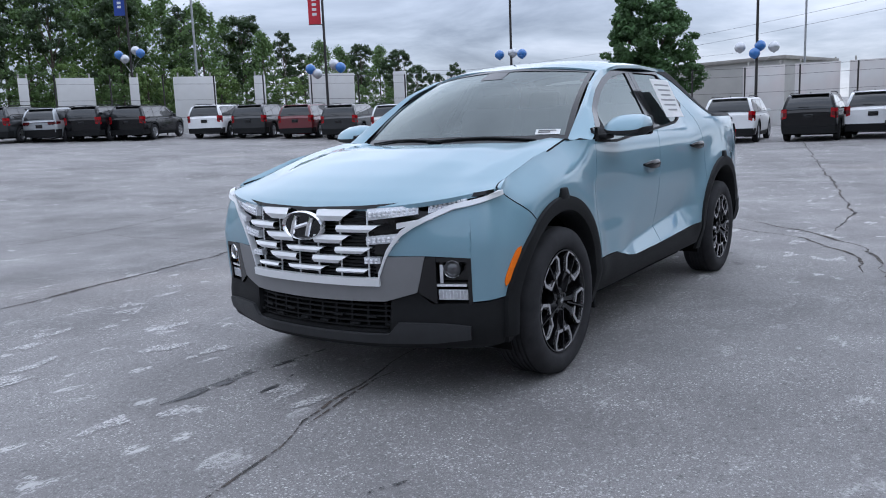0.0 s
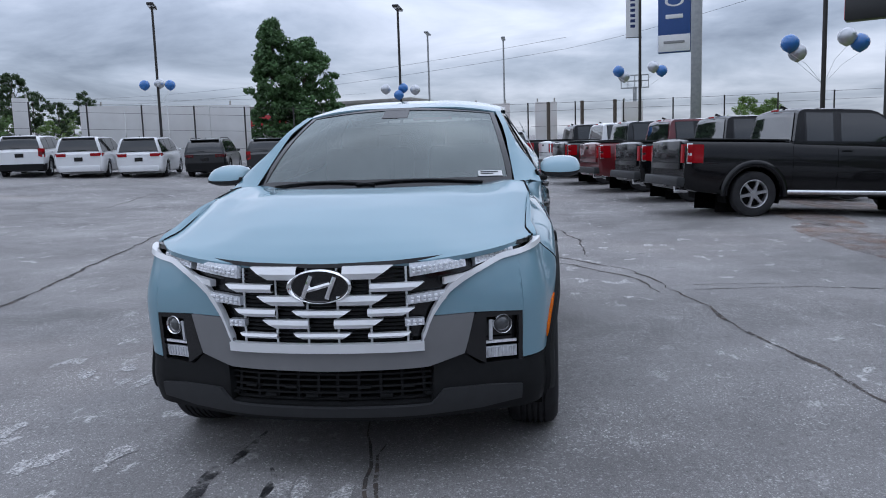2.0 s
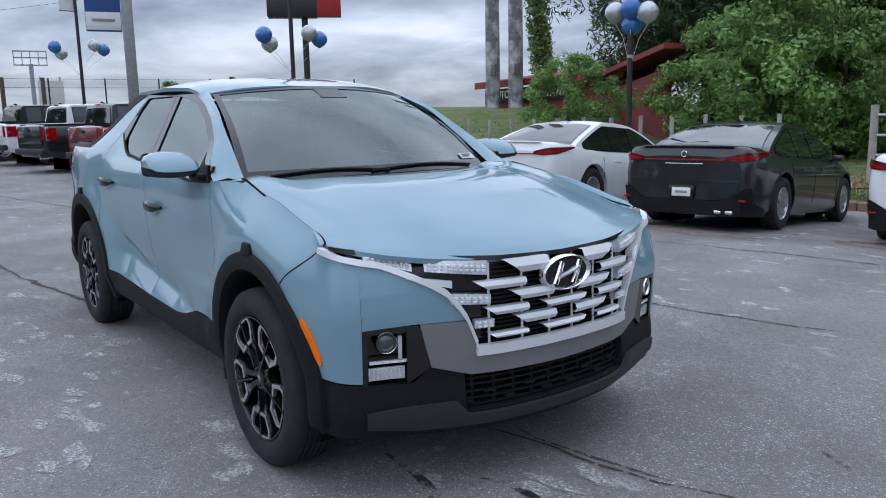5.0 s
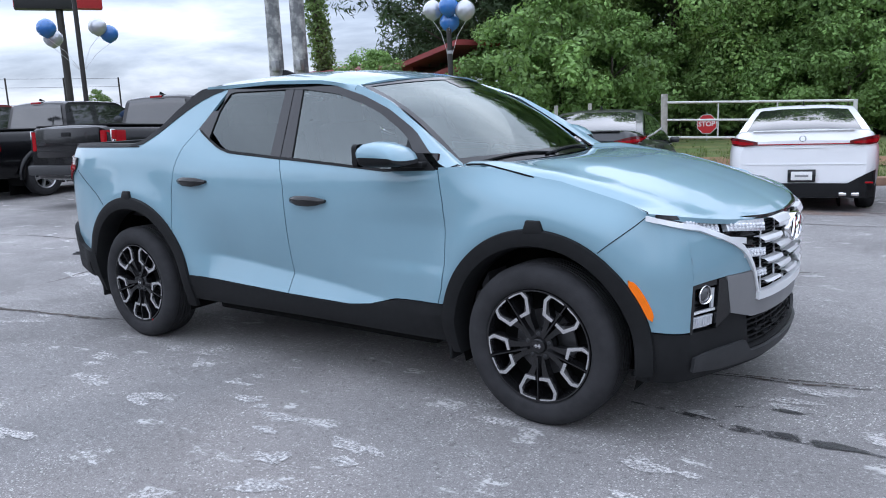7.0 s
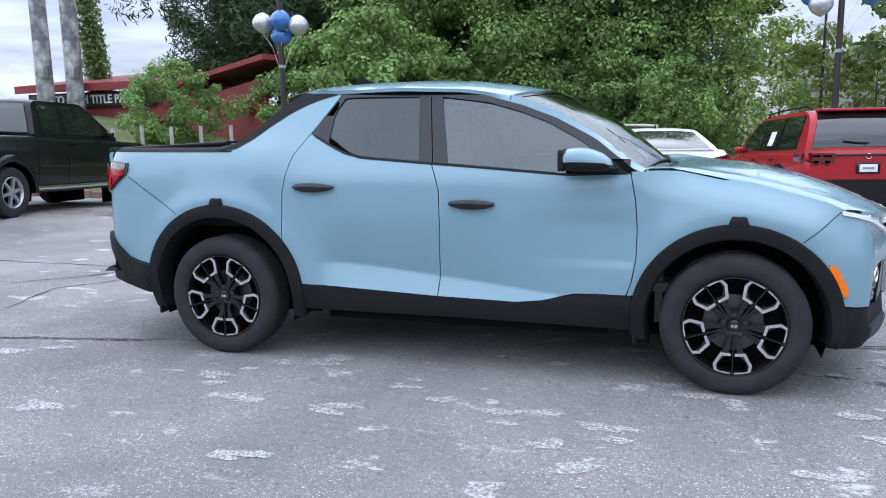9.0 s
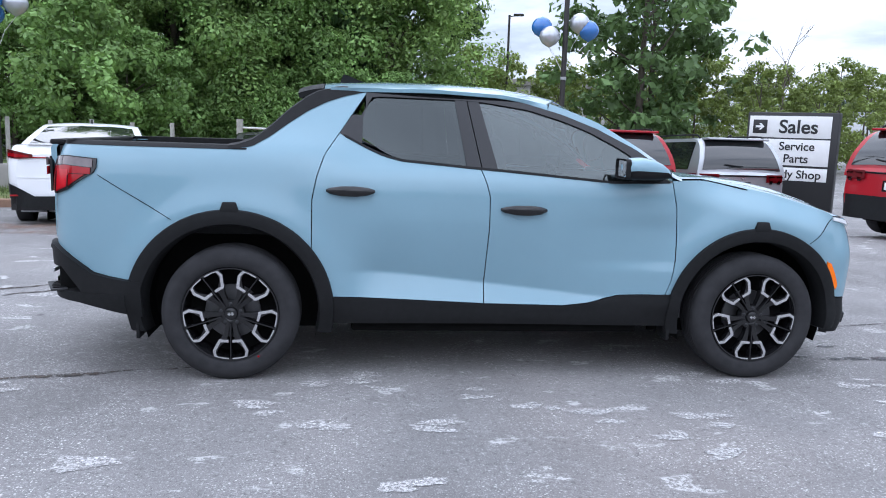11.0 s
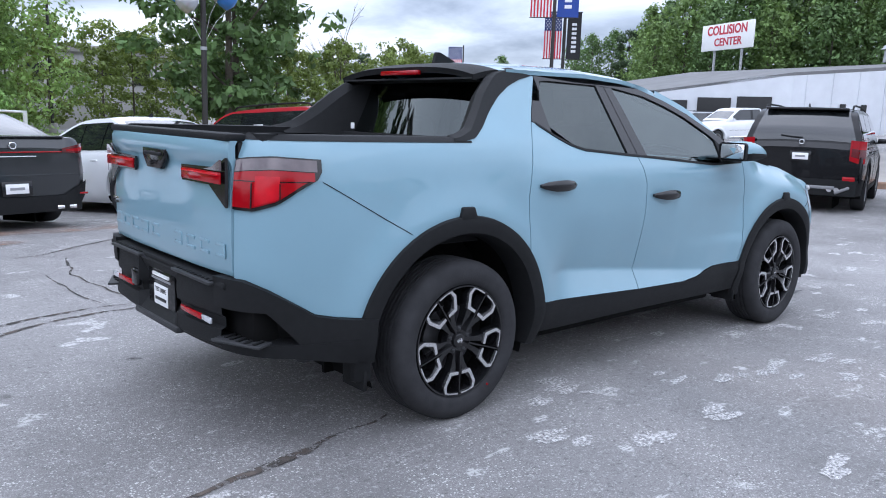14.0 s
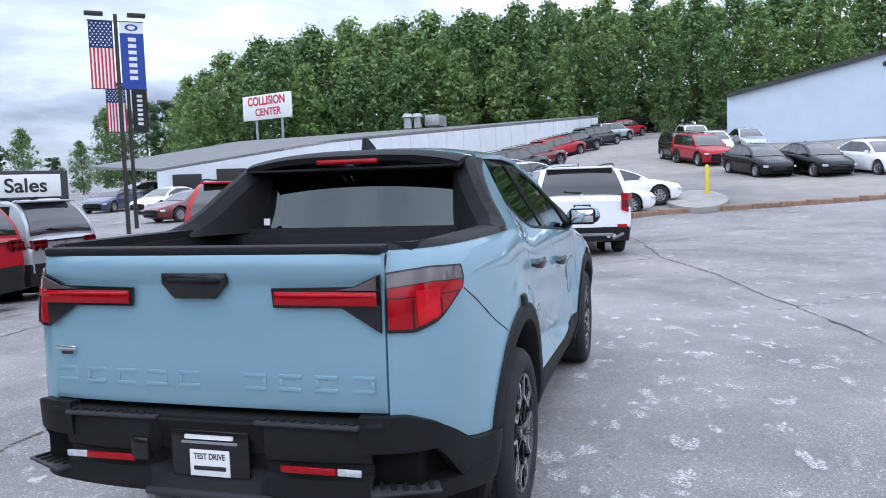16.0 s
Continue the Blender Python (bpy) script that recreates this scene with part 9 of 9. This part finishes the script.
# workshop: a long low shed, its gable to the lot
B1 = Vector((39.8, 30.6, 0))
B2 = Vector((70.0, 4.0, 0))
gab = Vector((38.5, 12.6, 0))
wk = thing("workshop", None, "long low white metal workshop with dark bay doors", "building")


def upright_wall(name, a, b, z0, hs, material, parent, thick=.15, ribs=0):
    """A wall from a to b whose top follows hs, a list of (part of its length, height)."""
    d = (b - a).normalized()
    n = Vector((-d.y, d.x, 0))
    L = (b - a).length
    bm = bmesh.new()
    outl = [(0, 0), (L, 0)] + [(t * L, h) for t, h in hs[::-1]]
    slab(outl, thick, Matrix(((d.x, 0, n.x, a.x), (d.y, 0, n.y, a.y), (0, 1, 0, z0), (0, 0, 0, 1))), bm=bm)
    w_ = part(name, bm, material, parent, smooth=0)
    for k in range(ribs):
        t = (k + .5) / ribs
        h = interp(t, hs)
        p = a.lerp(b, t) - n * .03
        part("rib", box(.06, .06, h, (p.x, p.y, z0 + h / 2), .0, rot=Matrix.Rotation(math.atan2(d.y, d.x), 4, "Z")), material, w_)
    return w_


z_w = 1.35
c0, c1, c2 = Vector((40.5, 31.2, 0)), Vector((45.5, 20.0, 0)), Vector((70.0, 4.2, 0))
upright_wall("wall", c0, c1, z_w - .6, [(0, 2.2), (.85, 3.9), (1, 3.95)], M_SIDING, wk)
upright_wall("wall", c1, c2, z_w - .6, [(0, 3.95), (1, 6.6)], M_SIDING, wk, ribs=16)
d_ = (c1 - c0).normalized()
for t, w_, h_ in ((.16, 1.9, 1.7), (.40, 2.0, 2.0), (.62, 2.1, 2.2), (.82, 2.1, 2.3)):
    p = c0.lerp(c1, t) + Vector((-d_.y, d_.x, 0)) * -.08
    part("bay_door", box(w_, .12, h_, (p.x, p.y, z_w - .3 + h_ / 2), .01, rot=Matrix.Rotation(math.atan2(d_.y, d_.x), 4, "Z")), M_OPEN, wk)
d2 = (c2 - c1).normalized()
for t, w_, h_, zz in ((.12, .35, 1.6, .6), (.17, .35, 1.6, .6), (.30, .8, .9, 1.2), (.52, 1.0, 2.1, .4), (.74, 1.0, 2.1, 1.5)):
    p = c1.lerp(c2, t) + Vector((d2.y, -d2.x, 0)) * .10
    part("opening", box(w_, .12, h_, (p.x, p.y, z_w - .5 + zz + h_ / 2), .01, rot=Matrix.Rotation(math.atan2(d2.y, d2.x), 4, "Z")), M_OPEN, wk)
bm = bmesh.new()
back = Vector((9, 13, 0))
q = [c0 + Vector((0, 0, z_w + 1.62)), c1 + Vector((0, 0, z_w + 3.37)), c2 + Vector((0, 0, z_w + 6.02)), c2 + back + Vector((0, 0, z_w + 6.5)), c1 + back + Vector((0, 0, z_w + 4.2)), c0 + back + Vector((0, 0, z_w + 2.4))]
lo_v = [bm.verts.new(p) for p in q]
hi_v = [bm.verts.new(p + Vector((0, 0, .18))) for p in q]
bm.faces.new(lo_v[::-1]), bm.faces.new(hi_v)
for i in range(6):
    bm.faces.new((lo_v[i], lo_v[(i + 1) % 6], hi_v[(i + 1) % 6], hi_v[i]))
part("roof", bm, M_ROOFG, wk, smooth=0)
for t, off in ((.30, 2.5), (.36, 3.2)):
    p = c1.lerp(c2, t) + Vector((off * .5, off, 0))
    hv = z_w + 3.95 + t * 2.6
    vent_ = part("roof_vent", cyl(.32, .9, (p.x, p.y, hv + .4), "z", 16, .28), M_GALV, wk)
    part("vent_cowl", cyl(.5, .28, (p.x, p.y, hv + .95), "z", 16, .3), M_GALV, vent_)
p = c1.lerp(c2, .42) + Vector((1.5, 3, 0))
part("roof_unit", box(2.4, 1.2, .9, (p.x, p.y, z_w + 5.4), .05), M_GALV, wk)
# big pale building at the upper lot
pb = thing("pale_warehouse", None, "large pale blue metal building with a low gable", "building")
g0, g1 = Vector((55.0, -6.1, 0)), Vector((51.5, -32.0, 0))
upright_wall("wall", g0, g1, 2.4, [(0, 4.7), (.62, 8.2), (1, 6.3)], M_BLUEWALL, pb, ribs=0)
upright_wall("wall", g0 + Vector((30, -3.2, 0)), g0, 2.4, [(0, 5.5), (1, 4.7)], M_BLUEWALL, pb)
bm = bmesh.new()
for (ta, ha), (tb, hb) in (((0, 4.7), (.62, 8.2)), ((.62, 8.2), (1, 6.3))):
    a, b = g0.lerp(g1, ta), g0.lerp(g1, tb)
    vs = []
    for p, h in ((a, ha), (b, hb)):
        for dx, dz in ((-.35, 0), (30, 0)):
            for th in (0, .28):
                vs.append(bm.verts.new((p.x + dx, p.y - (dx * .106 if dx > 0 else 0), 2.4 + h + th)))
    a0, a1, a2, a3, b0, b1, b2, b3 = vs
    for fc in ((a0, a1, b1, b0), (a1, a3, b3, b1), (a0, b0, b2, a2), (a0, a2, a3, a1), (b0, b1, b3, b2), (a2, b2, b3, a3)):
        bm.faces.new(fc)
part("roof", bm, M_ROOFK, pb, smooth=0)
part("wall_lamp", box(.2, .25, .3, (53.6, -15.9, 8.6), .03), M_POLE, pb)
# pawn shop on the bank
pw = thing("pawn_shop", None, "low dull red shop with a sloping roof on the bank", "building")
w0, w1 = Vector((-29.3, 25.6, 0)), Vector((-17.6, 24.8, 0))
zq = hill(-28, 26) - .35
upright_wall("wall", w0, w1, zq, [(0, 1.35), (1, 1.45)], M_PAWNRED, pw)
bm = bmesh.new()
q = [(-29.6, 25.1, zq + 1.38), (-18.2, 24.1, zq + 1.45), (-18.0, 31, zq + 2.4), (-29.6, 32, zq + 2.2)]
lo_v = [bm.verts.new(p) for p in q]
hi_v = [bm.verts.new((x, y, z + .35)) for x, y, z in q]
bm.faces.new(lo_v[::-1]), bm.faces.new(hi_v)
for i in range(4):
    bm.faces.new((lo_v[i], lo_v[(i + 1) % 4], hi_v[(i + 1) % 4], hi_v[i]))
part("roof", bm, M_PAWNRED, pw, smooth=0)
upright_wall("wall", Vector((-20.0, 24.9, 0)), Vector((-14.4, 22.2, 0)), hill(-17, 23) - .4, [(0, 2.0), (1, 2.75)], M_PAWNRED, pw)
slope = bmesh.new()
q = [(-20.6, 24.6, 2.95), (-14.0, 21.4, 3.75), (-11.0, 27, 3.6), (-18.0, 31, 3.2)]
lo_v = [slope.verts.new(p) for p in q]
hi_v = [slope.verts.new((x, y, z + .2)) for x, y, z in q]
slope.faces.new(lo_v[::-1]), slope.faces.new(hi_v)
for i in range(4):
    slope.faces.new((lo_v[i], lo_v[(i + 1) % 4], hi_v[(i + 1) % 4], hi_v[i]))
part("roof", slope, M_PAWNRED, pw, smooth=0)
fs = part("fascia_board", box(7.4, .1, .62, (-25.2, 25.12, zq + 1.02), .01, rot=Matrix.Rotation(radians(-3.6), 4, "Z")), M_SIGNK, pw)
words("fascia_lettering", "AUTO CASH TITLE PAWN", .54, M_SIGNW, fs, Matrix.Translation((-25.2, 25.04, zq + 1.02)) @ Matrix.Rotation(radians(-3.6), 4, "Z") @ Matrix.Rotation(radians(90), 4, "X"), .01, .012, .95)
# grey building beyond the trees, houses far off
gy = thing("grey_office", Matrix.Translation((15.5, 62, -1)), "grey flat-roofed building beyond the trees", "building")
part("wall", box(14, 10, 6.2, (0, 0, 3.1), .02), M_GREYWALL, gy)
part("roof", box(14.6, 10.6, .5, (0, 0, 6.4), .02), M_CONCRETE, gy)
for k in range(5):
    win = part("window", box(1.3, .1, 1.2, (-5 + 2.5 * k, -5.03, 4.6), .0), M_OPEN, gy)
sh = thing("far_store", Matrix.Translation((-75, -22, rise(-75, -22))) @ Matrix.Rotation(radians(75), 4, "Z"), "distant pale store with a red front", "building")
part("wall", box(26, 10, 4.2, (0, 0, 2.1), .02), M_GREYWALL, sh)
part("fascia", box(7, .3, 1.1, (-4, -5.1, 3.0), .02), M_SIGNR, sh)
part("roof", box(26.6, 10.6, .3, (0, 0, 4.3), .02), M_CONCRETE, sh)
